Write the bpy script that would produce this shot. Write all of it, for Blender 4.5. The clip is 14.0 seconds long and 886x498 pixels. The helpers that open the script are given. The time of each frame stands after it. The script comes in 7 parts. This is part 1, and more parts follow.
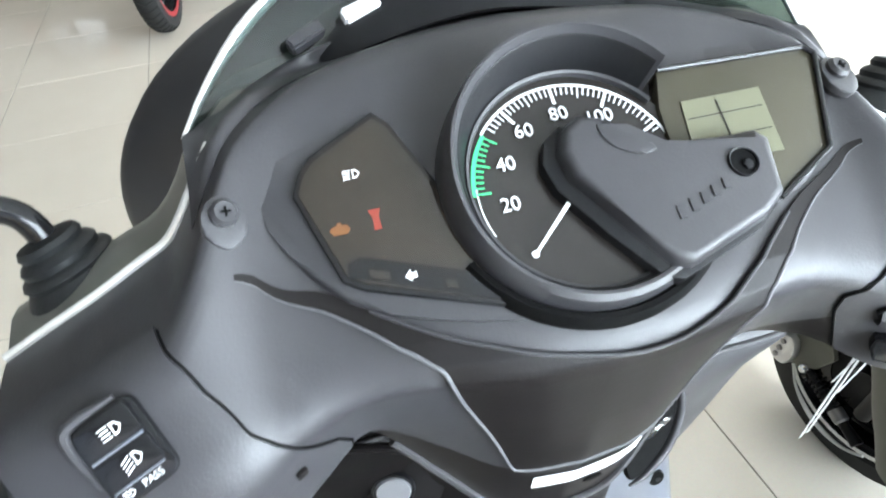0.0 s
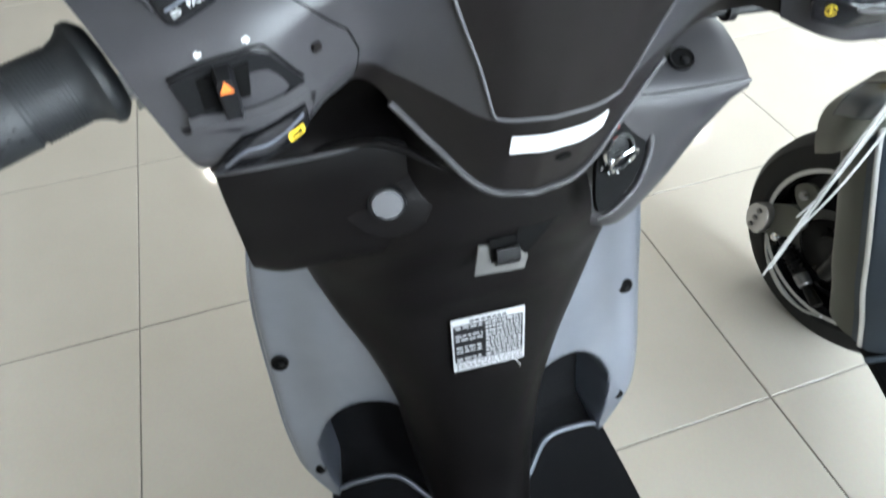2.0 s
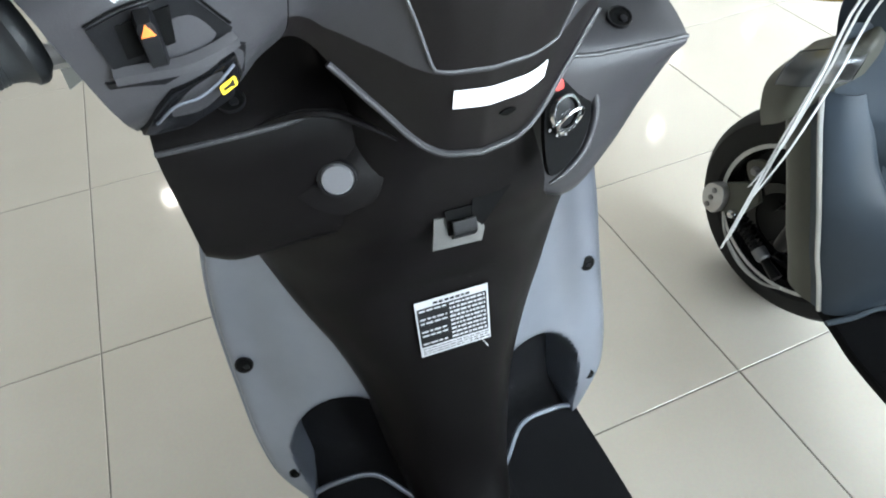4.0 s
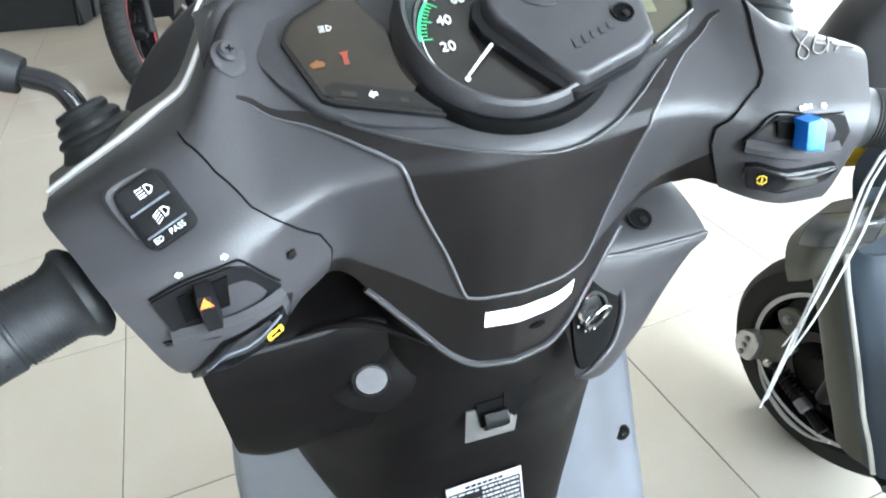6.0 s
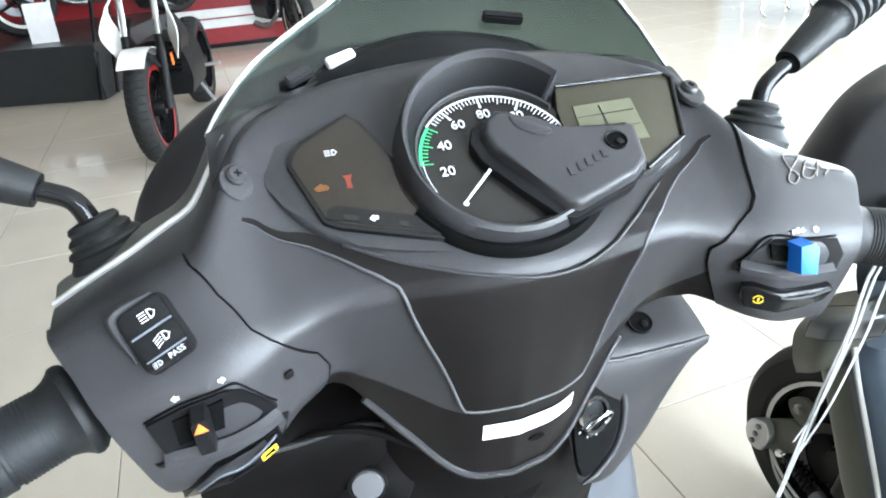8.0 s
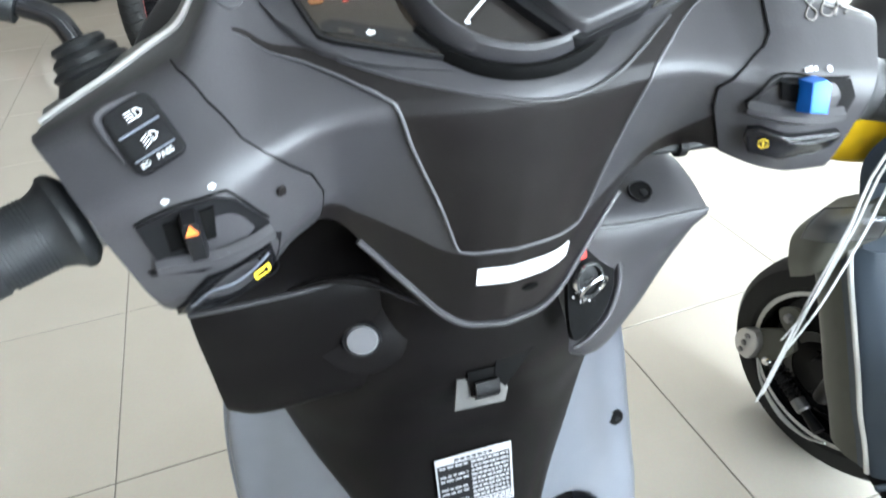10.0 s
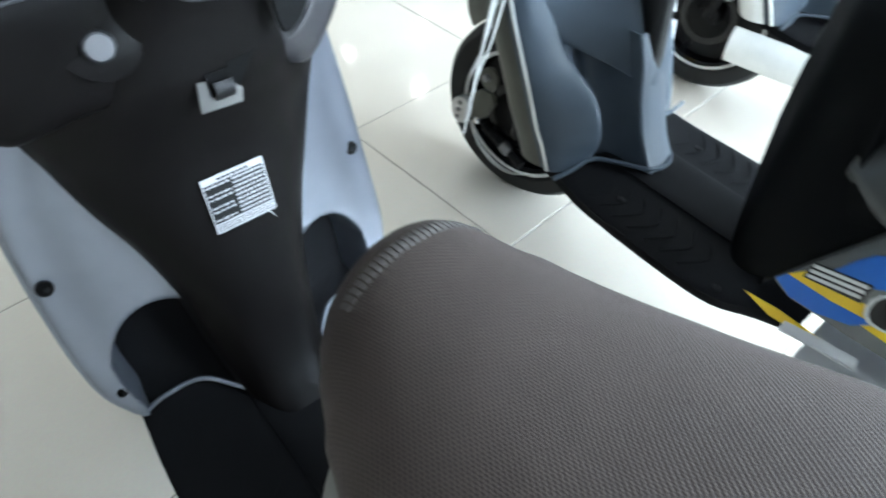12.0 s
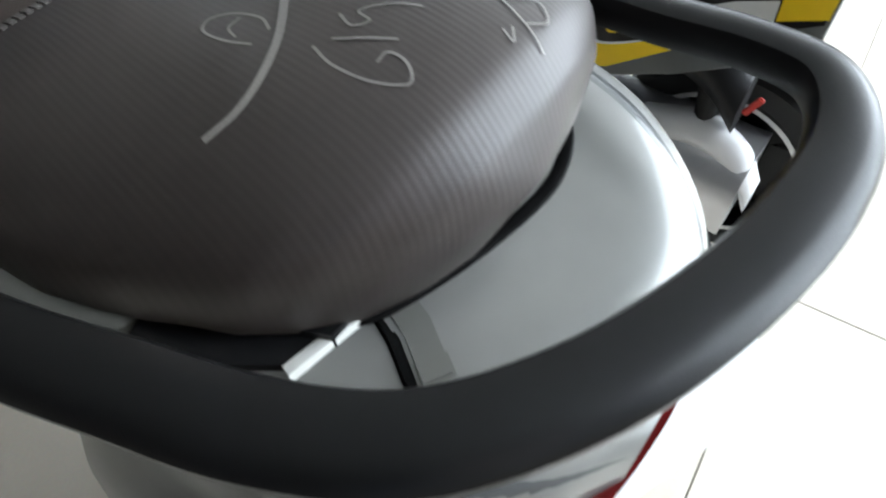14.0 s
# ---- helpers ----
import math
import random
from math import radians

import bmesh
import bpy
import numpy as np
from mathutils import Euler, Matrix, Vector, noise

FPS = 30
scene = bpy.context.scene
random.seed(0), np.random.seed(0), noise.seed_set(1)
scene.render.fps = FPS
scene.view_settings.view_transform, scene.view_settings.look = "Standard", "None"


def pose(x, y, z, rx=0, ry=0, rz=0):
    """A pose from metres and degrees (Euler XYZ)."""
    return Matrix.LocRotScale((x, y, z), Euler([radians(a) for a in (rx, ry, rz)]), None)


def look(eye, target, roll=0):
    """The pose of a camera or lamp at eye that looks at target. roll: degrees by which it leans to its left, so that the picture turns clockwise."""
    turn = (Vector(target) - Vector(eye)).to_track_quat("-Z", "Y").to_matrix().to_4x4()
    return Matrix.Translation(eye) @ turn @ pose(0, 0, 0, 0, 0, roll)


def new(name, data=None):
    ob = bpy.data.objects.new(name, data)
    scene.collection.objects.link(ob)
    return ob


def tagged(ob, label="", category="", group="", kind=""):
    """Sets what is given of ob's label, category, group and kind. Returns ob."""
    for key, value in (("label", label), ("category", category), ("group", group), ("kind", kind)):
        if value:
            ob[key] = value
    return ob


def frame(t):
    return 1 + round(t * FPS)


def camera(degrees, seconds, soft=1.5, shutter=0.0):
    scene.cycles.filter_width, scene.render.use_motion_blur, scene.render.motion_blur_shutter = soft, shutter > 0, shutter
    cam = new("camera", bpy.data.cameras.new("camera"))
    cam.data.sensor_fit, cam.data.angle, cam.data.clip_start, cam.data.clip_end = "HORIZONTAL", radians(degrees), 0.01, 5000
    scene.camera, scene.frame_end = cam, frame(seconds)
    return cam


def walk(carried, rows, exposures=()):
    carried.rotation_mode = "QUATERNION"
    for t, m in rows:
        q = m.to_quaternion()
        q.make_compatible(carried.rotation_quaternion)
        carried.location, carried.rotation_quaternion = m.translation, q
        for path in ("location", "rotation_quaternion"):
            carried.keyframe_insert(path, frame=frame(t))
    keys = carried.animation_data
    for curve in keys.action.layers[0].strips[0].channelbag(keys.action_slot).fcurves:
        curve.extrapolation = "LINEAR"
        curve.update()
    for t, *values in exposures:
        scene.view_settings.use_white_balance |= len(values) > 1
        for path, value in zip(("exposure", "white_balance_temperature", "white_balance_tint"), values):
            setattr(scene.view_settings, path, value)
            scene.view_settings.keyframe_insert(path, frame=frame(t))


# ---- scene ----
cam = camera(69.3, 14.0, soft=1.9, shutter=0.5)
PATH = [
    (0, (-0.082, -0.34, 1.21), (0.249, 1.165, -0.065), -4.6),
    (0.5, (-0.089, -0.355, 1.203), (0.238, 1.117, -0.11), -2.6),
    (1, (-0.093, -0.379, 1.19), (0.235, 1.064, -0.156), -2.5),
    (1.5, (-0.102, -0.41, 1.169), (0.206, 0.981, -0.234), -2.8),
    (2, (-0.113, -0.444, 1.151), (0.193, 0.881, -0.316), -2.0),
    (2.2, (-0.115, -0.455, 1.145), (0.194, 0.834, -0.353), -1.9),
    (4.3, (-0.108, -0.463, 1.129), (0.31, 0.893, -0.28), -3.3),
    (4.5, (-0.107, -0.455, 1.138), (0.28, 0.965, -0.217), -5.0),
    (5, (-0.108, -0.446, 1.15), (0.306, 1.046, -0.117), -4.3),
    (5.5, (-0.105, -0.443, 1.162), (0.311, 1.107, -0.031), -4.7),
    (6, (-0.104, -0.442, 1.171), (0.325, 1.148, 0.037), -5.1),
    (6.5, (-0.104, -0.441, 1.178), (0.343, 1.194, 0.118), -4.6),
    (7, (-0.105, -0.448, 1.188), (0.363, 1.24, 0.223), -4.8),
    (7.2, (-0.105, -0.451, 1.192), (0.363, 1.25, 0.249), -4.7),
    (9.3, (-0.079, -0.405, 1.173), (0.347, 1.25, 0.134), -3.6),
    (9.5, (-0.084, -0.414, 1.163), (0.323, 1.215, 0.076), -3.6),
    (10, (-0.102, -0.452, 1.152), (0.308, 1.133, 0.004), -3.0),
    (10.5, (-0.117, -0.495, 1.136), (0.335, 1.028, -0.08), -3.7),
    (11, (-0.138, -0.522, 1.124), (0.323, 0.945, -0.155), -4.0),
    (11.5, (-0.158, -0.558, 1.133), (0.518, 0.73, -0.24), -0.5),
    (12, (-0.171, -0.631, 1.129), (0.745, 0.358, -0.349), 3.6),
    (12.5, (-0.162, -0.716, 1.12), (0.853, 0.215, -0.329), 1.1),
    (13, (-0.152, -0.91, 1.126), (0.824, -0.181, -0.46), 1.8),
    (13.1, (-0.154, -0.939, 1.121), (0.798, -0.208, -0.479), 2.7),
    (13.4, (-0.168, -1.011, 1.107), (0.772, -0.259, -0.489), 1.6),
    (13.5, (-0.167, -1.027, 1.104), (0.75, -0.289, -0.513), 1.1),
    (14, (-0.177, -1.083, 1.084), (0.742, -0.338, -0.529), -2.7),
]
walk(cam, [(t, look(eye, target, roll)) for t, eye, target, roll in PATH],
     exposures=[(0, 0.38, 6500, 10), (1, 0.42, 6500, 10), (2, -0.14, 6500, 10), (4.5, -0.2, 6450, 9), (6, 0.32, 6400, 9), (7, 0.26, 6400, 10), (9.5, 0.2, 6450, 10), (10.5, 0.12, 6450, 10), (11, -0.2, 6350, 9), (11.5, -0.25, 6200, 8), (12, -0.08, 6000, 7), (12.5, 0.24, 6000, 8), (13, 0.46, 6300, 9), (13.5, 0.32, 6900, 9), (14, -0.88, 6600, 12)])

# ---- world and large lights ----
world = bpy.data.worlds.new("daylight")
scene.world = world
world.use_nodes = True
wn = world.node_tree
sky = wn.nodes.new("ShaderNodeTexSky")
sky.sky_type, sky.sun_disc = "NISHITA", False
sky.sun_elevation, sky.sun_rotation = radians(40), radians(200)
wn.links.new(sky.outputs[0], wn.nodes["Background"].inputs[0])
wn.nodes["Background"].inputs[1].default_value = 0.12

ROOM = (-5.5, 9.0, -2.8, 11.5, 3.2)  # x from, x to, y from, y to, height


def area(name, m, w, h, power, colour):
    d = bpy.data.lights.new(name, "AREA")
    d.shape, d.size, d.size_y, d.energy, d.color = "RECTANGLE", w, h, power, colour
    ob = new(name, d)
    ob.matrix_world = m
    return ob


# daylight in the shop window behind, and in the window on the far right
area("window_daylight", look((3.7, -2.68, 1.6), (2.9, 0, 0.7)), 6.0, 2.6, 1000, (0.78, 0.90, 1.0))
area("side_daylight", look((8.85, 2.5, 1.6), (0, 1.5, 0.8)), 8.0, 2.4, 740, (0.80, 0.91, 1.0))


# ---- materials ----
def nodes(name):
    m = bpy.data.materials.new(name)
    m.use_nodes = True
    t = m.node_tree
    return m, t, t.nodes["Principled BSDF"], t.links


def plastic(name, colour, rough=0.45, grain=900.0, bump=0.12, vary=0.18, coat=0.0, metal=0.0, spec=0.38):
    """Moulded plastic or paint: fine grain relief, faint larger stains in colour and gloss."""
    m, t, b, l = nodes(name)
    tc = t.nodes.new("ShaderNodeTexCoord")
    big, fine = t.nodes.new("ShaderNodeTexNoise"), t.nodes.new("ShaderNodeTexNoise")
    big.inputs["Scale"].default_value, big.inputs["Detail"].default_value = 14, 6
    fine.inputs["Scale"].default_value, fine.inputs["Detail"].default_value = grain, 2
    for n in (big, fine):
        l.new(tc.outputs["Object"], n.inputs["Vector"])
    mix = t.nodes.new("ShaderNodeMix")
    mix.data_type = "RGBA"
    mix.inputs["A"].default_value = (*[c * (1 - vary) for c in colour], 1)
    mix.inputs["B"].default_value = (*[min(1, c * (1 + vary)) for c in colour], 1)
    l.new(big.outputs[0], mix.inputs["Factor"])
    l.new(mix.outputs["Result"], b.inputs["Base Color"])
    r = t.nodes.new("ShaderNodeMapRange")
    r.inputs["To Min"].default_value, r.inputs["To Max"].default_value = rough * 0.85, min(1, rough * 1.18)
    l.new(big.outputs[0], r.inputs["Value"])
    l.new(r.outputs[0], b.inputs["Roughness"])
    bp = t.nodes.new("ShaderNodeBump")
    bp.inputs["Strength"].default_value, bp.inputs["Distance"].default_value = bump, 0.0006
    l.new(fine.outputs[0], bp.inputs["Height"])
    l.new(bp.outputs[0], b.inputs["Normal"])
    b.inputs["Coat Weight"].default_value, b.inputs["Metallic"].default_value = coat, metal
    b.inputs["Specular IOR Level"].default_value = spec
    return m


def glowing(name, colour, strength):
    m, t, b, l = nodes(name)
    b.inputs["Base Color"].default_value = (*colour, 1)
    b.inputs["Emission Color"].default_value = (*colour, 1)
    b.inputs["Emission Strength"].default_value = strength
    return m


def glass(name, colour, rough=0.03):
    m, t, b, l = nodes(name)
    b.inputs["Base Color"].default_value = (*colour, 1)
    b.inputs["Roughness"].default_value = rough
    b.inputs["Transmission Weight"].default_value = 1
    b.inputs["IOR"].default_value = 1.45
    return m


def fabric(name, colour, scale, rough=0.75, bump=0.35, stripes=False):
    """Seat vinyl with a fine woven or ribbed relief."""
    m, t, b, l = nodes(name)
    tc = t.nodes.new("ShaderNodeTexCoord")
    rot = t.nodes.new("ShaderNodeMapping")
    rot.inputs["Rotation"].default_value = (0, 0, radians(35 if not stripes else 8))
    l.new(tc.outputs["Object"], rot.inputs["Vector"])
    w1, w2 = t.nodes.new("ShaderNodeTexWave"), t.nodes.new("ShaderNodeTexWave")
    for w, d in ((w1, "X"), (w2, "Y")):
        w.bands_direction = d
        w.inputs["Scale"].default_value = scale
        l.new(rot.outputs[0], w.inputs["Vector"])
    mul = t.nodes.new("ShaderNodeMath")
    mul.operation = "MAXIMUM" if not stripes else "ADD"
    l.new(w1.outputs["Fac"], mul.inputs[0])
    if stripes:
        mul.inputs[1].default_value = 0
    else:
        l.new(w2.outputs["Fac"], mul.inputs[1])
    bp = t.nodes.new("ShaderNodeBump")
    bp.inputs["Strength"].default_value, bp.inputs["Distance"].default_value = bump, 0.0008
    l.new(mul.outputs[0], bp.inputs["Height"])
    l.new(bp.outputs[0], b.inputs["Normal"])
    big = t.nodes.new("ShaderNodeTexNoise")
    big.inputs["Scale"].default_value, big.inputs["Detail"].default_value = 9, 5
    l.new(tc.outputs["Object"], big.inputs["Vector"])
    mix = t.nodes.new("ShaderNodeMix")
    mix.data_type = "RGBA"
    mix.inputs["A"].default_value = (*[c * 0.82 for c in colour], 1)
    mix.inputs["B"].default_value = (*[c * 1.2 for c in colour], 1)
    l.new(big.outputs[0], mix.inputs["Factor"])
    thread = t.nodes.new("ShaderNodeMapRange")
    thread.inputs["To Min"].default_value, thread.inputs["To Max"].default_value = (0.93, 1.04) if stripes else (0.35, 1.25)
    l.new(mul.outputs[0], thread.inputs["Value"])
    weave = t.nodes.new("ShaderNodeVectorMath")
    weave.operation = "SCALE"
    l.new(mix.outputs["Result"], weave.inputs[0])
    l.new(thread.outputs[0], weave.inputs["Scale"])
    l.new(weave.outputs[0], b.inputs["Base Color"])
    b.inputs["Roughness"].default_value = rough
    b.inputs["Specular IOR Level"].default_value = 0.58 if stripes else 0.18
    return m


def tile_material():
    m, t, b, l = nodes("vitrified_tile")
    tc, oi = t.nodes.new("ShaderNodeTexCoord"), t.nodes.new("ShaderNodeObjectInfo")
    off = t.nodes.new("ShaderNodeVectorMath")
    off.operation = "MULTIPLY_ADD"
    l.new(oi.outputs["Random"], off.inputs[0])
    off.inputs[1].default_value = (7, 5, 3)
    l.new(tc.outputs["Object"], off.inputs[2])
    n1, n2 = t.nodes.new("ShaderNodeTexNoise"), t.nodes.new("ShaderNodeTexNoise")
    n1.inputs["Scale"].default_value, n1.inputs["Detail"].default_value = 4, 8
    n2.inputs["Scale"].default_value, n2.inputs["Detail"].default_value = 160, 4
    for n in (n1, n2):
        l.new(off.outputs[0], n.inputs["Vector"])
    mix, mix2 = t.nodes.new("ShaderNodeMix"), t.nodes.new("ShaderNodeMix")
    mix.data_type = mix2.data_type = "RGBA"
    mix.inputs["A"].default_value, mix.inputs["B"].default_value = (0.62, 0.56, 0.47, 1), (0.70, 0.645, 0.555, 1)
    l.new(n1.outputs[0], mix.inputs["Factor"])
    mix2.blend_type = "MULTIPLY"
    mix2.inputs["Factor"].default_value = 0.12
    l.new(mix.outputs["Result"], mix2.inputs["A"])
    l.new(n2.outputs["Color"], mix2.inputs["B"])
    l.new(mix2.outputs["Result"], b.inputs["Base Color"])
    r = t.nodes.new("ShaderNodeMapRange")
    r.inputs["To Min"].default_value, r.inputs["To Max"].default_value = 0.05, 0.11
    l.new(n1.outputs[0], r.inputs["Value"])
    l.new(r.outputs[0], b.inputs["Roughness"])
    return m


M_COVER = plastic("matte_charcoal_plastic", (0.0290, 0.0282, 0.0308), 0.40, spec=0.42)
M_RIM = plastic("pale_grey_edge", (0.085, 0.085, 0.090), 0.45, spec=0.4)
M_PANEL = plastic("dark_brown_black_plastic", (0.0080, 0.0067, 0.0066), 0.40, spec=0.17)
M_INNER = plastic("brown_black_plastic", (0.0044, 0.0038, 0.0038), 0.44, spec=0.08)
M_SHIELD = plastic("satin_grey_metallic_paint", (0.23, 0.25, 0.295), 0.34, metal=0.75)
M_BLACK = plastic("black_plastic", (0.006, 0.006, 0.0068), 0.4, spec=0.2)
M_RUBBER = plastic("black_rubber", (0.0105, 0.0115, 0.0125), 0.5, 500, 0.3)
# near-black: the shade in slots, gaps and hollows is put into this colour
M_DEEP = plastic("recess_shade_black", (0.002, 0.002, 0.002), 0.7, spec=0.08)
M_GLOSS = plastic("gloss_black_plastic", (0.008, 0.008, 0.009), 0.12, 300, 0.02)
M_WINDOW = plastic("smoked_window", (0.019, 0.014, 0.010), 0.06, 100, 0.0, coat=0.5)
M_GAUGE = plastic("gauge_black", (0.016, 0.014, 0.013), 0.12, 100, 0.0)
M_LCD = plastic("lcd_grey_green", (0.10, 0.10, 0.065), 0.2, 100, 0.0)
M_LCDWIN = plastic("lcd_window", (0.040, 0.036, 0.024), 0.08, 100, 0.0)
M_WHITE = plastic("white_print", (0.62, 0.62, 0.62), 0.5, 400, 0.02)
M_GREEN = plastic("green_print", (0.04, 0.42, 0.16), 0.5)
M_RED = plastic("red_print", (0.5, 0.03, 0.02), 0.5)
M_REDBAND = plastic("dark_red_band", (0.26, 0.012, 0.016), 0.4)
M_REDDIM = plastic("dull_red_print", (0.17, 0.03, 0.02), 0.4)
M_AMBER = plastic("dull_amber_print", (0.11, 0.045, 0.016), 0.4)
M_ORANGE = plastic("orange_print", (0.75, 0.17, 0.03), 0.5)
M_YELLOWP = plastic("yellow_print", (0.65, 0.45, 0.03), 0.5)
M_BLUE = plastic("blue_plastic", (0.01, 0.16, 0.62), 0.35)
M_STRIP = plastic("white_sticker", (0.85, 0.85, 0.86), 0.35)
M_SILVER = plastic("silver_paint", (0.215, 0.215, 0.205), 0.34, 1400, 0.05, coat=0.4, metal=0.35)
M_GREYPAINT = plastic("matte_grey_paint", (0.16, 0.16, 0.145), 0.35, 1400, 0.05, metal=0.3)
M_CHROME = plastic("polished_metal", (0.72, 0.72, 0.72), 0.16, 200, 0.02, metal=1.0)
M_ALU = plastic("cast_aluminium", (0.55, 0.55, 0.56), 0.38, 300, 0.15, metal=0.9)
M_STEEL = plastic("steel_screw", (0.25, 0.25, 0.26), 0.3, 300, 0.1, metal=0.9)
M_TRIM = plastic("pearl_trim", (0.72, 0.72, 0.70), 0.25, metal=0.3)
M_YELLOW = plastic("yellow_paint", (0.80, 0.50, 0.015), 0.22, 1400, 0.02, coat=0.6)
M_DECALY = plastic("yellow_decal", (0.82, 0.55, 0.01), 0.3)
M_DECALB = plastic("blue_decal", (0.01, 0.12, 0.50), 0.3)
M_DECALW = plastic("silver_white_decal", (0.66, 0.66, 0.64), 0.3)
M_BODYGREY = plastic("graphite_paint", (0.085, 0.09, 0.09), 0.3, 1400, 0.03, coat=0.4, metal=0.2)
M_WHITEPAINT = plastic("white_paint", (0.80, 0.80, 0.76), 0.25, 1400, 0.02, coat=0.5)
M_TYRE = plastic("tyre_rubber", (0.014, 0.014, 0.014), 0.7, 260, 0.4)
M_SEAT = fabric("woven_seat_vinyl", (0.064, 0.050, 0.0445), 120, 0.60, 0.6)
M_SEATREAR = fabric("ribbed_seat_vinyl", (0.037, 0.0292, 0.0264), 80, 0.45, 0.06, stripes=True)
M_SEATBLACK = plastic("black_seat_vinyl", (0.006, 0.0064, 0.007), 0.7, 600, 0.3, spec=0.08)
M_THREAD = plastic("grey_thread", (0.1020, 0.0930, 0.0870), 0.8, 600, 0.3)
M_CHALK = plastic("chalk", (0.24, 0.225, 0.21), 0.9, 500, 0.5, 0.4)
M_TAIL = plastic("dark_red_lens", (0.10, 0.008, 0.008), 0.12, 100, 0.0, coat=0.5)
M_VISOR = glass("smoked_visor", (0.13, 0.185, 0.175), 0.05)
M_LENS = glass("clear_lens", (0.95, 0.97, 0.97), 0.04)
M_SOCKET = plastic("pale_grey_plastic", (0.11, 0.11, 0.115), 0.35)
M_HOOK = plastic("light_grey_plastic", (0.085, 0.083, 0.080), 0.4)
M_STRAP = plastic("white_strap", (0.62, 0.62, 0.60), 0.5)
M_TILE = tile_material()
M_GROUT = plastic("grey_grout", (0.20, 0.18, 0.15), 0.8, 300, 0.3)
M_WALL = plastic("cream_wall_paint", (0.42, 0.40, 0.36), 0.7, 200, 0.15, 0.05)
M_CEIL = plastic("white_ceiling", (0.42, 0.42, 0.41), 0.8, 120, 0.1, 0.04)
M_REDWALL = plastic("dark_red_board", (0.24, 0.014, 0.018), 0.4)
M_DARKWALL = plastic("dark_wall_panel", (0.10, 0.09, 0.085), 0.6, 200, 0.15, 0.05)
M_RAIL = plastic("satin_black_rail", (0.005, 0.005, 0.0055), 0.32, 700, 0.1, spec=0.25)
M_BLUEGREY = plastic("blue_grey_plastic", (0.050, 0.066, 0.086), 0.42, spec=0.3)
M_OLIVE = plastic("olive_grey_paint", (0.10, 0.10, 0.082), 0.4, 1400, 0.05, spec=0.3)
M_CASTWHITE = plastic("bright_cast_metal", (0.70, 0.70, 0.70), 0.4, 300, 0.1)
M_BOARD = plastic("black_platform", (0.030, 0.034, 0.037), 0.3)
M_LABEL = plastic("grey_white_label", (0.40, 0.40, 0.41), 0.35)
M_FLOORMAT = plastic("matte_black_footboard", (0.0075, 0.0075, 0.0085), 0.65, 400, 0.3, spec=0.06)
M_LAMP = glowing("lamp_disc", (1.0, 0.96, 0.90), 40.0)
M_PANE = glass("window_glass", (0.97, 0.98, 0.98), 0.0)


# ---- mesh helpers ----
def link(name, mesh, mat, parent=None, label="", smooth=True):
    mesh.materials.append(mat)
    if smooth:
        mesh.polygons.foreach_set("use_smooth", [True] * len(mesh.polygons))
        try:
            mesh.set_sharp_from_angle(angle=radians(38))
        except AttributeError:
            pass
    ob = new(name, mesh)
    if parent is not None:
        ob.parent = parent
    if label:
        ob["label"] = label
    return ob


def part(name, bm, mat, parent=None, label="", smooth=True):
    mesh = bpy.data.meshes.new(name)
    bm.to_mesh(mesh)
    bm.free()
    return link(name, mesh, mat, parent, label, smooth)


def thing(name, label, category, group="", kind="", at=(0, 0, 0)):
    ob = new(name)
    ob.empty_display_size = 0.1
    ob.location = at
    return tagged(ob, label, category, group, kind)


def spline(pts, n):
    """n points evenly in parameter along a Catmull-Rom curve through pts."""
    p = [np.array(q, float) for q in pts]
    p = [2 * p[0] - p[1], *p, 2 * p[-1] - p[-2]]
    out = []
    k = len(pts) - 1
    for i in range(n):
        u = i / (n - 1) * k
        j = min(int(u), k - 1)
        s = u - j
        a, b, c, d = p[j:j + 4]
        out.append(0.5 * (2 * b + (c - a) * s + (2 * a - 5 * b + 4 * c - d) * s * s + (3 * b - a - 3 * c + d) * s ** 3))
    return out


def grid(rows, close=False, cap=False, thick=0.0, out=None):
    """A sheet through rows of points; close joins each row's ends; cap closes first and last row; thick adds a wall behind it,
    on the side away from out (a direction), or else towards its own middle."""
    bm = bmesh.new()
    vs = [[bm.verts.new(p) for p in r] for r in rows]
    m = len(rows[0])
    for a, b in zip(vs, vs[1:]):
        for j in range(m if close else m - 1):
            bm.faces.new((a[j], a[(j + 1) % m], b[(j + 1) % m], b[j]))
    if cap:
        bm.faces.new(vs[0]), bm.faces.new(vs[-1])
    if not cap:
        bmesh.ops.remove_doubles(bm, verts=bm.verts, dist=1e-6)
    bm.normal_update()
    mid = sum((f.calc_center_median() for f in bm.faces), Vector()) / len(bm.faces)
    if out is not None:
        side = sum(f.normal.dot(Vector(out)) * f.calc_area() for f in bm.faces)
    else:
        side = sum(f.normal.dot(f.calc_center_median() - mid) * f.calc_area() for f in bm.faces)
    if side < 0:
        bmesh.ops.reverse_faces(bm, faces=bm.faces)
        bm.normal_update()
    if thick:
        rim = [e for e in bm.edges if e.is_boundary]
        front = list(bm.verts)
        twin = {v: bm.verts.new(v.co - v.normal * thick) for v in front}
        old = list(bm.faces)
        for f in old:
            bm.faces.new([twin[v] for v in reversed(f.verts)])
        for e in rim:
            f = e.link_faces[0]
            lp = next(l for l in f.loops if l.edge == e)
            u, w = lp.vert, lp.link_loop_next.vert
            try:
                bm.faces.new((w, u, twin[u], twin[w]))
            except ValueError:
                pass
    return bm


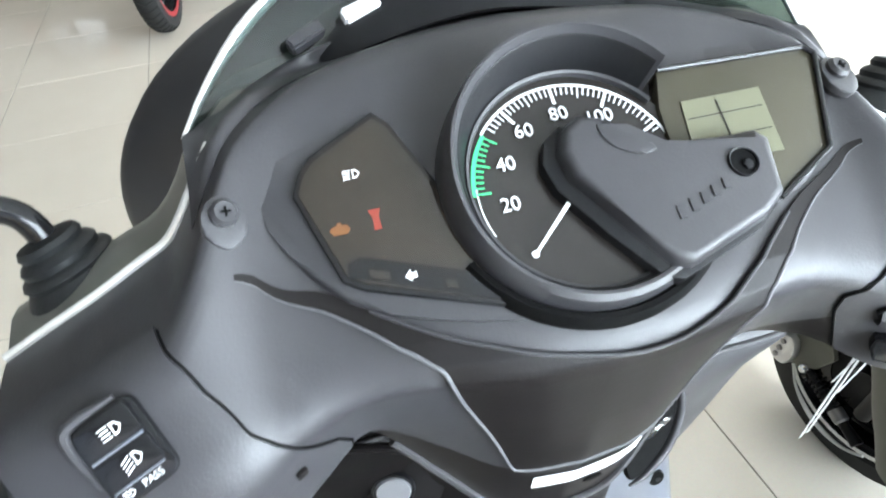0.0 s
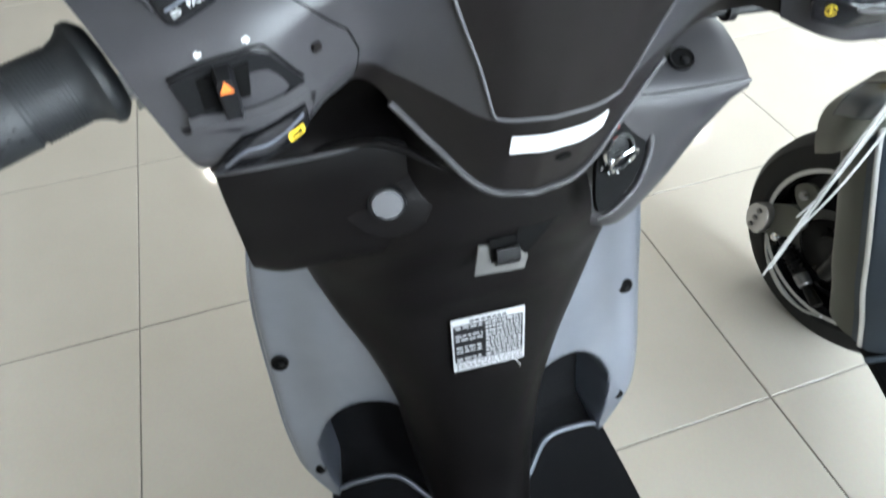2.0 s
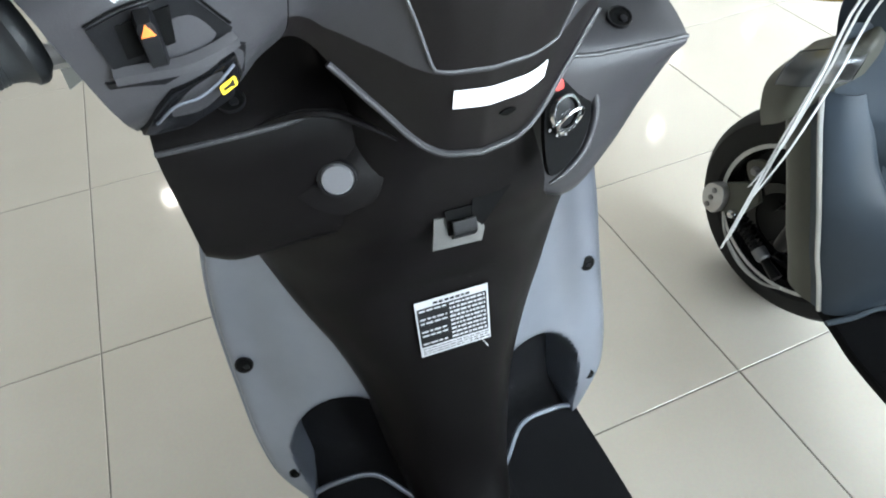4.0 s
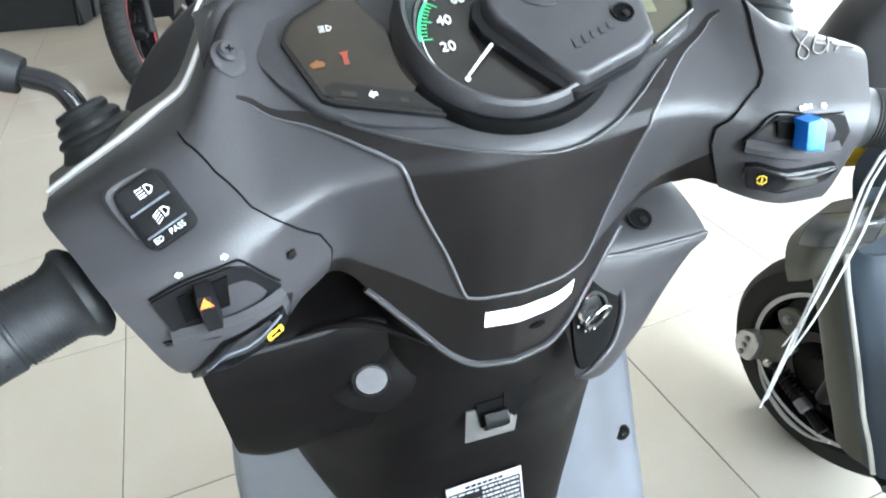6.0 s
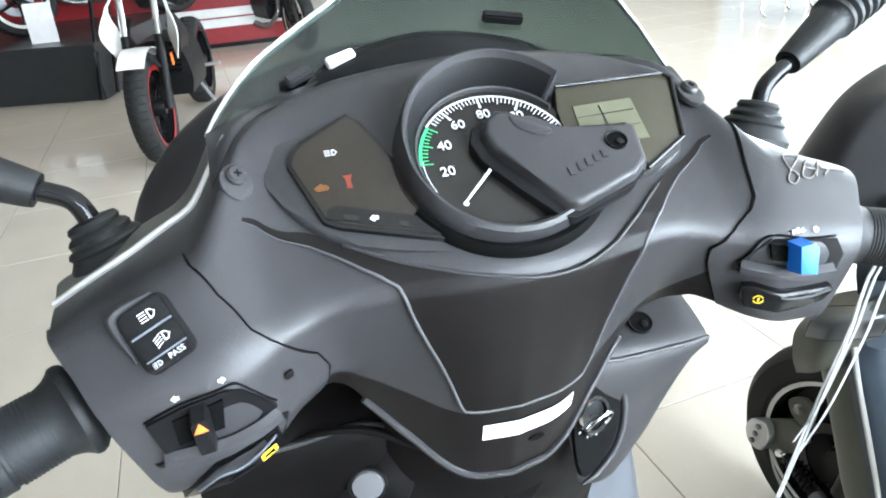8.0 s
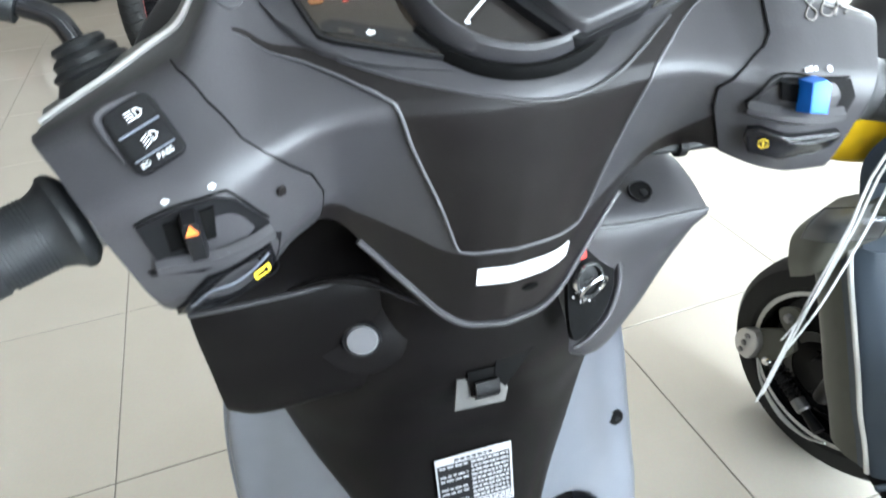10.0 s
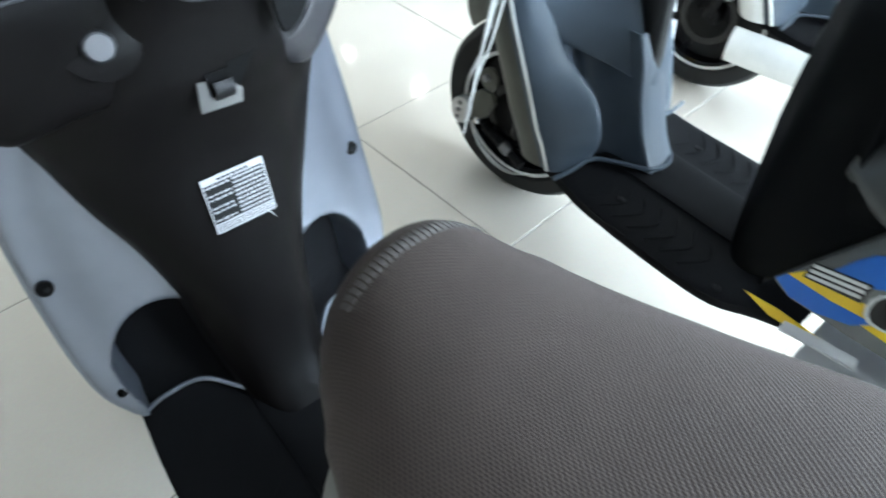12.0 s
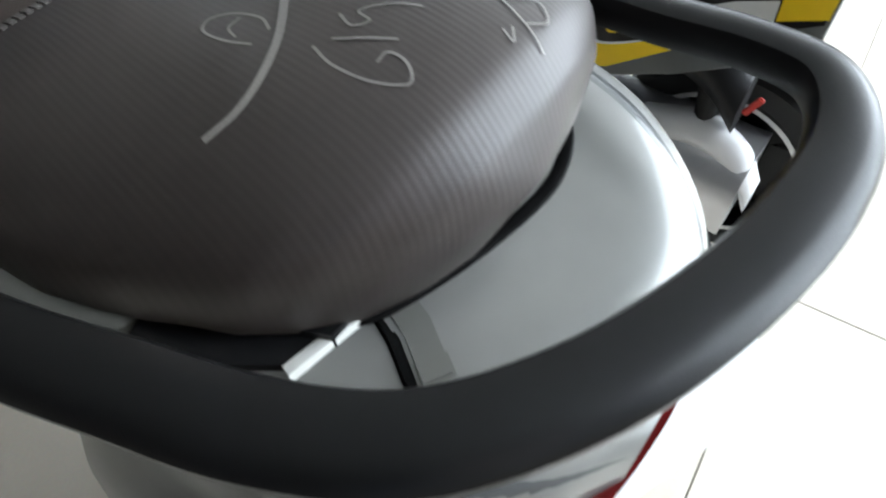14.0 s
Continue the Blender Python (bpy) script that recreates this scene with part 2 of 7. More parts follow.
def loft_rows(sections, nu, nv):
    """nu points along each section, nv sections between the given ones."""
    cols = [spline(s, nu) for s in sections]
    lines = [spline([c[i] for c in cols], nv) for i in range(nu)]
    return [[lines[i][j] for i in range(nu)] for j in range(nv)]


def loft(sections, nu, nv, close=False, cap=False, thick=0.0, out=None):
    """A smooth skin through sections."""
    return grid(loft_rows(sections, nu, nv), close, cap, abs(thick), out)


def tube(pts, r, seg=10, n=0, flat=1.0, caps=True):
    """A swept tube; r: one radius or one a point; flat squeezes it in z."""
    if n:
        rr = spline([(q, 0, 0) for q in r], n) if isinstance(r, (list, tuple)) else None
        r = [q[0] for q in rr] if rr else r
        pts = spline(pts, n)
    pts = [Vector(p) for p in pts]
    rows, side = [], None
    for i, p in enumerate(pts):
        d = (pts[min(i + 1, len(pts) - 1)] - pts[max(i - 1, 0)]).normalized()
        if side is None:
            side = d.cross(Vector((0, 0, 1)) if abs(d.z) < 0.9 else Vector((1, 0, 0))).normalized()
        side = (side - d * side.dot(d)).normalized()
        up = side.cross(d)
        q = r[i] if isinstance(r, (list, tuple)) else r
        rows.append([p + side * q * math.cos(2 * math.pi * k / seg) + up * q * flat * math.sin(2 * math.pi * k / seg) for k in range(seg)])
    return grid(rows, True, caps)


def axes(origin, normal, up=(0, 0, 1)):
    """A frame at origin whose z is normal and whose y is nearest to up."""
    n = Vector(normal).normalized()
    if abs(n.dot(Vector(up).normalized())) > 0.999:
        up = (0, 1, 0)
    y = (Vector(up) - n * n.dot(Vector(up))).normalized()
    x = y.cross(n)
    m = Matrix((x, y, n)).transposed().to_4x4()
    m.translation = Vector(origin)
    return m


def prism(outline, depth, m=None, bevel=0.0, taper=1.0, base=0.0, seg=2):
    """An extruded outline (u, v) from base to base + depth along the frame's z, with bevelled top rim."""
    bm = bmesh.new()
    cx, cy = sum(p[0] for p in outline) / len(outline), sum(p[1] for p in outline) / len(outline)
    lo = [bm.verts.new((u, v, base)) for u, v in outline]
    hi = [bm.verts.new((cx + (u - cx) * taper, cy + (v - cy) * taper, base + depth)) for u, v in outline]
    k = len(outline)
    bm.faces.new(lo[::-1])
    top = bm.faces.new(hi)
    for i in range(k):
        bm.faces.new((lo[i], lo[(i + 1) % k], hi[(i + 1) % k], hi[i]))
    if bevel:
        bmesh.ops.bevel(bm, geom=list(top.edges) + list(top.verts), offset=bevel, segments=seg, affect="EDGES", profile=0.6)
    if m is not None:
        bmesh.ops.transform(bm, matrix=m, verts=bm.verts)
    return bm


def rounded(w, h, r, n=4, cx=0.0, cy=0.0):
    out = []
    for sx, sy, a in ((1, 1, 0), (-1, 1, 90), (-1, -1, 180), (1, -1, 270)):
        for i in range(n + 1):
            t = radians(a + 90 * i / n)
            out.append((cx + sx * (w / 2 - r) + r * math.cos(t), cy + sy * (h / 2 - r) + r * math.sin(t)))
    return out


def circle(r, n=24, cx=0.0, cy=0.0):
    return [(cx + r * math.cos(2 * math.pi * i / n), cy + r * math.sin(2 * math.pi * i / n)) for i in range(n)]


def smooth_outline(pts, n):
    """A closed smooth outline through pts."""
    k = len(pts)
    p = [np.array(q, float) for q in pts]
    out = []
    for i in range(k):
        a, b, c, d = p[i - 1], p[i], p[(i + 1) % k], p[(i + 2) % k]
        for j in range(n):
            s = j / n
            out.append(tuple(0.5 * (2 * b + (c - a) * s + (2 * a - 5 * b + 4 * c - d) * s * s + (3 * b - a - 3 * c + d) * s ** 3)))
    return out


def lathe(profile, m, seg=28):
    """Profile of (radius, height) turned round the frame's z."""
    rows = [[m @ Vector((r * math.cos(2 * math.pi * k / seg), r * math.sin(2 * math.pi * k / seg), h)) for k in range(seg)] for r, h in profile]
    return grid(rows, True)


def box(x0, x1, y0, y1, z0, z1, bevel=0.0, m=None):
    bm = bmesh.new()
    bmesh.ops.create_cube(bm, size=1)
    bmesh.ops.transform(bm, matrix=Matrix.Translation(((x0 + x1) / 2, (y0 + y1) / 2, (z0 + z1) / 2)) @ Matrix.Diagonal((x1 - x0, y1 - y0, z1 - z0, 1)), verts=bm.verts)
    if bevel:
        bmesh.ops.bevel(bm, geom=bm.edges[:], offset=bevel, segments=2, affect="EDGES")
    if m is not None:
        bmesh.ops.transform(bm, matrix=m, verts=bm.verts)
    return bm


def merged(*bms):
    out = bmesh.new()
    for b in bms:
        me = bpy.data.meshes.new("piece")
        b.to_mesh(me)
        b.free()
        out.from_mesh(me)
        bpy.data.meshes.remove(me)
    return out


def words(text, size, m, mat, parent, name="lettering", depth=0.0003):
    cu = bpy.data.curves.new("text", "FONT")
    cu.body, cu.size, cu.extrude, cu.align_x, cu.align_y = text, size, depth, "CENTER", "CENTER"
    tmp = bpy.data.objects.new("text", cu)
    scene.collection.objects.link(tmp)
    me = bpy.data.meshes.new_from_object(tmp.evaluated_get(bpy.context.evaluated_depsgraph_get()))
    bpy.data.objects.remove(tmp)
    bpy.data.curves.remove(cu)
    me.transform(m)
    me.name = name
    return link(name, me, mat, parent, smooth=False)


def stroke(pts, width, height, lift, mat, parent, name, n=0):
    """A flat drawn line that follows a surface given by height(x, y)."""
    p = spline([(x, y, 0) for x, y in pts], n or 6 * len(pts))
    rows = []
    for i, q in enumerate(p):
        d = np.array(p[min(i + 1, len(p) - 1)]) - np.array(p[max(i - 1, 0)])
        d = d / (np.linalg.norm(d) + 1e-9)
        s = np.array((-d[1], d[0], 0)) * width / 2
        rows.append([(q[0] + k * s[0], q[1] + k * s[1], height(q[0] + k * s[0], q[1] + k * s[1]) + lift) for k in (-1, 0, 1)])
    return part(name, grid(rows), mat, parent)


# ---- the room ----
X0, X1, Y0, Y1, HIGH = ROOM


def room():
    tagged(part("ceiling", box(X0 - 0.2, X1 + 0.2, Y0 - 0.2, Y1 + 0.2, HIGH, HIGH + 0.15), M_CEIL, smooth=False), "white plastered showroom ceiling", "ceiling", kind="structure")
    tagged(part("wall_west", box(X0 - 0.2, X0, Y0 - 0.2, Y1 + 0.2, 0, HIGH), M_DARKWALL, smooth=False), "dark panelled showroom side wall", "wall", kind="structure")
    tagged(part("wall_north", box(X0, X1, Y1, Y1 + 0.2, 0, HIGH), M_WALL, smooth=False), "cream painted showroom back wall", "wall", kind="structure")

    def glazed(name, fixed, a0, a1, along):
        """A wall with one wide opening, low sill and mullions."""
        w = thing(name, "cream wall with a wide glazed shopfront", "wall", kind="structure")
        lo, hi, e0, e1 = 0.25, 2.95, a0 + 0.4, a1 - 0.4

        def slab(n, p0, p1, z0, z1, mat, t0=0.0, t1=0.2):
            s0, s1 = fixed[0] + (fixed[1] - fixed[0]) * t0 / 0.2, fixed[0] + (fixed[1] - fixed[0]) * t1 / 0.2
            s0, s1 = min(s0, s1), max(s0, s1)
            bm = box(p0, p1, s0, s1, z0, z1) if along == "x" else box(s0, s1, p0, p1, z0, z1)
            return part(n, bm, mat, w, smooth=False)

        slab("sill_wall", a0, a1, 0, lo, M_WALL)
        slab("lintel", a0, a1, hi, HIGH, M_WALL)
        slab("pier", a0, e0, lo, hi, M_WALL)
        slab("pier", e1, a1, lo, hi, M_WALL)
        k = 5
        for i in range(k):
            p = e0 + (e1 - e0) * i / k
            pane = slab("pane", p + 0.03, e0 + (e1 - e0) * (i + 1) / k - 0.03, lo, hi, M_PANE, 0.09, 0.1)
            pane.visible_shadow = False
            if i:
                slab("mullion", p - 0.03, p + 0.03, lo, hi, M_ALU, 0.06, 0.14)

    glazed("wall_south", (Y0, Y0 - 0.2), X0, X1, "x")
    glazed("wall_east", (X1, X1 + 0.2), Y0, Y1, "y")


room()


def downlight(x, y, power):
    d = thing("ceiling_light", "round recessed white ceiling downlight, lit", "ceiling light", "ceiling lights", at=(x, y, HIGH))
    m = Matrix.Rotation(math.pi, 4, "X")
    part("rim", lathe([(0.058, -0.0), (0.058, 0.006), (0.085, 0.008), (0.092, 0.0)], m, 24), M_CEIL, d)
    part("diffuser", lathe([(0.0, 0.003), (0.057, 0.003)], m, 24), M_LAMP, d)
    lamp = bpy.data.lights.new("downlight", "SPOT")
    lamp.energy, lamp.color, lamp.spot_size, lamp.spot_blend, lamp.shadow_soft_size = power, (1.0, 0.93, 0.84), radians(130), 0.8, 0.045
    ob = new("downlight_lamp", lamp)
    ob.matrix_world = Matrix.Translation((x, y, HIGH - 0.03))
    return d


for lx, ly in ((-1.42, 6.85), (-1.27, 5.20), (-1.21, 8.60), (3.92, 4.37), (3.69, 5.46), (4.95, 5.57), (6.3, 5.85), (6.1, 7.05),
               (1.4, 2.2), (3.6, 0.4), (2.0, 6.6)):
    downlight(lx, ly, 28 if lx > 3.5 else 44)

# ---- the scooters ----
DASH = axes((0, -0.1546, 1.0983), (0, -0.54, 0.84), (0, 0.84, 0.54))

# profile of the handlebar cover at distances from its middle: front edge, top, ridge, back, bottom (y, z)
COVER = [
    (0.000, (-0.045, 1.096), (-0.112, 1.124), (-0.221, 1.053), (-0.212, 1.000), (-0.190, 0.903)),
    (0.030, (-0.050, 1.096), (-0.114, 1.123), (-0.220, 1.053), (-0.210, 1.000), (-0.188, 0.907)),
    (0.060, (-0.066, 1.096), (-0.118, 1.121), (-0.215, 1.053), (-0.196, 1.005), (-0.176, 0.947)),
    (0.085, (-0.090, 1.102), (-0.124, 1.115), (-0.212, 1.050), (-0.192, 1.008), (-0.168, 0.978)),
    (0.108, (-0.126, 1.110), (-0.146, 1.106), (-0.218, 1.044), (-0.210, 1.000), (-0.176, 0.974)),
    (0.122, (-0.144, 1.094), (-0.180, 1.088), (-0.226, 1.041), (-0.221, 0.994), (-0.190, 0.966)),
    (0.135, (-0.148, 1.076), (-0.198, 1.074), (-0.229, 1.038), (-0.225, 0.991), (-0.198, 0.963)),
    (0.165, (-0.150, 1.061), (-0.202, 1.065), (-0.231, 1.035), (-0.226, 0.990), (-0.200, 0.962)),
    (0.205, (-0.151, 1.041), (-0.202, 1.050), (-0.228, 1.026), (-0.222, 0.985), (-0.196, 0.960)),
]


def eased(keys, n, soft):
    """Straight runs between keys with softly rounded corners: n samples."""
    q = np.array(keys, float)
    u = np.linspace(0, len(q) - 1, n)
    out = np.zeros((n, q.shape[1]))
    w = np.linspace(-soft, soft, 9)
    for d in w:
        v = u + d * np.minimum(1, np.minimum(u, len(q) - 1 - u) / soft)
        out += np.stack([np.interp(v, range(len(q)), q[:, k]) for k in range(q.shape[1])], 1)
    return out / len(w)


COVER_LINES = [eased([c[k] for c in COVER], 141, 0.40) for k in range(1, 6)]
COVER_GRID = np.array([eased([COVER_LINES[k][i] for k in range(5)], 41, 0.13 if i < 70 else 0.13 + 0.09 * min(1, (i - 70) / 20)) for i in range(141)])
COVER_X = np.interp(np.linspace(0, 8, 141), range(9), [c[0] for c in COVER])


def cover_at(x, s):
    """A point of the handlebar cover: x across, s from 0 (front edge) to 4 (bottom)."""
    u = float(np.interp(min(abs(x), 0.205), COVER_X, range(141)))
    v = s * 10
    i, j = min(int(u), 139), min(int(v), 39)
    a, b = COVER_GRID[i], COVER_GRID[i + 1]
    p = (a[j] * (1 - v + j) + a[j + 1] * (v - j)) * (1 - u + i) + (b[j] * (1 - v + j) + b[j + 1] * (v - j)) * (u - i)
    return Vector((x, p[0], p[1]))


def cover_frame(x, s, lift=0.0, up=None):
    p = cover_at(x, s)
    du = cover_at(x + 0.004, s) - cover_at(x - 0.004, s)
    dv = cover_at(x, max(0, s - 0.08)) - cover_at(x, min(4, s + 0.08))
    n = du.cross(dv).normalized()
    if n.y > 0 and s > 1.2:
        n = -n
    if n.z < 0 and s <= 1.2:
        n = -n
    return axes(p + n * lift, n, up or dv)


def cover_patch(xs_of_s, s0, s1, ns, nx, lift, thick, x_end=0.192, side=1):
    """A shell over part of the cover, from x = xs_of_s(s) to x_end."""
    rows = []
    for i in range(ns):
        s = s0 + (s1 - s0) * i / (ns - 1)
        a = xs_of_s(s)
        row = []
        for j in range(nx):
            x = side * (a + (END(s, side) + 0.001 - a) * j / (nx - 1))
            f = cover_frame(x, s, lift)
            row.append(f.translation)
        rows.append(row)
    return grid(rows, thick=thick, out=(0, -0.6, 0.7))


def ease(table):
    def f(s):
        for (a, x), (b, y) in zip(table, table[1:]):
            if s <= b:
                return x + (y - x) * max(0, s - a) / (b - a)
        return table[-1][1]
    return f


def screw(parent, m, r=0.006, mat=None, name="screw", label=""):
    s = part(name, lathe([(0, 0.002), (r * 0.35, 0.002), (r * 0.75, 0.0022), (r, 0.0008), (r, -0.002)], m, 18), mat or M_STEEL, parent, label)
    part("slot", merged(box(-r * 0.36, r * 0.36, -r * 0.07, r * 0.07, 0.0021, 0.0025, m=m), box(-r * 0.07, r * 0.07, -r * 0.36, r * 0.36, 0.0021, 0.0025, m=m)), M_DEEP, s, smooth=False)
    return s


def hole_screw(parent, m, r=0.011):
    """A screw deep in a round well."""
    w = part("screw_well", lathe([(r * 0.86, -0.003), (r * 0.90, 0.0006), (r, 0.0009), (r * 1.05, -0.001)], m, 20), M_BLACK, parent)
    part("well_floor", prism(circle(r * 0.88, 18), 0.0010, m, base=-0.0008), M_DEEP, w)
    part("bolt", prism(circle(r * 0.36, 6), 0.0012, m @ Matrix.Translation((0.2 * r, -0.25 * r, 0)), 0.0004, base=0), M_BLACK, w)
    return w


def dashboard(parent):
    d = part("instrument_panel", prism(smooth_outline([(-0.104, -0.008), (-0.096, 0.006), (-0.060, 0.016), (-0.030, 0.028), (0.010, 0.034), (0.040, 0.022), (0.104, 0.018), (0.110, 0.006), (0.096, -0.034), (0.056, -0.050), (0.010, -0.064), (-0.030, -0.064), (-0.080, -0.046)], 4), 0.0115, DASH, 0.0025, base=-0.014), M_COVER, parent, "matte charcoal instrument surround")
    def wv(v):
        return -0.0045 + 0.88 * (v + 0.006) + max(0, v) * 0.40

    left = [(u, wv(v)) for u, v in ((-0.0892, -0.010), (-0.0865, -0.003), (-0.0825, 0.0015), (-0.060, 0.0110), (-0.056, 0.008), (-0.029, -0.060), (-0.029, -0.064), (-0.034, -0.0655), (-0.074, -0.0485), (-0.0795, -0.0445))]
    out = [(u, wv(v)) for u, v in ((-0.0910, -0.010), (-0.0880, -0.0015), (-0.0832, 0.0032), (-0.0595, 0.0130), (-0.0546, 0.009), (-0.0274, -0.0600), (-0.0272, -0.0660), (-0.0335, -0.0677), (-0.0752, -0.0505), (-0.0812, -0.0460))]
    DW = DASH @ Matrix.Translation((0, 0, -0.0052))
    w = part("warning_lamp_window", prism(out, 0.0112, DW, 0.0008, base=-0.006), M_GLOSS, d, "gloss black window frame")
    part("pane", prism(left, 0.0012, DW, 0.0004, base=0.0045), M_WINDOW, w, "smoked warning lamp pane")
    lift = DW @ Matrix.Translation((0, 0, 0.0059))

    def lamp_icon(u, v, k, mat, turn=0):
        m = lift @ Matrix.Translation((u, wv(v), 0)) @ Matrix.Rotation(radians(turn), 4, "Z") @ Matrix.Scale(k, 4)
        body = [(0.1, -0.5), (0.5, -0.45), (0.85, 0), (0.5, 0.45), (0.1, 0.5)]
        hollow = [(0.22, -0.32), (0.48, -0.28), (0.68, 0), (0.48, 0.28), (0.22, 0.32)]
        bm = bmesh.new()
        a, b = [bm.verts.new((*p, 0)) for p in body], [bm.verts.new((*p, 0)) for p in hollow]
        for i in range(5):
            bm.faces.new((a[i], a[(i + 1) % 5], b[(i + 1) % 5], b[i]))
        for i in range(4):
            y = -0.42 + 0.28 * i
            bm.faces.new([bm.verts.new(p) for p in ((-0.85, y - 0.06, 0), (-0.1, y - 0.06, 0), (-0.1, y + 0.06, 0), (-0.85, y + 0.06, 0))])
        bmesh.ops.transform(bm, matrix=m, verts=bm.verts)
        return bm

    strip = part("lamp_strip", prism([(u, wv(v)) for u, v in ((-0.0790, -0.0450), (-0.0350, -0.0650), (-0.0300, -0.0635), (-0.0300, -0.0575), (-0.0740, -0.0385), (-0.0785, -0.0400))], 0.0003, DW, base=0.0057), M_GLOSS, w, "gloss black strip along the pane", smooth=False)
    for u0, u1 in ((-0.0725, -0.0665), (-0.050, -0.0465)):
        part("lamp_block", prism([(u, wv(-0.0430 - 0.425 * (u + 0.0745) - d)) for u, d in ((u0, 0.0), (u1, 0.0), (u1, 0.0032), (u0, 0.0032))], 0.0002, DW, base=0.0061), M_WINDOW, strip, smooth=False)
    part("high_beam_symbol", lamp_icon(-0.071, -0.006, 0.0034, M_WHITE), M_WHITE, w, smooth=False)
    part("engine_symbol", merged(prism([(-0.003, -0.002), (0.003, -0.002), (0.0045, 0.0), (0.003, 0.0022), (0.001, 0.0022), (0.001, 0.0034), (-0.001, 0.0034), (-0.001, 0.0022), (-0.003, 0.002), (-0.0045, 0.0005)], 0.0002, lift @ Matrix.Translation((-0.0785, wv(-0.0270), 0)) @ Matrix.Scale(0.75, 4))), M_AMBER, w, smooth=False)
    part("fuel_symbol", prism([(-0.0028, 0.005), (0.0028, 0.005), (0.0014, 0.0015), (0.0016, -0.0045), (-0.0016, -0.0045), (-0.0014, 0.0015)], 0.0002, lift @ Matrix.Translation((-0.0665, wv(-0.0258), 0)) @ Matrix.Scale(0.75, 4)), M_REDDIM, w, smooth=False)
    part("turn_symbol", prism([(-0.0034, 0), (0, 0.0034), (0, 0.0016), (0.003, 0.0016), (0.003, -0.0016), (0, -0.0016), (0, -0.0034)], 0.0002, lift @ Matrix.Translation((-0.0600, wv(-0.0495), 0.0004)) @ Matrix.Scale(0.6, 4)), M_WHITE, w, smooth=False)
    # speedometer ring, open towards the digital display
    cx, cy = 0.004, -0.0225

    def arc_ring(prof, a0, a1, n):
        rows = []
        for i in range(n):
            a = radians(a0 + (a1 - a0) * i / (n - 1))
            k = 0.5 + 0.5 * math.sin(a)
            rows.append([DASH @ Vector((cx + (r + q * k) * math.cos(a), cy + (r + q * k) * math.sin(a), h + g * k)) for r, h, q, g in prof])
        return grid(rows, True, True)

    part("speedometer_hood", arc_ring([(0.0398, 0.003, 0, 0), (0.0408, 0.0068, 0.0046, 0.0120), (0.0414, 0.0080, 0.0054, 0.0138), (0.0426, 0.0082, 0.0052, 0.0136), (0.0446, 0.0070, 0.0046, 0.0100), (0.0462, 0.001, 0.0048, 0.001), (0.0462, -0.003, 0.0048, 0), (0.0398, -0.003, 0, 0)], 40, 324, 90), M_COVER, d, "raised matte hood round the speedometer")
    # inner wall of the hood, its shadow put in as black
    part("hood_wall_shade", arc_ring([(0.0393, 0.003, 0, 0), (0.0402, 0.0066, 0.0044, 0.0114), (0.0406, 0.0068, 0.0046, 0.0118), (0.0398, 0.003, 0, 0)], 42, 322, 80), M_BLACK, d, "inner wall of the hood, black for its shade")
    part("dial_ring", arc_ring([(0.0384, 0.003, 0, 0), (0.0386, 0.0046, 0, 0.0006), (0.0396, 0.0050, 0, 0.0008), (0.0400, 0.003, 0, 0)], 34, 326, 80), M_COVER, d, "thin grey ring round the dial")
    # slightly raised near-black ring, coloured as the shade of a groove
    part("hood_groove", arc_ring([(0.0462, -0.001, 0.0045, 0), (0.0470, 0.0022, 0.0045, 0), (0.0490, 0.0025, 0.0045, 0), (0.0515, -0.001, 0.0045, 0), (0.0515, -0.003, 0.0045, 0), (0.0462, -0.003, 0.0045, 0)], 205, 330, 60), M_DEEP, d)
    g = part("speedometer", prism(circle(0.0405, 48, cx, cy), 0.003, DASH, base=0), M_GAUGE, d, "black speedometer dial with white figures")
    face = DASH @ Matrix.Translation((0.003, -0.025, 0.0033))

    def arc(r0, r1, a0, a1, n=24):
        rows = []
        for i in range(n):
            a = radians(a0 + (a1 - a0) * i / (n - 1))
            rows.append([face @ Vector((r * math.cos(a), r * math.sin(a), 0.0002)) for r in (r0, r1)])
        return grid(rows)

    part("scale_arc", arc(0.0369, 0.0379, 18, 140, 50), M_WHITE, g, smooth=False)
    part("economy_arc", arc(0.0360, 0.0374, 140, 176, 20), M_GREEN, g, "green economy band", smooth=False)
    part("economy_line", arc(0.0357, 0.0361, 172, 200, 20), M_WHITE, g, smooth=False)
    for i in range(0, 63):
        a = 218 - i * 32 / 10
        if a < 20 or a > 136:
            continue
        ln = 0.0062 if i % 10 == 0 else 0.0042 if i % 5 == 0 else 0.003
        wd = 0.0011 if i % 10 == 0 else 0.0005
        t = face @ Matrix.Rotation(radians(a), 4, "Z")
        tick = bmesh.new()
        tick.faces.new([tick.verts.new(t @ Vector(p)) for p in ((0.0366 - ln, -wd / 2, 0.0003), (0.0366, -wd / 2, 0.0003), (0.0366, wd / 2, 0.0003), (0.0366 - ln, wd / 2, 0.0003))])
        part("scale_mark", tick, M_WHITE, g, smooth=False)
    for i in range(11):
        t = face @ Matrix.Rotation(radians(141 + 3.4 * i), 4, "Z")
        ln = 0.0052 if i % 5 == 0 else 0.0032
        tick = bmesh.new()
        tick.faces.new([tick.verts.new(t @ Vector(p)) for p in ((0.0364 - ln, -0.0003, 0.0003), (0.0364, -0.0003, 0.0003), (0.0364, 0.0003, 0.0003), (0.0364 - ln, 0.0003, 0.0003))])
        part("economy_mark", tick, M_GREEN, g, smooth=False)
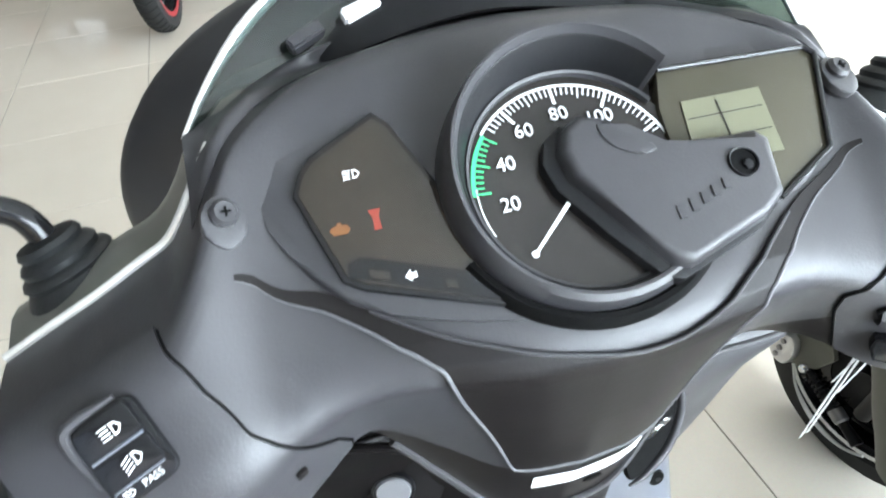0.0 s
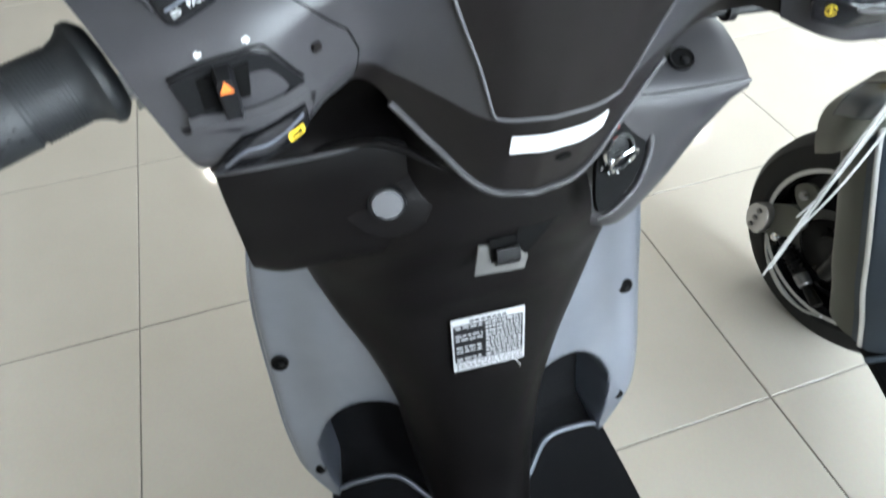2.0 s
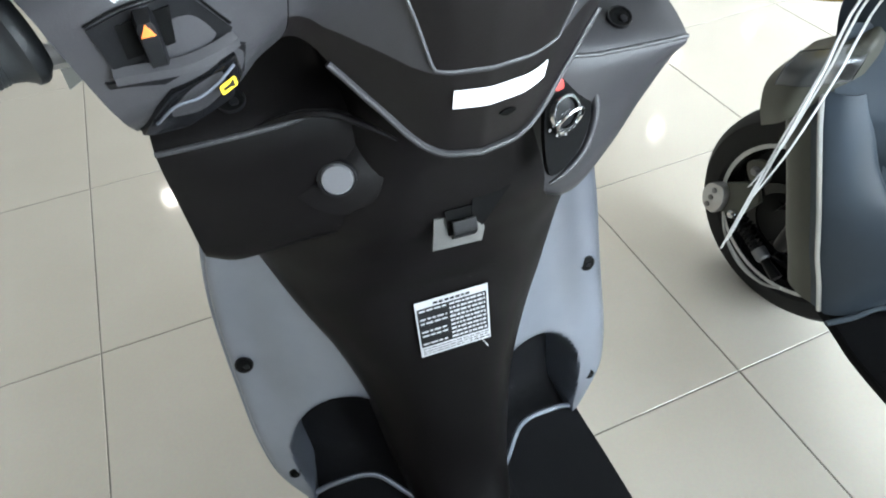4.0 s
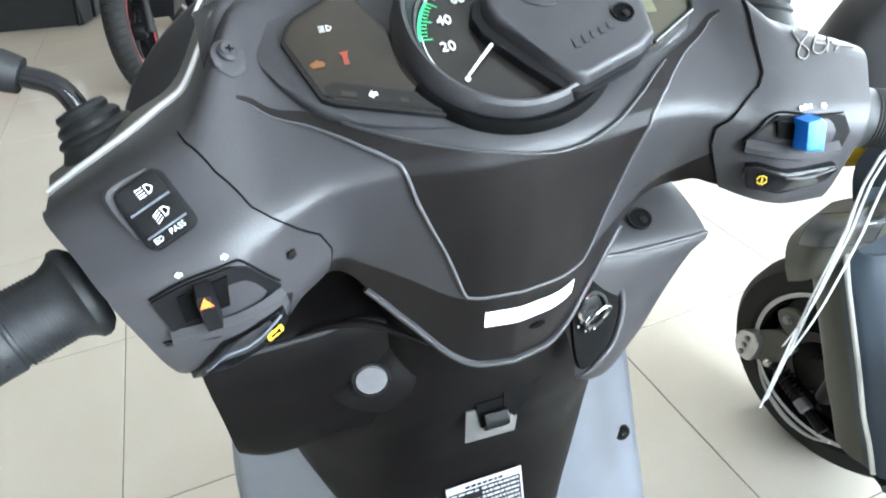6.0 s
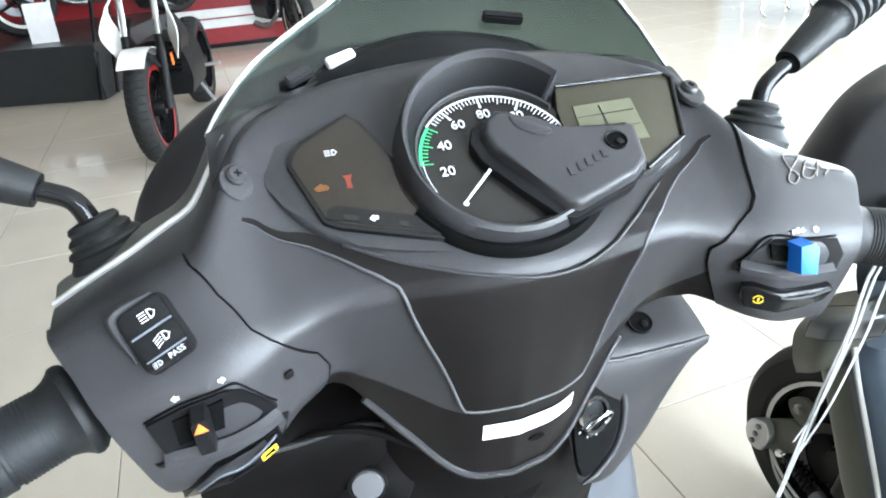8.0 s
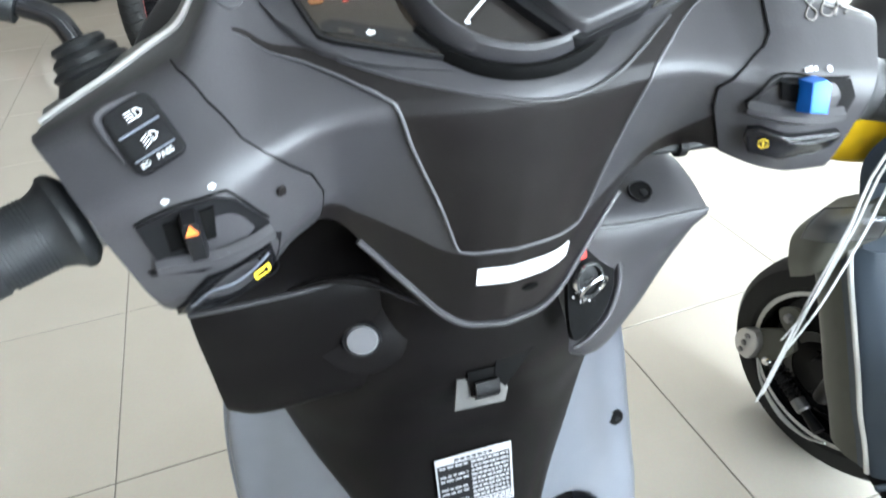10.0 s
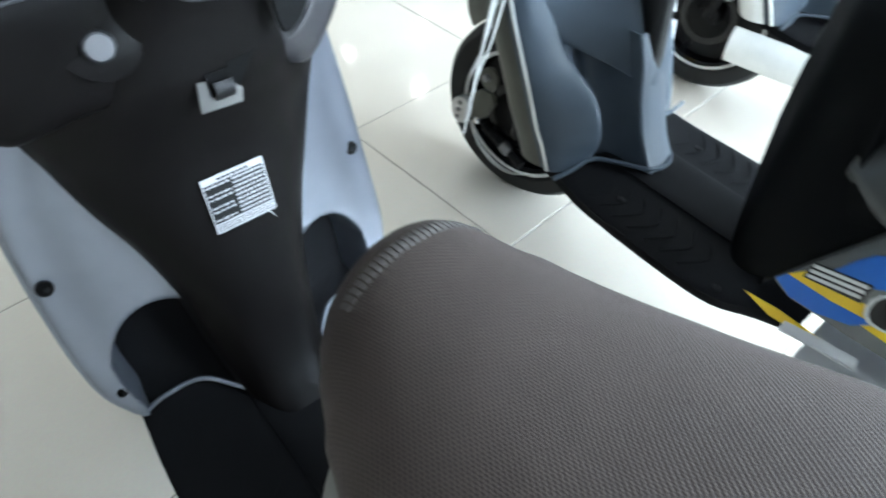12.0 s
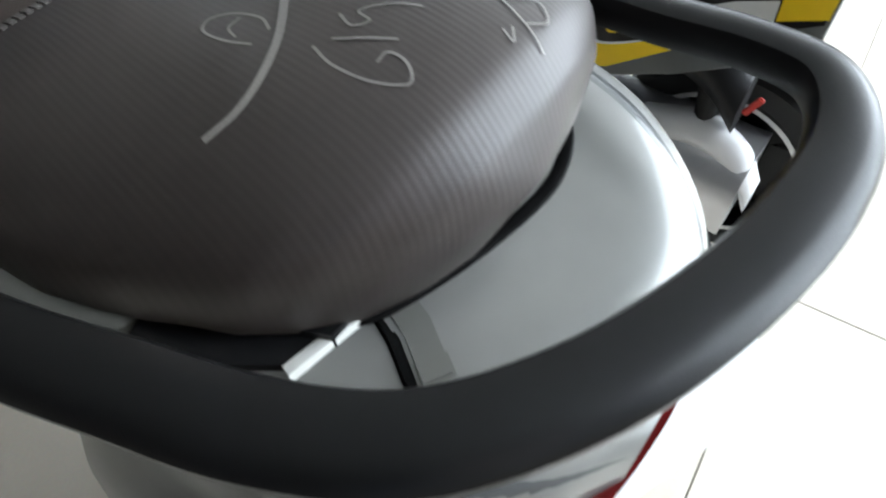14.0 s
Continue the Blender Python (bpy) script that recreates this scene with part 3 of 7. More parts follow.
    for i, txt in enumerate(("20", "40", "60", "80", "100")):
        a = radians(218 - 32 * (i + 1))
        words(txt, 0.0069, face @ Matrix.Translation((0.0262 * math.cos(a), 0.0262 * math.sin(a), 0.0005)), M_WHITE, g, "figure")
    words("km/h", 0.0036, face @ Matrix.Translation((0.0025, 0.0145, 0.0005)), M_WHITE, g, "figure")
    a = radians(222)
    part("needle", prism([(0.006, -0.0008), (0.031, -0.0005), (0.0325, 0), (0.031, 0.0005), (0.006, 0.0008)], 0.0008, face @ Matrix.Rotation(a, 4, "Z"), 0.0002, base=0.0025), M_WHITE, g, "white pointer at zero")
    part("zero_mark", prism(circle(0.0013, 12), 0.0003, face @ Matrix.Translation((0.031 * math.cos(a), 0.031 * math.sin(a), 0)), base=0.0002), M_WHITE, g)
    # digital display
    lw = [(0.043, 0.010), (0.102, 0.0085), (0.1055, 0.005), (0.094, -0.032), (0.068, -0.046), (0.0655, -0.030), (0.0600, -0.0270), (0.0375, -0.030), (0.0385, -0.005)]
    f = part("display_window", prism(lw, 0.013, DASH, 0.0012, base=-0.008), M_LCDWIN, d, "smoked digital display pane")
    part("display_frame", merged(*[tube([DASH @ Vector((*p, 0.0055)), DASH @ Vector((*q, 0.0055))], 0.0011, 8) for p, q in zip(lw[:6], lw[1:6])]), M_GLOSS, f)
    part("display", prism([(0.047, -0.004), (0.078, -0.004), (0.077, -0.0295), (0.044, -0.0275)], 0.0004, DASH, base=0.0052), M_LCD, f, "unlit grey-green digital display", smooth=False)
    part("display_lines", merged(*[box(a, b, c, e, 0.0057, 0.0059, m=DASH) for a, b, c, e in ((0.0595, 0.0600, -0.027, -0.006), (0.047, 0.076, -0.0115, -0.0112), (0.046, 0.076, -0.0205, -0.0202))]), M_GAUGE, f, smooth=False)
    # hooded arm across dial and display
    arm = [(-0.006, -0.016), (-0.003, -0.008), (0.004, -0.0035), (0.012, -0.006), (0.018, -0.013), (0.030, -0.0225), (0.038, -0.0245), (0.066, -0.0225), (0.070, -0.0262), (0.067, -0.047), (0.058, -0.0535), (0.026, -0.064), (0.020, -0.062), (0.008, -0.044), (-0.004, -0.026)]
    hub = part("dial_arm", prism(arm, 0.0105, DASH, 0.0028, 0.93, base=0.003, seg=3), M_COVER, d, "charcoal arm with a screw over dial and display")
    # offset black copy of the arm puts its contact shadow into colour
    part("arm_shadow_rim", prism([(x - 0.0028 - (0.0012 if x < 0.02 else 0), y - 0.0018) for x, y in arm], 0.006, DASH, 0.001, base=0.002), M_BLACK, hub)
    part("arm_scoop", prism(smooth_outline([(0.010, -0.010), (0.018, -0.014), (0.027, -0.022), (0.021, -0.0235), (0.012, -0.018)], 5), 0.0008, DASH, 0.0006, base=0.0133), M_COVER, hub)
    hole_screw(hub, DASH @ Matrix.Translation((0.054, -0.0335, 0.0136)), 0.0052)
    part("maker_mark", merged(*[box(u, u + 0.0028, -0.0478 + 0.0016 * k, -0.0432 + 0.0014 * k, 0.0132, 0.0140, 0.0002, DASH) for k, u in enumerate((0.0255, 0.0305, 0.0350, 0.0395, 0.0440))]), M_COVER, hub, "embossed mark, shown as bars", smooth=False)
    return d


def END(s, side=-1):
    """How far the ends of the cover reach, drawn in towards the bottom."""
    return float(np.interp(s, (0, 1, 1.5, 2, 3, 4), (0.203, 0.190, 0.181, 0.173, 0.163, 0.158))) - (0.006 if side > 0 and s > 0.3 else 0.0)


def low_end(x):
    """Where the cover turns under: deep in the middle, higher on the arms."""
    return float(np.interp(abs(x), (0.080, 0.105), (4.0, 3.42 if x < 0 else 2.98)))


def cover_plate(pts, lo, hi, bevel=0.0, side=1):
    """A plate on the cover with its outline in (x, s), from lo to hi above the surface."""
    bm = bmesh.new()
    fr = [cover_frame(side * x, q) for x, q in pts]
    a = [bm.verts.new(f @ Vector((0, 0, lo))) for f in fr]
    b = [bm.verts.new(f @ Vector((0, 0, hi))) for f in fr]
    k = len(pts)
    bm.faces.new(a[::-1])
    top = bm.faces.new(b)
    for i in range(k):
        bm.faces.new((a[i], a[(i + 1) % k], b[(i + 1) % k], b[i]))
    bmesh.ops.recalc_face_normals(bm, faces=bm.faces)
    if bevel:
        bmesh.ops.bevel(bm, geom=list(top.edges) + list(top.verts), offset=bevel, segments=2, affect="EDGES", profile=0.6)
    return bm


def cover_line(pts, lift, r, n=30):
    return tube([cover_frame(x, q, lift).translation for x, q, _ in spline([(*p, 0) for p in pts], n)], r, 8)


def centre_panel(h):
    """The dark V panel: bounded above by the instrument surround, with thin wings running up beside it."""
    lt = spline([(-0.119, 1.20, 0), (-0.104, 1.545, 0), (-0.087, 1.735, 0), (-0.072, 1.87, 0), (-0.061, 1.97, 0), (-0.0555, 2.06, 0), (-0.050, 2.42, 0), (-0.0405, 2.91, 0), (-0.0315, 3.28, 0), (-0.0285, 3.36, 0)], 120)
    rt = spline([(0.119, 1.20, 0), (0.105, 1.52, 0), (0.089, 1.72, 0), (0.074, 1.87, 0), (0.066, 1.95, 0), (0.0575, 2.08, 0), (0.0525, 2.42, 0), (0.0475, 2.85, 0), (0.041, 3.20, 0), (0.036, 3.36, 0)], 120)
    top = spline([(-0.119, 1.19, 0), (-0.103, 1.52, 0), (-0.088, 1.66, 0), (-0.071, 1.80, 0), (-0.053, 1.90, 0), (-0.026, 2.00, 0), (0.002, 2.09, 0), (0.018, 2.10, 0), (0.034, 2.05, 0), (0.058, 1.90, 0), (0.090, 1.66, 0), (0.106, 1.46, 0), (0.119, 1.19, 0)], 61)
    sides = [(q[0], q[1]) for q in lt] + [(x, 3.36) for x in np.linspace(-0.0285, 0.036, 26)[1:-1]] + [(q[0], q[1]) for q in rt[::-1]]
    cols = []
    for x, low in sides[5:-5]:
        high = float(np.interp(x, [q[0] for q in top], [q[1] for q in top]))
        n = len(cols)
        lift = 0.0001 + 0.0015 * min(1, min(n, len(sides) - 11 - n) / 36)
        cols.append([cover_frame(x, high + (max(low, high + 0.004) - high) * k / 47, lift).translation for k in range(48)])
    rows = cols
    p = part("centre_panel", grid(rows, thick=0.0015, out=(0, -1, 0)), M_PANEL, h, "dark centre panel narrowing to the bottom")
    edge = [c[-1] for c in cols]
    k = len(edge)
    rad = [0.0001 + 0.0007 * min(1, min(i, k - 1 - i) / 42) for i in range(k)]
    part("panel_rim", tube(edge, rad, 8), M_RIM, p, "pale rounded rim of the centre panel")
    part("top_rim", tube([c[0] for c in cols][32:-32:3], 0.0008, 8), M_COVER, p)


INNER_L = [(0.75, 0.139), (0.99, 0.136), (1.47, 0.1275), (1.85, 0.118), (2.12, 0.106), (2.50, 0.0945), (2.82, 0.0905), (3.3, 0.093), (4.0, 0.112)]
INNER_R = [(0.75, 0.1255), (1.05, 0.1245), (1.66, 0.1205), (1.80, 0.1165), (2.03, 0.104), (2.22, 0.0960), (2.44, 0.0975), (2.78, 0.1035), (3.26, 0.112), (4.0, 0.122)]


def handlebar(parent, style):
    xs = np.linspace(-1, 1, 141)
    rows = []
    for x in xs:
        top = low_end(x * 0.17)
        row = [cover_at(x * END(s, x), s) for s in np.linspace(0, top, 101)]
        row += [row[-1] + Vector((0, 0.014 * k, -0.0015 * k * (3 - k) if abs(x) < 0.5 else 0.001 * k)) for k in (1, 2, 3)] if abs(x) > 0.55 else [row[-1] + Vector((0, 0.0004 * k, 0)) for k in (1, 2, 3)]
        rows.append(row)
    h = part("handlebar_cover", grid([r[:86] for r in rows] if not style.get("plain") else rows, thick=0.0025, out=(0, -0.6, 0.7)), style["cover"], parent, "matte charcoal handlebar cover")
    if not style.get("plain"):
        part("lower_cover", grid([r[85:] for r in rows], thick=0.0025, out=(0, -1, 0)), M_PANEL, h, "brown-black lower rear cover")
    if style.get("plain"):
        return h
    centre_panel(h)
    st = [[cover_frame(x, s, 0.0012).translation for x in np.linspace(-0.019, 0.033, 14)] for s in (3.50, 3.56, 3.63)]
    part("sticker", grid(st, thick=0.0004, out=(0, -1, 0)), M_STRIP, h, "blank white paper sticker")
    part("drain_hole", prism(smooth_outline([(-0.005, 0), (0, 0.0028), (0.005, 0), (0, -0.0028)], 5), 0.0006, cover_frame(0.013, 3.74, 0.0004)), M_DEEP, h)
    rim = [cover_at(x, 4.0) + Vector((0, -0.001, 0)) for x in np.linspace(-0.075, 0.075, 31)]
    part("skirt_rim", tube(rim, 0.0022, 8), M_COVER, h, "rolled lower rim of the cover")
    dashboard(h)
    # pearl trim along the front edge
    for sx in (-1, 1):
        part("trim", tube([cover_at(sx * x, 0) + Vector((0, 0.0015, 0.0015)) for x in (0.203, 0.185, 0.165, 0.148, 0.137, 0.130, 0.125, 0.120, 0.115)], 0.0017, 8, 40), M_TRIM, h, "thin pearl-white trim line")
        part("front_shell", loft([[cover_at(sx * x, 0), cover_at(sx * x, 0) + Vector((sx * 0.006, 0.036, -0.004)), cover_at(sx * x, 0) + Vector((sx * 0.004, 0.054, -0.032)), cover_at(sx * x, 0) + Vector((0, 0.03, -0.09))] for x in (0.0, 0.04, 0.08, 0.11, 0.135, 0.16, 0.203)], 10, 30, thick=0.002, out=(0, 0.7, 0.7)), M_GREYPAINT, h, "grey front half of the cover")
    # screws in shallow oblong dimples
    for x, y, z in ((-0.113, -0.168, 1.098), (0.114, -0.161, 1.104)):
        near_s = min(np.linspace(0.2, 1.9, 120), key=lambda q: (cover_at(x, q) - Vector((x, y, z))).length)
        m = cover_frame(x, near_s, 0.0008)
        w = part("screw_dimple", prism(smooth_outline([(-0.0068, 0.004), (0, 0.0085), (0.0068, 0.004), (0.0072, -0.006), (0, -0.0115), (-0.0072, -0.006)], 5), 0.0030, m @ Matrix.Scale(0.9, 4), 0.0008, 1.0, base=-0.0030), M_COVER, h)
        screw(w, m @ Matrix.Translation((0, 0.0012, 0.0006)), 0.0046, M_COVER)
    # switch housings
    for sx, tab in ((-1, INNER_L), (1, INNER_R)):
        inner = ease(tab)
        hb = part("switch_housing", cover_patch(inner, 0.75, low_end(sx * 0.2), 70, 22, 0.0011, 0.003, 0.193, sx), M_COVER, h, "matte charcoal switch housing")
        seam = [cover_frame(sx * (inner(s) - 0.0006), s, 0.0006).translation for s in np.linspace(0.8, low_end(sx * 0.2) - 0.02, 90)]
        part("panel_gap", tube(seam, 0.0004, 6), M_DEEP, hb)
        end = [cover_at(sx * (END(s, sx) + 0.0005), s) for s in np.linspace(0, low_end(sx * 0.2), 24)]
        end += [end[-1] + Vector((0, 0.04, 0.003)), end[0] + Vector((0, 0.01, -0.03))]
        c = Vector((sx * 0.180, -0.185, 1.015))
        part("end_wall", grid([end, [c.lerp(p, 0.5) + Vector((sx * 0.003, 0, 0)) for p in end], [c.lerp(p, 0.12) + Vector((sx * 0.003, 0, 0)) for p in end]], thick=0.001), M_BLACK, hb)
        # grip and bar, sweeping back
        a, b = Vector((sx * 0.185, -0.191, 1.018)), Vector((sx * 0.335, -0.266, 1.002))
        grip(h, a, b, sx)
        mirror(h, sx)
    left_switches(h)
    right_switches(h)
    visor(h)
    part("brake_cable", tube([(0.090, -0.085, 0.943), (0.118, -0.09, 0.942), (0.174, -0.09, 0.938), (0.239, -0.088, 0.934)], 0.0042, 10, 20), M_RUBBER, h, "black cable under the cover")
    part("cable_clip", lathe([(0.0045, 0), (0.0075, 0), (0.0075, 0.006), (0.0045, 0.006)], axes((0.170, -0.09, 0.938), (1, 0, -0.05)), 16), M_BLACK, h)
    return h


def grip(parent, a, b, sx):
    d = (b - a).normalized()
    m = axes(a + d * 0.010, d)
    prof = [(0.0165, -0.006), (0.0200, -0.003), (0.0208, -0.001), (0.0204, 0.0015), (0.0188, 0.0028), (0.0172, 0.005), (0.0160, 0.008), (0.0156, 0.0095)]
    z = 0.010
    for i in range(11):
        prof += [(0.0155, z), (0.0159, z + 0.0004), (0.0159, z + 0.0009), (0.0155, z + 0.0013)]
        z += 0.0016
    prof += [(0.0150, z), (0.0150, z + 0.0012), (0.0160, z + 0.002), (0.0158, 0.09), (0.0160, 0.125), (0.0170, 0.138), (0.0170, 0.142), (0.0, 0.143)]
    g = part("grip", lathe(prof, m, 36), M_RUBBER, parent, "black rubber handlebar grip")
    dots = []
    v = m.to_3x3().transposed() @ Vector((0, -0.55, 0.83))
    side = math.atan2(v.y, v.x)
    for i in range(14):
        for j in range(9):
            if 2 < j < 6 and i > 4:
                continue
            ang = side + radians(-72 + 18 * j + (9 if i % 2 else 0))
            p = m @ Vector((0.0159 * math.cos(ang), 0.0159 * math.sin(ang), 0.034 + 0.0036 * i))
            dots.append(prism(circle(0.0010, 6), 0.0007, axes(p, m.to_3x3() @ Vector((math.cos(ang), math.sin(ang), 0)), d), 0.0002))
    part("grip_dots", merged(*dots), M_RUBBER, g)
    rows = []
    for i in range(12):
        q = i / 11
        half = 0.50 * math.sin(math.pi * min(1, 0.25 + 0.75 * q)) + 0.05
        rows.append([m @ Vector((0.0168 * math.cos(side + half * k), 0.0168 * math.sin(side + half * k), 0.052 + 0.082 * q)) for k in (-1, -0.5, 0, 0.5, 1)])
    part("grip_pad", grid(rows, thick=0.002, out=(0, -0.55, 0.83)), M_RUBBER, g)
    part("bar_end", lathe([(0.010, 0.142), (0.0165, 0.143), (0.0165, 0.156), (0.013, 0.160), (0, 0.160)], m, 24), M_STEEL, parent)
    # brake lever ahead of and below the grip
    l0 = a + Vector((sx * 0.0, 0.03, -0.028))
    part("brake_lever", tube([l0 + Vector((-sx * 0.03, 0.005, 0)), l0, l0 + Vector((sx * 0.05, 0.004, -0.004)), l0 + Vector((sx * 0.11, -0.02, -0.008)), l0 + Vector((sx * 0.15, -0.045, -0.006))], [0.008, 0.009, 0.0065, 0.006, 0.008], 10, 24, 0.6), M_ALU, parent, "bare aluminium brake lever")


def mirror(parent, sx):
    base = Vector((sx * (0.180 if sx < 0 else 0.199), -0.118 if sx < 0 else -0.112, 1.046))
    tip = Vector((sx * 0.188, -0.100, 1.072))
    n = (Vector((sx * 0.30, 0.20, 0.95))).normalized()
    m = axes(base, n) @ Matrix.Scale(0.86, 4)
    prof = [(0.0265, -0.006), (0.027, 0.0), (0.0225, 0.006), (0.0205, 0.009), (0.0215, 0.011), (0.0205, 0.013), (0.0175, 0.0145), (0.018, 0.0175), (0.0165, 0.0195), (0.0140, 0.021), (0.0148, 0.0235), (0.0135, 0.026), (0.008, 0.027), (0, 0.027)]
    k = part("mirror", lathe(prof, m, 28), M_RUBBER, parent, "black rear-view mirror with a ribbed rubber boot")
    a = m @ Vector((0, 0, 0.024))
    way = Vector((sx * 0.80, 0.22 if sx > 0 else 0.08, 0.42)).normalized()
    b = a + Vector((sx * 0.006, 0.003, 0.012))
    c = b + way * (0.022 if sx > 0 else 0.015)
    part("stalk", tube([a, b, c, c + way * 0.01], 0.0052, 12, 14), M_GLOSS, k)
    m2 = axes(c, way)
    prof = [(0, 0.0), (0.0085, 0.0), (0.0092, 0.004), (0.0125, 0.040), (0.0130, 0.044)]
    z = 0.044
    for i in range(5):
        prof += [(0.0150 + 0.0006 * i, z + 0.002), (0.0150 + 0.0006 * i, z + 0.005), (0.0125, z + 0.0062)]
        z += 0.007
    prof += [(0.012, z + 0.004), (0, z + 0.004)]
    part("sleeve", lathe(prof, m2, 24), M_RUBBER, k)
    hc = c + way * 0.15
    part("mirror_head", lathe([(0, -0.02), (0.03, -0.016), (0.05, -0.004), (0.056, 0.008), (0.054, 0.012), (0, 0.012)], axes(hc, (0, -1, 0.05)) @ Matrix.Diagonal((1.25, 0.85, 1, 1)), 32), M_BLACK, k)
    part("mirror_glass", prism([(1.22 * u, 0.82 * v) for u, v in circle(0.053, 32)], 0.0015, axes(hc, (0, -1, 0.05)), 0.0005, base=0.012), M_CHROME, k)


def left_switches(parent):
    f = cover_frame(-0.1500, 1.43, 0.0026)
    top, low = (cover_at(-0.163, 1.24) + cover_at(-0.145, 1.12)) / 2, (cover_at(-0.137, 1.63) + cover_at(-0.154, 1.72)) / 2
    f = axes(f.translation, f.col[2][:3], top - low) @ Matrix.Scale(0.87, 4)
    w = part("light_switch", prism(rounded(0.0235, 0.031, 0.0045), 0.0030, f, 0.0010, base=-0.001), M_GLOSS, parent, "gloss black high and low beam rocker switch")
    part("switch_hood", tube([f @ Vector(p) for p in ((-0.0130, -0.006, 0.000), (-0.0132, 0.010, 0.0012), (-0.0095, 0.0165, 0.0018), (0.007, 0.0165, 0.0012))], [0.0006, 0.0016, 0.0019, 0.0008], 8, 18), M_COVER, w)
    part("rocker", prism(rounded(0.0195, 0.0118, 0.002, 3, 0, 0.0080), 0.0018, f, 0.0007, base=0.0020), M_GLOSS, w)
    part("rocker", prism(rounded(0.0195, 0.0112, 0.002, 3, 0, -0.0042), 0.0014, f, 0.0007, base=0.0020), M_GLOSS, w)
    part("rocker_edge", merged(tube([f @ Vector((-0.0092, 0.0018, 0.0037)), f @ Vector((0.0092, 0.0018, 0.0037))], 0.0005, 6), tube([f @ Vector((-0.0092, -0.0098, 0.0033)), f @ Vector((0.0092, -0.0098, 0.0033))], 0.0004, 6)), M_SHIELD, w)

    def symbol(u, v, k, low, lift):
        m = f @ Matrix.Translation((u, v, lift)) @ Matrix.Scale(k, 4)
        bm = bmesh.new()
        body, hollow = [(0.1, -0.5), (0.5, -0.45), (0.85, 0), (0.5, 0.45), (0.1, 0.5)], [(0.22, -0.32), (0.48, -0.28), (0.68, 0), (0.48, 0.28), (0.22, 0.32)]
        a, b = [bm.verts.new((*p, 0)) for p in body], [bm.verts.new((*p, 0)) for p in hollow]
        for i in range(5):
            bm.faces.new((a[i], a[(i + 1) % 5], b[(i + 1) % 5], b[i]))
        for i in range(4):
            y, q = -0.42 + 0.28 * i, -0.3 if low else 0
            bm.faces.new([bm.verts.new(p) for p in ((-0.8, y - 0.06 + q, 0), (-0.05, y - 0.06, 0), (-0.05, y + 0.06, 0), (-0.8, y + 0.06 + q, 0))])
        bmesh.ops.transform(bm, matrix=m, verts=bm.verts)
        return bm

    part("high_beam_mark", symbol(0.0015, 0.0078, 0.0046, False, 0.0043), M_WHITE, w, smooth=False)
    part("low_beam_mark", symbol(0.0015, -0.0038, 0.0046, True, 0.0040), M_WHITE, w, smooth=False)
    part("pass_mark", symbol(-0.0060, -0.0122, 0.0026, False, 0.0022), M_WHITE, w, smooth=False)
    words("PASS", 0.0036, f @ Matrix.Translation((0.0030, -0.0122, 0.0022)), M_WHITE, w)
    # turn arrows
    for x, q, sgn in ((-0.1480, 2.0, -1), (-0.1312, 2.01, 1)):
        a = cover_frame(x, q, 0.0018)
        part("turn_arrow", prism([(sgn * 0.62 * p[0], 0.62 * p[1]) for p in ((0.0026, 0), (0, 0.0024), (0, 0.0011), (-0.0022, 0.0011), (-0.0022, -0.0011), (0, -0.0011), (0, -0.0024))], 0.0003, a), M_WHITE, parent, smooth=False)
    # turn switch plate with its ledge and tall slider
    # raised plate, black so that it reads as a shaded, sunken recess
    r = part("turn_switch_plate", cover_plate([(-0.160, 2.14), (-0.147, 2.09), (-0.131, 2.10), (-0.125, 2.18), (-0.1155, 2.58), (-0.119, 2.66), (-0.157, 2.52)], 0.0003, 0.0032), M_BLACK, parent, "black turn signal switch plate")
    # thin dark tube drawn as the shadow along the recess edge
    part("plate_shadow_line", cover_line([(-0.1605, 2.12), (-0.147, 2.065), (-0.131, 2.075), (-0.1245, 2.16), (-0.1150, 2.56)], 0.0018, 0.0005, 40), M_DEEP, r)
    rows = []
    for x in np.linspace(-0.158, -0.116, 16):
        q = 2.50 + (x + 0.158) * 2.9
        rows.append([cover_frame(x, q + dq, l).translation for dq, l in ((-0.02, 0.0028), (0.03, 0.0058), (0.10, 0.0060), (0.16, 0.0014))])
    part("switch_ledge", grid(rows, thick=0.0008, out=(0, -0.6, 0.6)), M_COVER, r, "ledge under the turn signal switch")
    part("slot", cover_plate([(-0.1510, 2.17), (-0.1325, 2.15), (-0.1345, 2.42), (-0.1515, 2.44)], 0.001, 0.0034), M_DEEP, r)
    g = cover_frame(-0.1415, 2.25, 0.002)
    k = part("turn_slider", prism([(-0.0034, -0.0125), (0.0034, -0.0125), (0.0038, 0.0045), (0.0026, 0.0070), (-0.0026, 0.0070), (-0.0038, 0.0045)], 0.0090, g, 0.0012, 0.86), M_BLACK, r, "black slider with an orange triangle")
    part("triangle", prism([(-0.0026, -0.0020), (0.0026, -0.0020), (0, 0.0026)], 0.0004, g @ Matrix.Translation((0, 0.0030, 0.0090)), 0.0001), M_ORANGE, k, smooth=False)
    part("switch_field", cover_plate([(-0.1625, 2.60), (-0.140, 2.66), (-0.1165, 2.72), (-0.1115, 2.84), (-0.1150, 3.12), (-0.1225, 3.38), (-0.145, 3.41), (-0.1605, 3.41)], 0.0006, 0.0022, 0.0008), M_BLACK, parent, "black field under the turn signal switch")
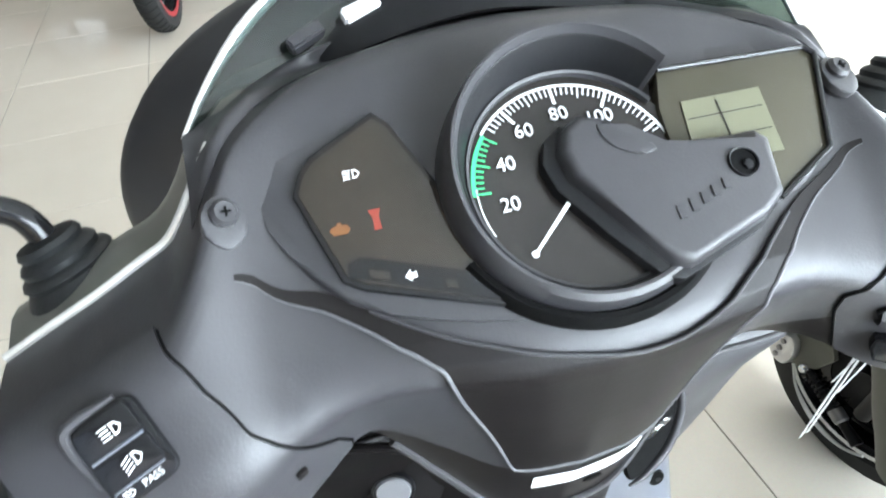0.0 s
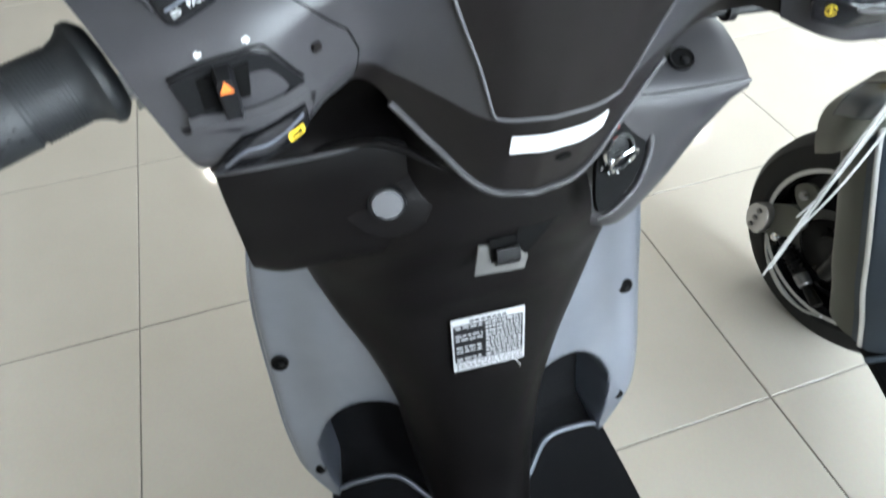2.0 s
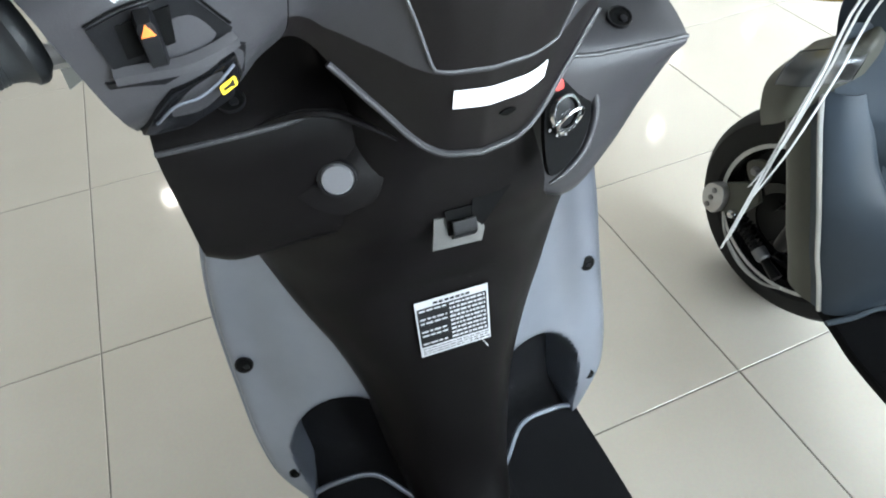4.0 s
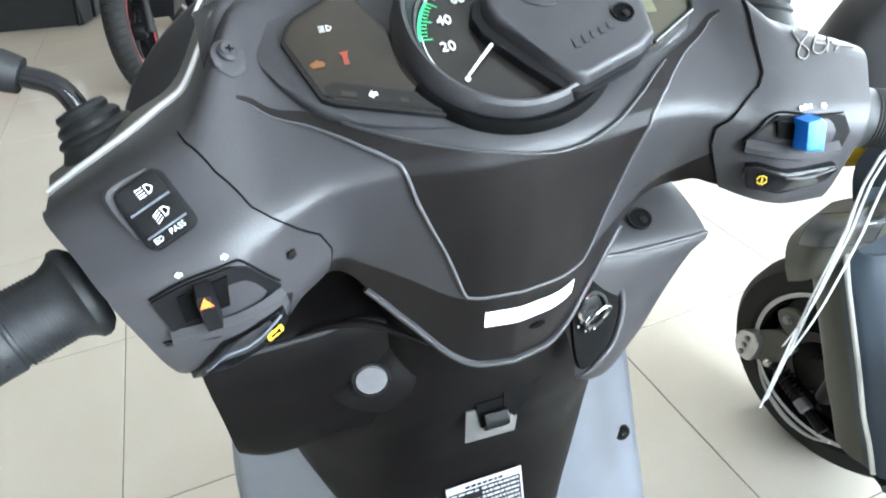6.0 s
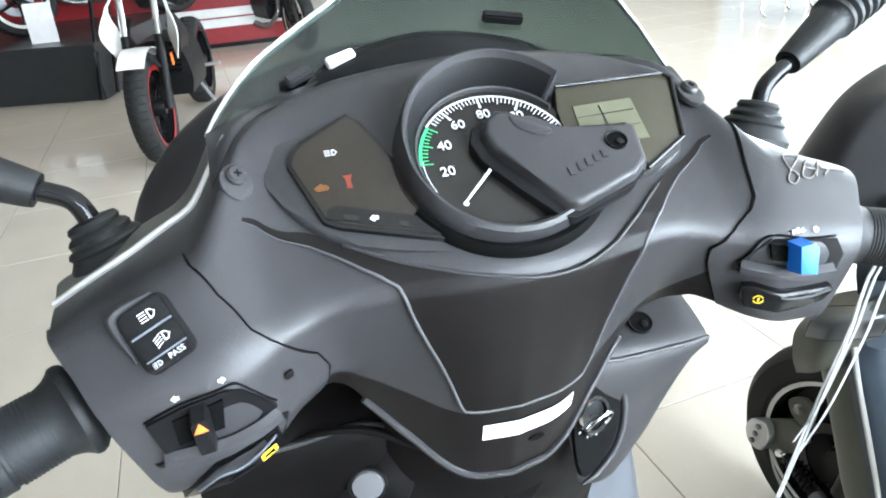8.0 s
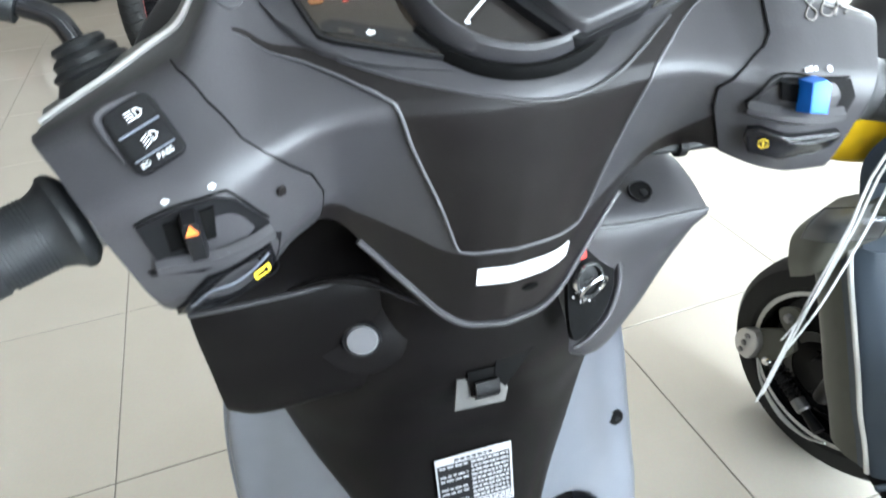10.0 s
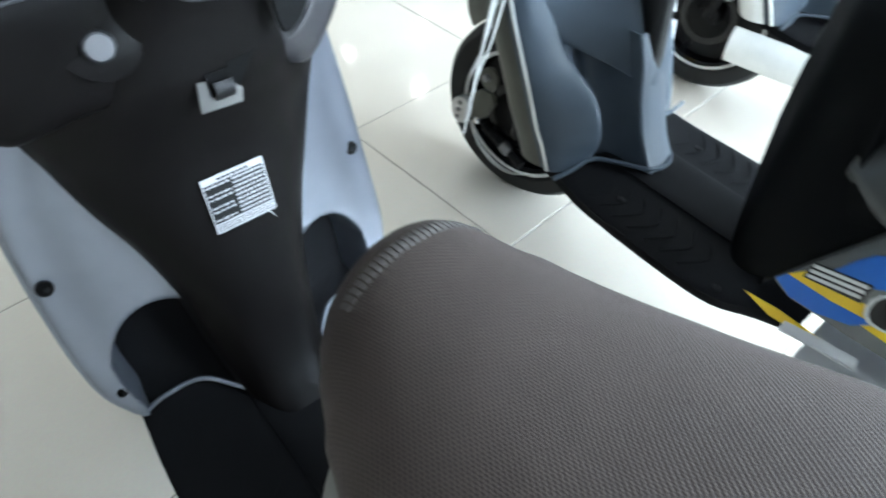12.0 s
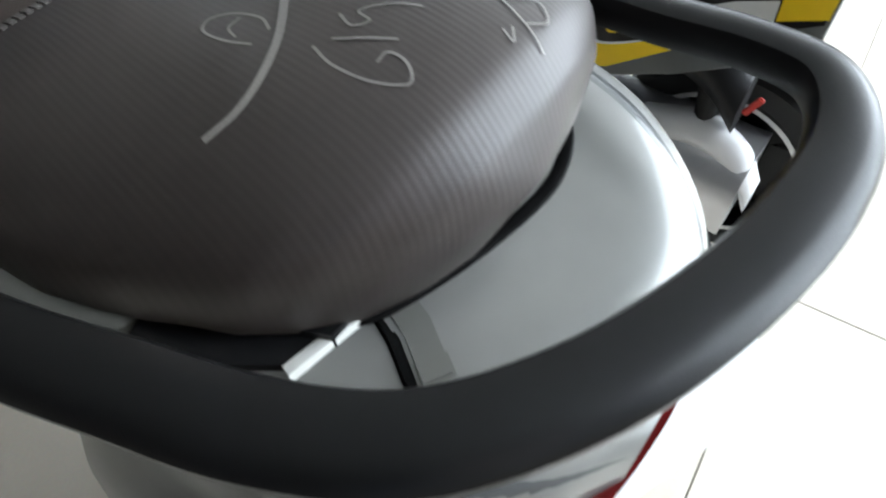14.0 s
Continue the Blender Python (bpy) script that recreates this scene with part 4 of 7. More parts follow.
    hn = part("horn_button", cover_plate([(-0.160, 3.36), (-0.150, 2.98), (-0.142, 2.82), (-0.128, 2.80), (-0.1175, 2.78), (-0.1170, 3.02), (-0.1235, 3.32), (-0.142, 3.50), (-0.156, 3.46)], 0.0005, 0.0045, 0.0012), M_GLOSS, parent, "gloss black horn button")
    part("button_edge", cover_line([(-0.152, 3.12), (-0.143, 2.95), (-0.132, 2.93), (-0.1195, 2.84)], 0.0046, 0.0006, 24), M_SHIELD, hn)
    hf = cover_frame(-0.1235, 2.99, 0.0046)
    hf = axes(hf.translation, hf.col[2][:3], Vector((-0.35, 0.2, 0.9)))
    y = part("horn_mark", prism(rounded(0.0080, 0.0062, 0.0012, 3), 0.0003, hf), M_YELLOWP, hn, "yellow horn mark", smooth=False)
    part("horn_shape", merged(prism([(-0.0026, -0.0008), (0.0004, -0.0008), (0.0024, -0.0022), (0.0024, 0.0022), (0.0004, 0.0008), (-0.0026, 0.0008)], 0.0002, hf @ Matrix.Translation((0, 0, 0.00035)))), M_GLOSS, y, smooth=False)
    part("stop_pin", prism(rounded(0.004, 0.004, 0.001), 0.0012, cover_frame(-0.108, 2.42, 0.0016), 0.0003), M_PANEL, parent)


def right_switches(parent):
    # black plate stands in for the shade of a sunken recess here too
    r = part("engine_switch_plate", cover_plate([(0.1115, 2.40), (0.1085, 2.31), (0.1205, 1.99), (0.152, 1.93), (0.1555, 2.10), (0.153, 2.33)], 0.0003, 0.0032), M_BLACK, parent, "black engine switch plate")
    # dark tube in place of the shadow at the recess rim
    part("plate_shadow_line", cover_line([(0.1085, 2.30), (0.1205, 1.965), (0.1525, 1.905)], 0.0018, 0.0005, 30), M_DEEP, r)
    rows = []
    for x in np.linspace(0.110, 0.152, 16):
        rows.append([cover_frame(x, 2.29 - (x - 0.110) * 1.3 + dq, l).translation for dq, l in ((-0.03, 0.0018), (0.03, 0.0050), (0.09, 0.0054), (0.15, 0.0012))])
    part("switch_ledge", grid(rows, thick=0.0008, out=(0, -0.6, 0.6)), M_COVER, r, "ledge under the engine switch")
    part("slot", cover_plate([(0.1195, 2.04), (0.130, 2.02), (0.130, 2.17), (0.1205, 2.18)], 0.001, 0.0034), M_DEEP, r)
    g = cover_frame(0.1315, 2.06, 0.002)
    part("stop_switch", prism([(-0.0050, -0.0085), (0.0042, -0.0100), (0.0050, 0.0040), (0.0018, 0.0068), (-0.0050, 0.0060)], 0.0100, g, 0.0012, 0.92), M_BLUE, r, "blue engine stop switch")
    for x, q, kind in ((0.1335, 1.85, 0), (0.1425, 1.83, 1)):
        a = cover_frame(x, q, 0.0019)
        part("switch_mark", merged(*[box(-0.0036 + 0.0024 * i, -0.0020 + 0.0024 * i, -0.0010, 0.0010 + 0.0005 * (i % 2), 0, 0.0003, m=a) for i in range(3)]) if not kind else lathe([(0.0008, 0.0003), (0.0015, 0.0003)], a, 14), M_WHITE, parent, smooth=False)
    b = part("start_button", cover_plate([(0.1125, 2.66), (0.1125, 2.55), (0.1165, 2.50), (0.128, 2.52), (0.153, 2.46), (0.1545, 2.52), (0.150, 2.64), (0.142, 2.70), (0.128, 2.78), (0.1155, 2.80)], 0.0005, 0.0055, 0.0016), M_GLOSS, parent, "gloss black starter button")
    part("button_edge", cover_line([(0.128, 2.57), (0.140, 2.55), (0.152, 2.49)], 0.0056, 0.0008, 16), M_COVER, b)
    s = cover_frame(0.1195, 2.64, 0.0058)
    bm = bmesh.new()
    for i in range(14):
        if i in (0, 7):
            continue
        p = [s @ Vector((q * math.cos(a), q * math.sin(a), 0)) for q, a in ((0.0019, i * 0.449), (0.0026, i * 0.449), (0.0026, (i + 1) * 0.449), (0.0019, (i + 1) * 0.449))]
        bm.faces.new([bm.verts.new(v) for v in p])
    part("starter_mark", bm, M_YELLOWP, b, smooth=False)
    part("starter_bar", box(-0.0004, 0.0004, -0.0012, 0.0012, 0, 0.0002, m=s), M_YELLOWP, b, smooth=False)
    for k in ([(0.1475, 0.92), (0.142, 0.99), (0.141, 1.13), (0.1445, 1.23), (0.141, 1.33), (0.138, 1.30), (0.143, 1.14), (0.152, 0.94), (0.1475, 0.91)],
              [(0.157, 0.94), (0.152, 1.06), (0.147, 1.22), (0.151, 1.24), (0.157, 1.12), (0.151, 1.11)], [(0.163, 0.95), (0.1545, 1.22)],
              [(0.168, 0.94), (0.162, 1.05), (0.178, 1.02)], [(0.172, 0.96), (0.161, 1.16)]):
        part("chalk_stroke", cover_line(k, 0.0016, 0.00042, 8 * len(k)), M_CHALK, parent)


def visor(parent):
    rows = []
    for i in range(41):
        a = -1 + 2 * i / 40
        x = 0.124 * a
        yb, zb = -0.066 - 0.058 * abs(a) ** 3, 1.111 - 0.009 * a * a
        top = float(np.interp(a, [-1, -0.97, -0.92, -0.86, -0.77, -0.6, -0.4, 0, 0.4, 0.6, 0.8, 0.9, 0.95, 1], [0, 0.0035, 0.0080, 0.0125, 0.0180, 0.0250, 0.034, 0.058, 0.076, 0.074, 0.052, 0.033, 0.019, 0]))
        rows.append([(x, yb + 0.7 * top * k, zb + top * k) for k in (0, 0.25, 0.5, 0.75, 1.0)])
    seat_rows = [[Vector(r[0]) + Vector((0, 0.004, -0.001)), Vector(r[0]) + Vector((0, -0.004, 0.0015)), cover_at(r[0][0], 0.12) + Vector((0, 0, 0.003)), cover_at(r[0][0], 0.45) + Vector((0, 0, 0.0005))] for r in rows]
    part("visor_seat", loft([[tuple(p) for p in r] for r in seat_rows[::2]], 12, 60, thick=0.0015, out=(0, -0.3, 1)), M_COVER, parent, "matte charcoal ledge under the visor")
    v = part("visor", grid(rows, thick=0.0025), M_VISOR, parent, "smoked translucent visor with a pale edge")
    part("visor_edge", tube([r[-1] for r in rows], [0.0010 + 0.0016 * min(1, min(i, 40 - i) / 4) for i in range(41)], 8), M_TRIM, v, "pale polished edge")
    for i, w, mat in ((12, 0.0085, M_STRIP), (8, 0.008, M_COVER), (28, 0.012, M_BLACK)):
        p, q = Vector(rows[i][1]), Vector(rows[i + 1][1])
        d = (q - p).normalized()
        part("visor_clip", box(-w, w, -0.003, 0.003, -0.003, 0.003, 0.001, axes(p + Vector((0, -0.008, 0.001)), d.cross(Vector((0, 0.6, -0.8))), (0, -0.6, 0.8)) @ Matrix.Rotation(0, 4, "Z")), mat, v)
    part("visor_mount", loft([[(x, -0.085, 1.116 - 3 * x * x), (x, -0.07, 1.126 - 3 * x * x), (x, -0.04, 1.120 - 3 * x * x), (x, -0.03, 1.09 - 3 * x * x)] for x in (-0.08, -0.05, 0, 0.05, 0.08)], 10, 24, thick=0.002), M_BLACK, v)


def cowl(parent, style):
    """The rounded nose ahead of the handlebar."""
    rows = []
    for i in range(31):
        z = 1.094 - 0.434 * (i / 30) ** 1.35
        w = 0.225 * math.sqrt(max(0.0004, 1 - max(0, (z - 0.93) / 0.165) ** 2)) * (1 if z > 0.86 else 1 - 0.55 * ((0.86 - z) / 0.2) ** 1.5)
        row = []
        for j in range(49):
            a = 2 * math.pi * j / 48
            row.append((-w * math.cos(a), 0.10 + 0.62 * w * math.sin(a) * (1.0 if math.sin(a) > 0 else 0.35), z))
        rows.append(row)
    rows.insert(0, [(0, 0.10, 1.0955)] * 49)
    if "lower" in style:
        rows = [[(0, 0.19, 1.0005)] * 49]
        table = spline([(1.0, 0.02, 0), (0.992, 0.075, 0), (0.965, 0.146, 0), (0.93, 0.192, 0), (0.88, 0.222, 0), (0.83, 0.244, 0), (0.79, 0.254, 0), (0.76, 0.246, 0), (0.735, 0.210, 0), (0.718, 0.130, 0), (0.712, 0.03, 0)], 90)
        for i in range(1, 41):
            z = 1.0 - 0.286 * i / 40
            w = float(np.interp(-z, [-q[0] for q in table], [q[1] for q in table]))
            rows.append([(-w * math.cos(2 * math.pi * j / 48), 0.19 + 0.62 * w * math.sin(2 * math.pi * j / 48) * (1.0 if j < 24 else 0.35), z) for j in range(49)])
    k = 26 if "lower" in style else 31
    c = part("nose_cowl", grid(rows[:k + 1], thick=0.002), style["cowl"], parent, style.get("cowl_label", "matte black rounded nose cowl"))
    if "lower" in style:
        part("apron", grid(rows[k:], thick=0.002), style["lower"], parent, style["lower_label"])
        for sx in (-1, 1):
            sh = part("apron_shoulder", loft([[(sx * (x + max(0, x - 0.18) * 0.35), y + 0.060, z - 0.070) for x, y, z in r] for r in (
                [(0.15, 0.05, 0.80), (0.16, 0.05, 0.80), (0.17, 0.07, 0.78), (0.17, 0.12, 0.74)], [(0.16, 0.03, 0.775), (0.19, 0.03, 0.775), (0.222, 0.06, 0.75), (0.215, 0.12, 0.70)],
                [(0.17, 0.03, 0.74), (0.20, 0.035, 0.735), (0.228, 0.06, 0.70), (0.222, 0.11, 0.66)], [(0.17, 0.04, 0.70), (0.195, 0.045, 0.70), (0.218, 0.065, 0.66), (0.21, 0.11, 0.62)])], 14, 18, thick=0.003), style["fairing"], parent, "matte grey apron shoulder")
            lamp = [[(sx * (x + max(0, x - 0.18) * 0.35), y + 0.060, z - 0.070) for x, y, z in r] for r in ([(0.176, 0.036, 0.785), (0.205, 0.046, 0.778), (0.222, 0.080, 0.760)], [(0.190, 0.021, 0.770), (0.224, 0.041, 0.760), (0.235, 0.080, 0.740)], [(0.196, 0.019, 0.742), (0.230, 0.041, 0.732), (0.239, 0.080, 0.716)])]
            tl = part("turn_lamp", loft(lamp, 12, 10, thick=0.004), M_LENS, sh, "clear turn signal lens")
            part("reflector", loft([[(x - sx * 0.004, y + 0.004, z - 0.002) for x, y, z in r] for r in lamp], 12, 10, thick=0.001), M_STEEL, tl)


def toe_hollow(p):
    """The lower leg shield is dished forward to make room for the feet."""
    x, y, z = abs(p[0]), p[1], p[2]
    r = ((x - 0.112) / (0.066 + 0.022 * min(1.0, max(0.0, (z - 0.35) / 0.08)))) ** 2 + (max(0.0, z - 0.350) / 0.160) ** 2
    q = min(1.0, max(0.0, (1 - r) / 0.42))
    return (p[0], y + 0.072 * q * q * (3 - 2 * q), z)


def leg_shield(parent, style):
    for sx in (-1, 1):
        if style.get("plain"):
            table = ((0.645, 0.205, 0.097, 0.168, 0.078), (0.604, 0.210, 0.074, 0.156, 0.056), (0.532, 0.207, 0.040, 0.136, 0.020), (0.473, 0.203, 0.014, 0.113, -0.038),
                     (0.42, 0.198, -0.006, 0.108, -0.066), (0.38, 0.193, -0.025, 0.110, -0.074), (0.335, 0.190, -0.045, 0.108, -0.062))
            secs = [[(sx * x, y, q) for x, y, q in ((xo, yo + 0.030, z - 0.004), (xo + 0.002, yo + 0.012, z), (xo - 0.004, yo, z), (xo * 0.6 + xi * 0.4, yo * 0.62 + yi * 0.38 - 0.006, z), (xi, yi, z), (xi - 0.012, yi + 0.012, z), (xi - 0.016, yi + 0.05, z))] for z, xo, yo, xi, yi in table]
            rows = loft_rows(secs, 34, 40)
        else:
            table = ((0.82, 0.165, -0.030, 0.085, -0.050), (0.745, 0.186, -0.020, 0.085, -0.050), (0.69, 0.200, -0.016, 0.085, -0.050), (0.63, 0.214, -0.014, 0.082, -0.055), (0.56, 0.224, -0.020, 0.078, -0.068),
                     (0.50, 0.229, -0.034, 0.072, -0.080), (0.45, 0.231, -0.050, 0.066, -0.088), (0.40, 0.229, -0.064, 0.062, -0.096), (0.37, 0.216, -0.074, 0.060, -0.104), (0.335, 0.192, -0.086, 0.058, -0.115))
            if sx < 0:
                table = [(z, xo - float(np.interp(z, [0.335, 0.40, 0.50, 0.60, 0.70], [0.004, 0.016, 0.012, 0.006, -0.002])), yo, xi, yi) for z, xo, yo, xi, yi in table]
            secs = [[(sx * xo, yo + 0.030, z - 0.004), (sx * (xo + 0.002), yo + 0.012, z), (sx * (xo - 0.004), yo, z), (sx * (xo - 0.03), yo - 0.008, z), (sx * (xo + xi) / 2, (yo + yi) / 2 - 0.004, z), (sx * xi, yi, z)] for z, xo, yo, xi, yi in table]
            rows = [[toe_hollow(p) for p in r] for r in loft_rows(secs, 64, 110)]
        p = part("leg_shield", grid(rows, thick=0.003, out=(0, -1, 0.2)), style["shield"], parent, "satin grey leg shield panel")
        edge = spline([s[1] for s in secs], 30)
        part("shield_edge", tube(edge, 0.003 if not style.get("plain") else 0.0042, 8), style["edge"], p, "bright edge of the leg shield")
        q = 0.8 if style.get("plain") else 1.0
        outer = [[s[0], (s[0][0] + sx * 0.004 * q, s[0][1] + 0.03 * q, s[0][2] - 0.003), (s[0][0] * 0.97, s[0][1] + 0.07 * q, s[0][2] - 0.006), (s[0][0] * 0.80, s[0][1] + 0.10 * q, s[0][2] - 0.01)] for s in secs]
        part("outer_fairing", loft(outer, 12, 24, thick=0.003, out=(sx, 0, 0)), style["fairing"], parent, style["fairing_label"])
        if style.get("plain"):
            hole_screw(p, axes((sx * 0.188, 0.0245, 0.503), (0.25 * sx, -0.92, 0.30)), 0.008)
            continue
        hole_screw(p, axes((sx * 0.203, -0.0265, 0.560), (0.05 * sx, -0.95, 0.30)), 0.0095)
        hole_screw(p, axes((sx * 0.205, -0.0735, 0.388) if sx > 0 else (-0.192, -0.0735, 0.388), (0.05 * sx, -0.93, 0.35)), 0.0065)


def inner_column(parent, style):
    secs = []
    for z, w, yc, ye in ((0.935, 0.070, -0.150, -0.075), (0.90, 0.085, -0.152, -0.075), (0.86, 0.100, -0.142, -0.070), (0.81, 0.136, -0.138, -0.046), (0.76, 0.158, -0.120, -0.030),
                         (0.70, 0.148, -0.105, -0.030), (0.64, 0.129, -0.110, -0.040), (0.58, 0.107, -0.120, -0.052), (0.50, 0.088, -0.132, -0.066), (0.42, 0.079, -0.146, -0.083), (0.36, 0.07, -0.170, -0.105), (0.325, 0.062, -0.21, -0.13)):
        secs.append([(-w, ye, z), (-w * 0.86, ye * 0.55 + yc * 0.45, z), (-w * 0.5, yc * 0.93 + ye * 0.07, z), (0, yc, z), (w * 0.5, yc * 0.93 + ye * 0.07, z), (w * 0.86, ye * 0.55 + yc * 0.45, z), (w, ye, z)])
    if style.get("plain"):
        secs = [[(x * 1.25, y + 0.17, z) for x, y, z in r] for r in secs]
    c = part("inner_panel", loft(secs, 40, 70, thick=0.003, out=(0, -1, 0)), style["inner"], parent, "dark inner front panel")
    if style.get("plain"):
        part("column_cover", loft([[(-xr - 0.004, yr + 0.03, z), (-xr, yr, z), (-xf - 0.030, yr + 0.004, z), (-xf - 0.006, (yr * 2 + yf) / 3, z), (-xf, yf + 0.008, z), (-xf * 0.7, yf, z), (0, yf - 0.002, z), (xf * 0.7, yf, z), (xf, yf + 0.008, z), (xf + 0.006, (yr * 2 + yf) / 3, z), (xf + 0.030, yr + 0.004, z), (xr, yr, z), (xr + 0.004, yr + 0.03, z)] for z, yf, xf, yr, xr in
             ((0.58, -0.062, 0.046, 0.050, 0.122), (0.52, -0.084, 0.044, 0.026, 0.118), (0.46, -0.098, 0.042, -0.004, 0.112), (0.40, -0.120, 0.040, -0.030, 0.107), (0.36, -0.142, 0.039, -0.046, 0.104), (0.33, -0.160, 0.038, -0.060, 0.102))], 52, 30, thick=0.003, out=(0, -1, 0)), style["inner"], c, "blue-grey steering column cover with hollowed flanks")
        low = [(-0.200, 0.100, 0.570), (-0.120, 0.036, 0.545), (-0.070, -0.022, 0.519), (-0.034, -0.080, 0.496), (0, -0.096, 0.488), (0.034, -0.080, 0.496), (0.070, -0.022, 0.519), (0.120, 0.036, 0.545), (0.200, 0.100, 0.570)]
        box_rows = [[(x * 0.97, y + 0.035, z + 0.012) for x, y, z in low], [(x, y + 0.006, z - 0.001) for x, y, z in low], low,
                    [(x, y * 0.86 + 0.004, z * 0.5 + 0.295) for x, y, z in low], [(x, y * 0.72 + 0.014, z * 0.25 + 0.475) for x, y, z in low], [(x, y * 0.6 + 0.040, z * 0.1 + 0.600) for x, y, z in low], [(x, y * 0.45 + 0.075, 0.730) for x, y, z in low]]
        part("glove_box", loft(box_rows, 60, 44, thick=0.003, out=(0, -1, 0)), style["inner"], c, "blue-grey upper inner panel overhanging the hollows")
        part("sticker", prism([(-0.034, -0.012), (0.033, -0.012), (0.033, 0.012), (-0.034, 0.012)], 0.0006, axes((0.020, -0.0535, 0.604), (0, -0.97, 0.24))), M_STRIP, c, smooth=False)
        part("sticker", prism([(-0.036, -0.020), (0.030, -0.022), (0.033, 0.012), (-0.034, 0.012)], 0.0005, axes((0.026, -0.0625, 0.566), (0, -0.97, 0.24))), M_LABEL, c, "crumpled grey film over a printed sticker", smooth=False)
        return c
    # tyre pressure sticker: bars stand for the small print
    m = axes((0.0045, -0.1135, 0.6475), (0, -0.97, 0.16))
    s = part("specification_sticker", prism([(-0.0355, -0.0345), (0.0355, -0.0345), (0.0355, 0.0345), (-0.0355, 0.0345)], 0.0008, m), M_LABEL, c, "black and white tyre pressure sticker", smooth=False)
    ink, white = [], []
    ink.append(box(-0.034, 0.0335, -0.022, 0.0265, 0.0009, 0.0011, m=m))
    rng = random.Random(5)
    for i in range(9):
        v = 0.0235 - i * 0.0052
        u = -0.032
        while u < -0.007:
            w = rng.uniform(0.003, 0.007)
            if i % 3 != 1:
                white.append(box(u, min(u + w, -0.006), v - 0.001, v + 0.001, 0.0012, 0.0013, m=m))
            u += w + 0.0015
        u = -0.003
        while u < 0.031:
            w = rng.uniform(0.002, 0.006)
            white.append(box(u, min(u + w, 0.032), v - 0.0012, v + 0.0012, 0.0012, 0.0013, m=m))
            u += w + 0.001
    for i in range(3):
        u = -0.033
        while u < 0.032:
            w = rng.uniform(0.002, 0.006)
            ink.append(box(u, u + w, -0.0255 - i * 0.0032, -0.0243 - i * 0.0032, 0.0009, 0.0011, m=m))
            u += w + 0.0012
    u = -0.018
    while u < 0.018:
        w = rng.uniform(0.002, 0.005)
        ink.append(box(u, u + w, 0.0285, 0.0312, 0.0009, 0.0011, m=m))
        u += w + 0.0012
    part("print_block", merged(*ink), M_BLACK, s, smooth=False)
    part("small_print", merged(*white), M_LABEL, s, smooth=False)
    part("sticker_tail", tube([m @ Vector(p) for p in ((0.026, -0.034, 0.001), (0.029, -0.038, 0.003), (0.031, -0.043, 0.004))], 0.0004, 5), M_STRAP, s)
    # bag hook in its hollow
    hm = axes((0.006, -0.139, 0.800), (0, -0.985, 0.17))
    k = part("bag_hook", prism([(-0.026, -0.020), (0.014, -0.022), (0.017, -0.010), (0.013, 0.004), (-0.022, 0.008)], 0.0015, hm, 0.001), M_HOOK, c, "pale grey fold-out bag hook in a dark hollow")
    # flat black sheets on the plate stand in for the shade of two hollows
    part("hollow", prism([(-0.013, -0.008), (0.008, -0.009), (0.015, 0.014), (-0.014, 0.014)], 0.0006, hm, base=0.003), M_DEEP, k)
    part("side_hollow_shade", prism([(0.014, -0.006), (0.038, 0.023), (0.008, 0.022), (0.006, 0.004)], 0.0012, hm, base=0.0028), M_DEEP, k)
    part("hook_tongue", loft([[hm @ Vector((u, -0.012, 0.004)), hm @ Vector((u, -0.004, 0.010)), hm @ Vector((u, 0.006, 0.008))] for u in (-0.010, 0, 0.008)], 8, 6, thick=0.002), M_BLACK, k)
    # ignition lock, right of the steering head
    lm = axes((0.081, -0.137, 0.877), (0.30, -0.90, 0.30))
    w = part("ignition_lock", prism(smooth_outline([(-0.024, -0.036), (-0.012, -0.041), (0.010, -0.030), (0.022, -0.011), (0.022, 0.012), (0.012, 0.022), (-0.004, 0.024), (-0.019, 0.006)], 5), 0.0035, lm, 0.0015), M_DEEP, c, "ignition lock with a chrome ring in a black well")
    part("well_lip", tube([lm @ Vector(p) for p in ((-0.008, 0.027, 0.001), (0.006, 0.027, 0.003), (0.019, 0.021, 0.004), (0.026, 0.010, 0.004), (0.026, -0.012, 0.004), (0.013, -0.033, 0.004), (-0.008, -0.044, 0.003), (-0.022, -0.047, 0.001))], [0.001, 0.002, 0.0026, 0.0028, 0.0028, 0.0028, 0.0024, 0.001], 10, 50), style.get("pocket", style["cover"]), w, "rounded lip of the lock well")
    part("ring", lathe([(0.0105, 0.004), (0.0105, 0.0085), (0.0128, 0.0085), (0.0135, 0.006), (0.0135, 0.003)], lm @ Matrix.Translation((-0.004, 0, 0)), 26), M_CHROME, w)
    part("key_slot", merged(prism(circle(0.0098, 24), 0.0065, lm @ Matrix.Translation((-0.004, 0, 0)), 0.001)), M_BLACK, w)
    kr = lm @ Matrix.Translation((-0.006, -0.004, 0.012)) @ Matrix.Rotation(radians(38), 4, "X")
    part("key_ring", tube([kr @ Vector((0.0115 * math.cos(a), 0.0115 * math.sin(a), 0)) for a in np.linspace(0, 6.2, 30)], 0.0011, 8), M_CHROME, w, "thin chrome key ring")
    part("key_tag", prism(smooth_outline([(-0.004, -0.018), (0.003, -0.019), (0.0045, -0.010), (-0.003, -0.009)], 5), 0.0012, kr, 0.0004), M_CHROME, w)
    part("shutter", box(-0.0085, 0.0005, -0.0012, 0.0012, 0.0064, 0.0072, m=lm), M_CHROME, w)
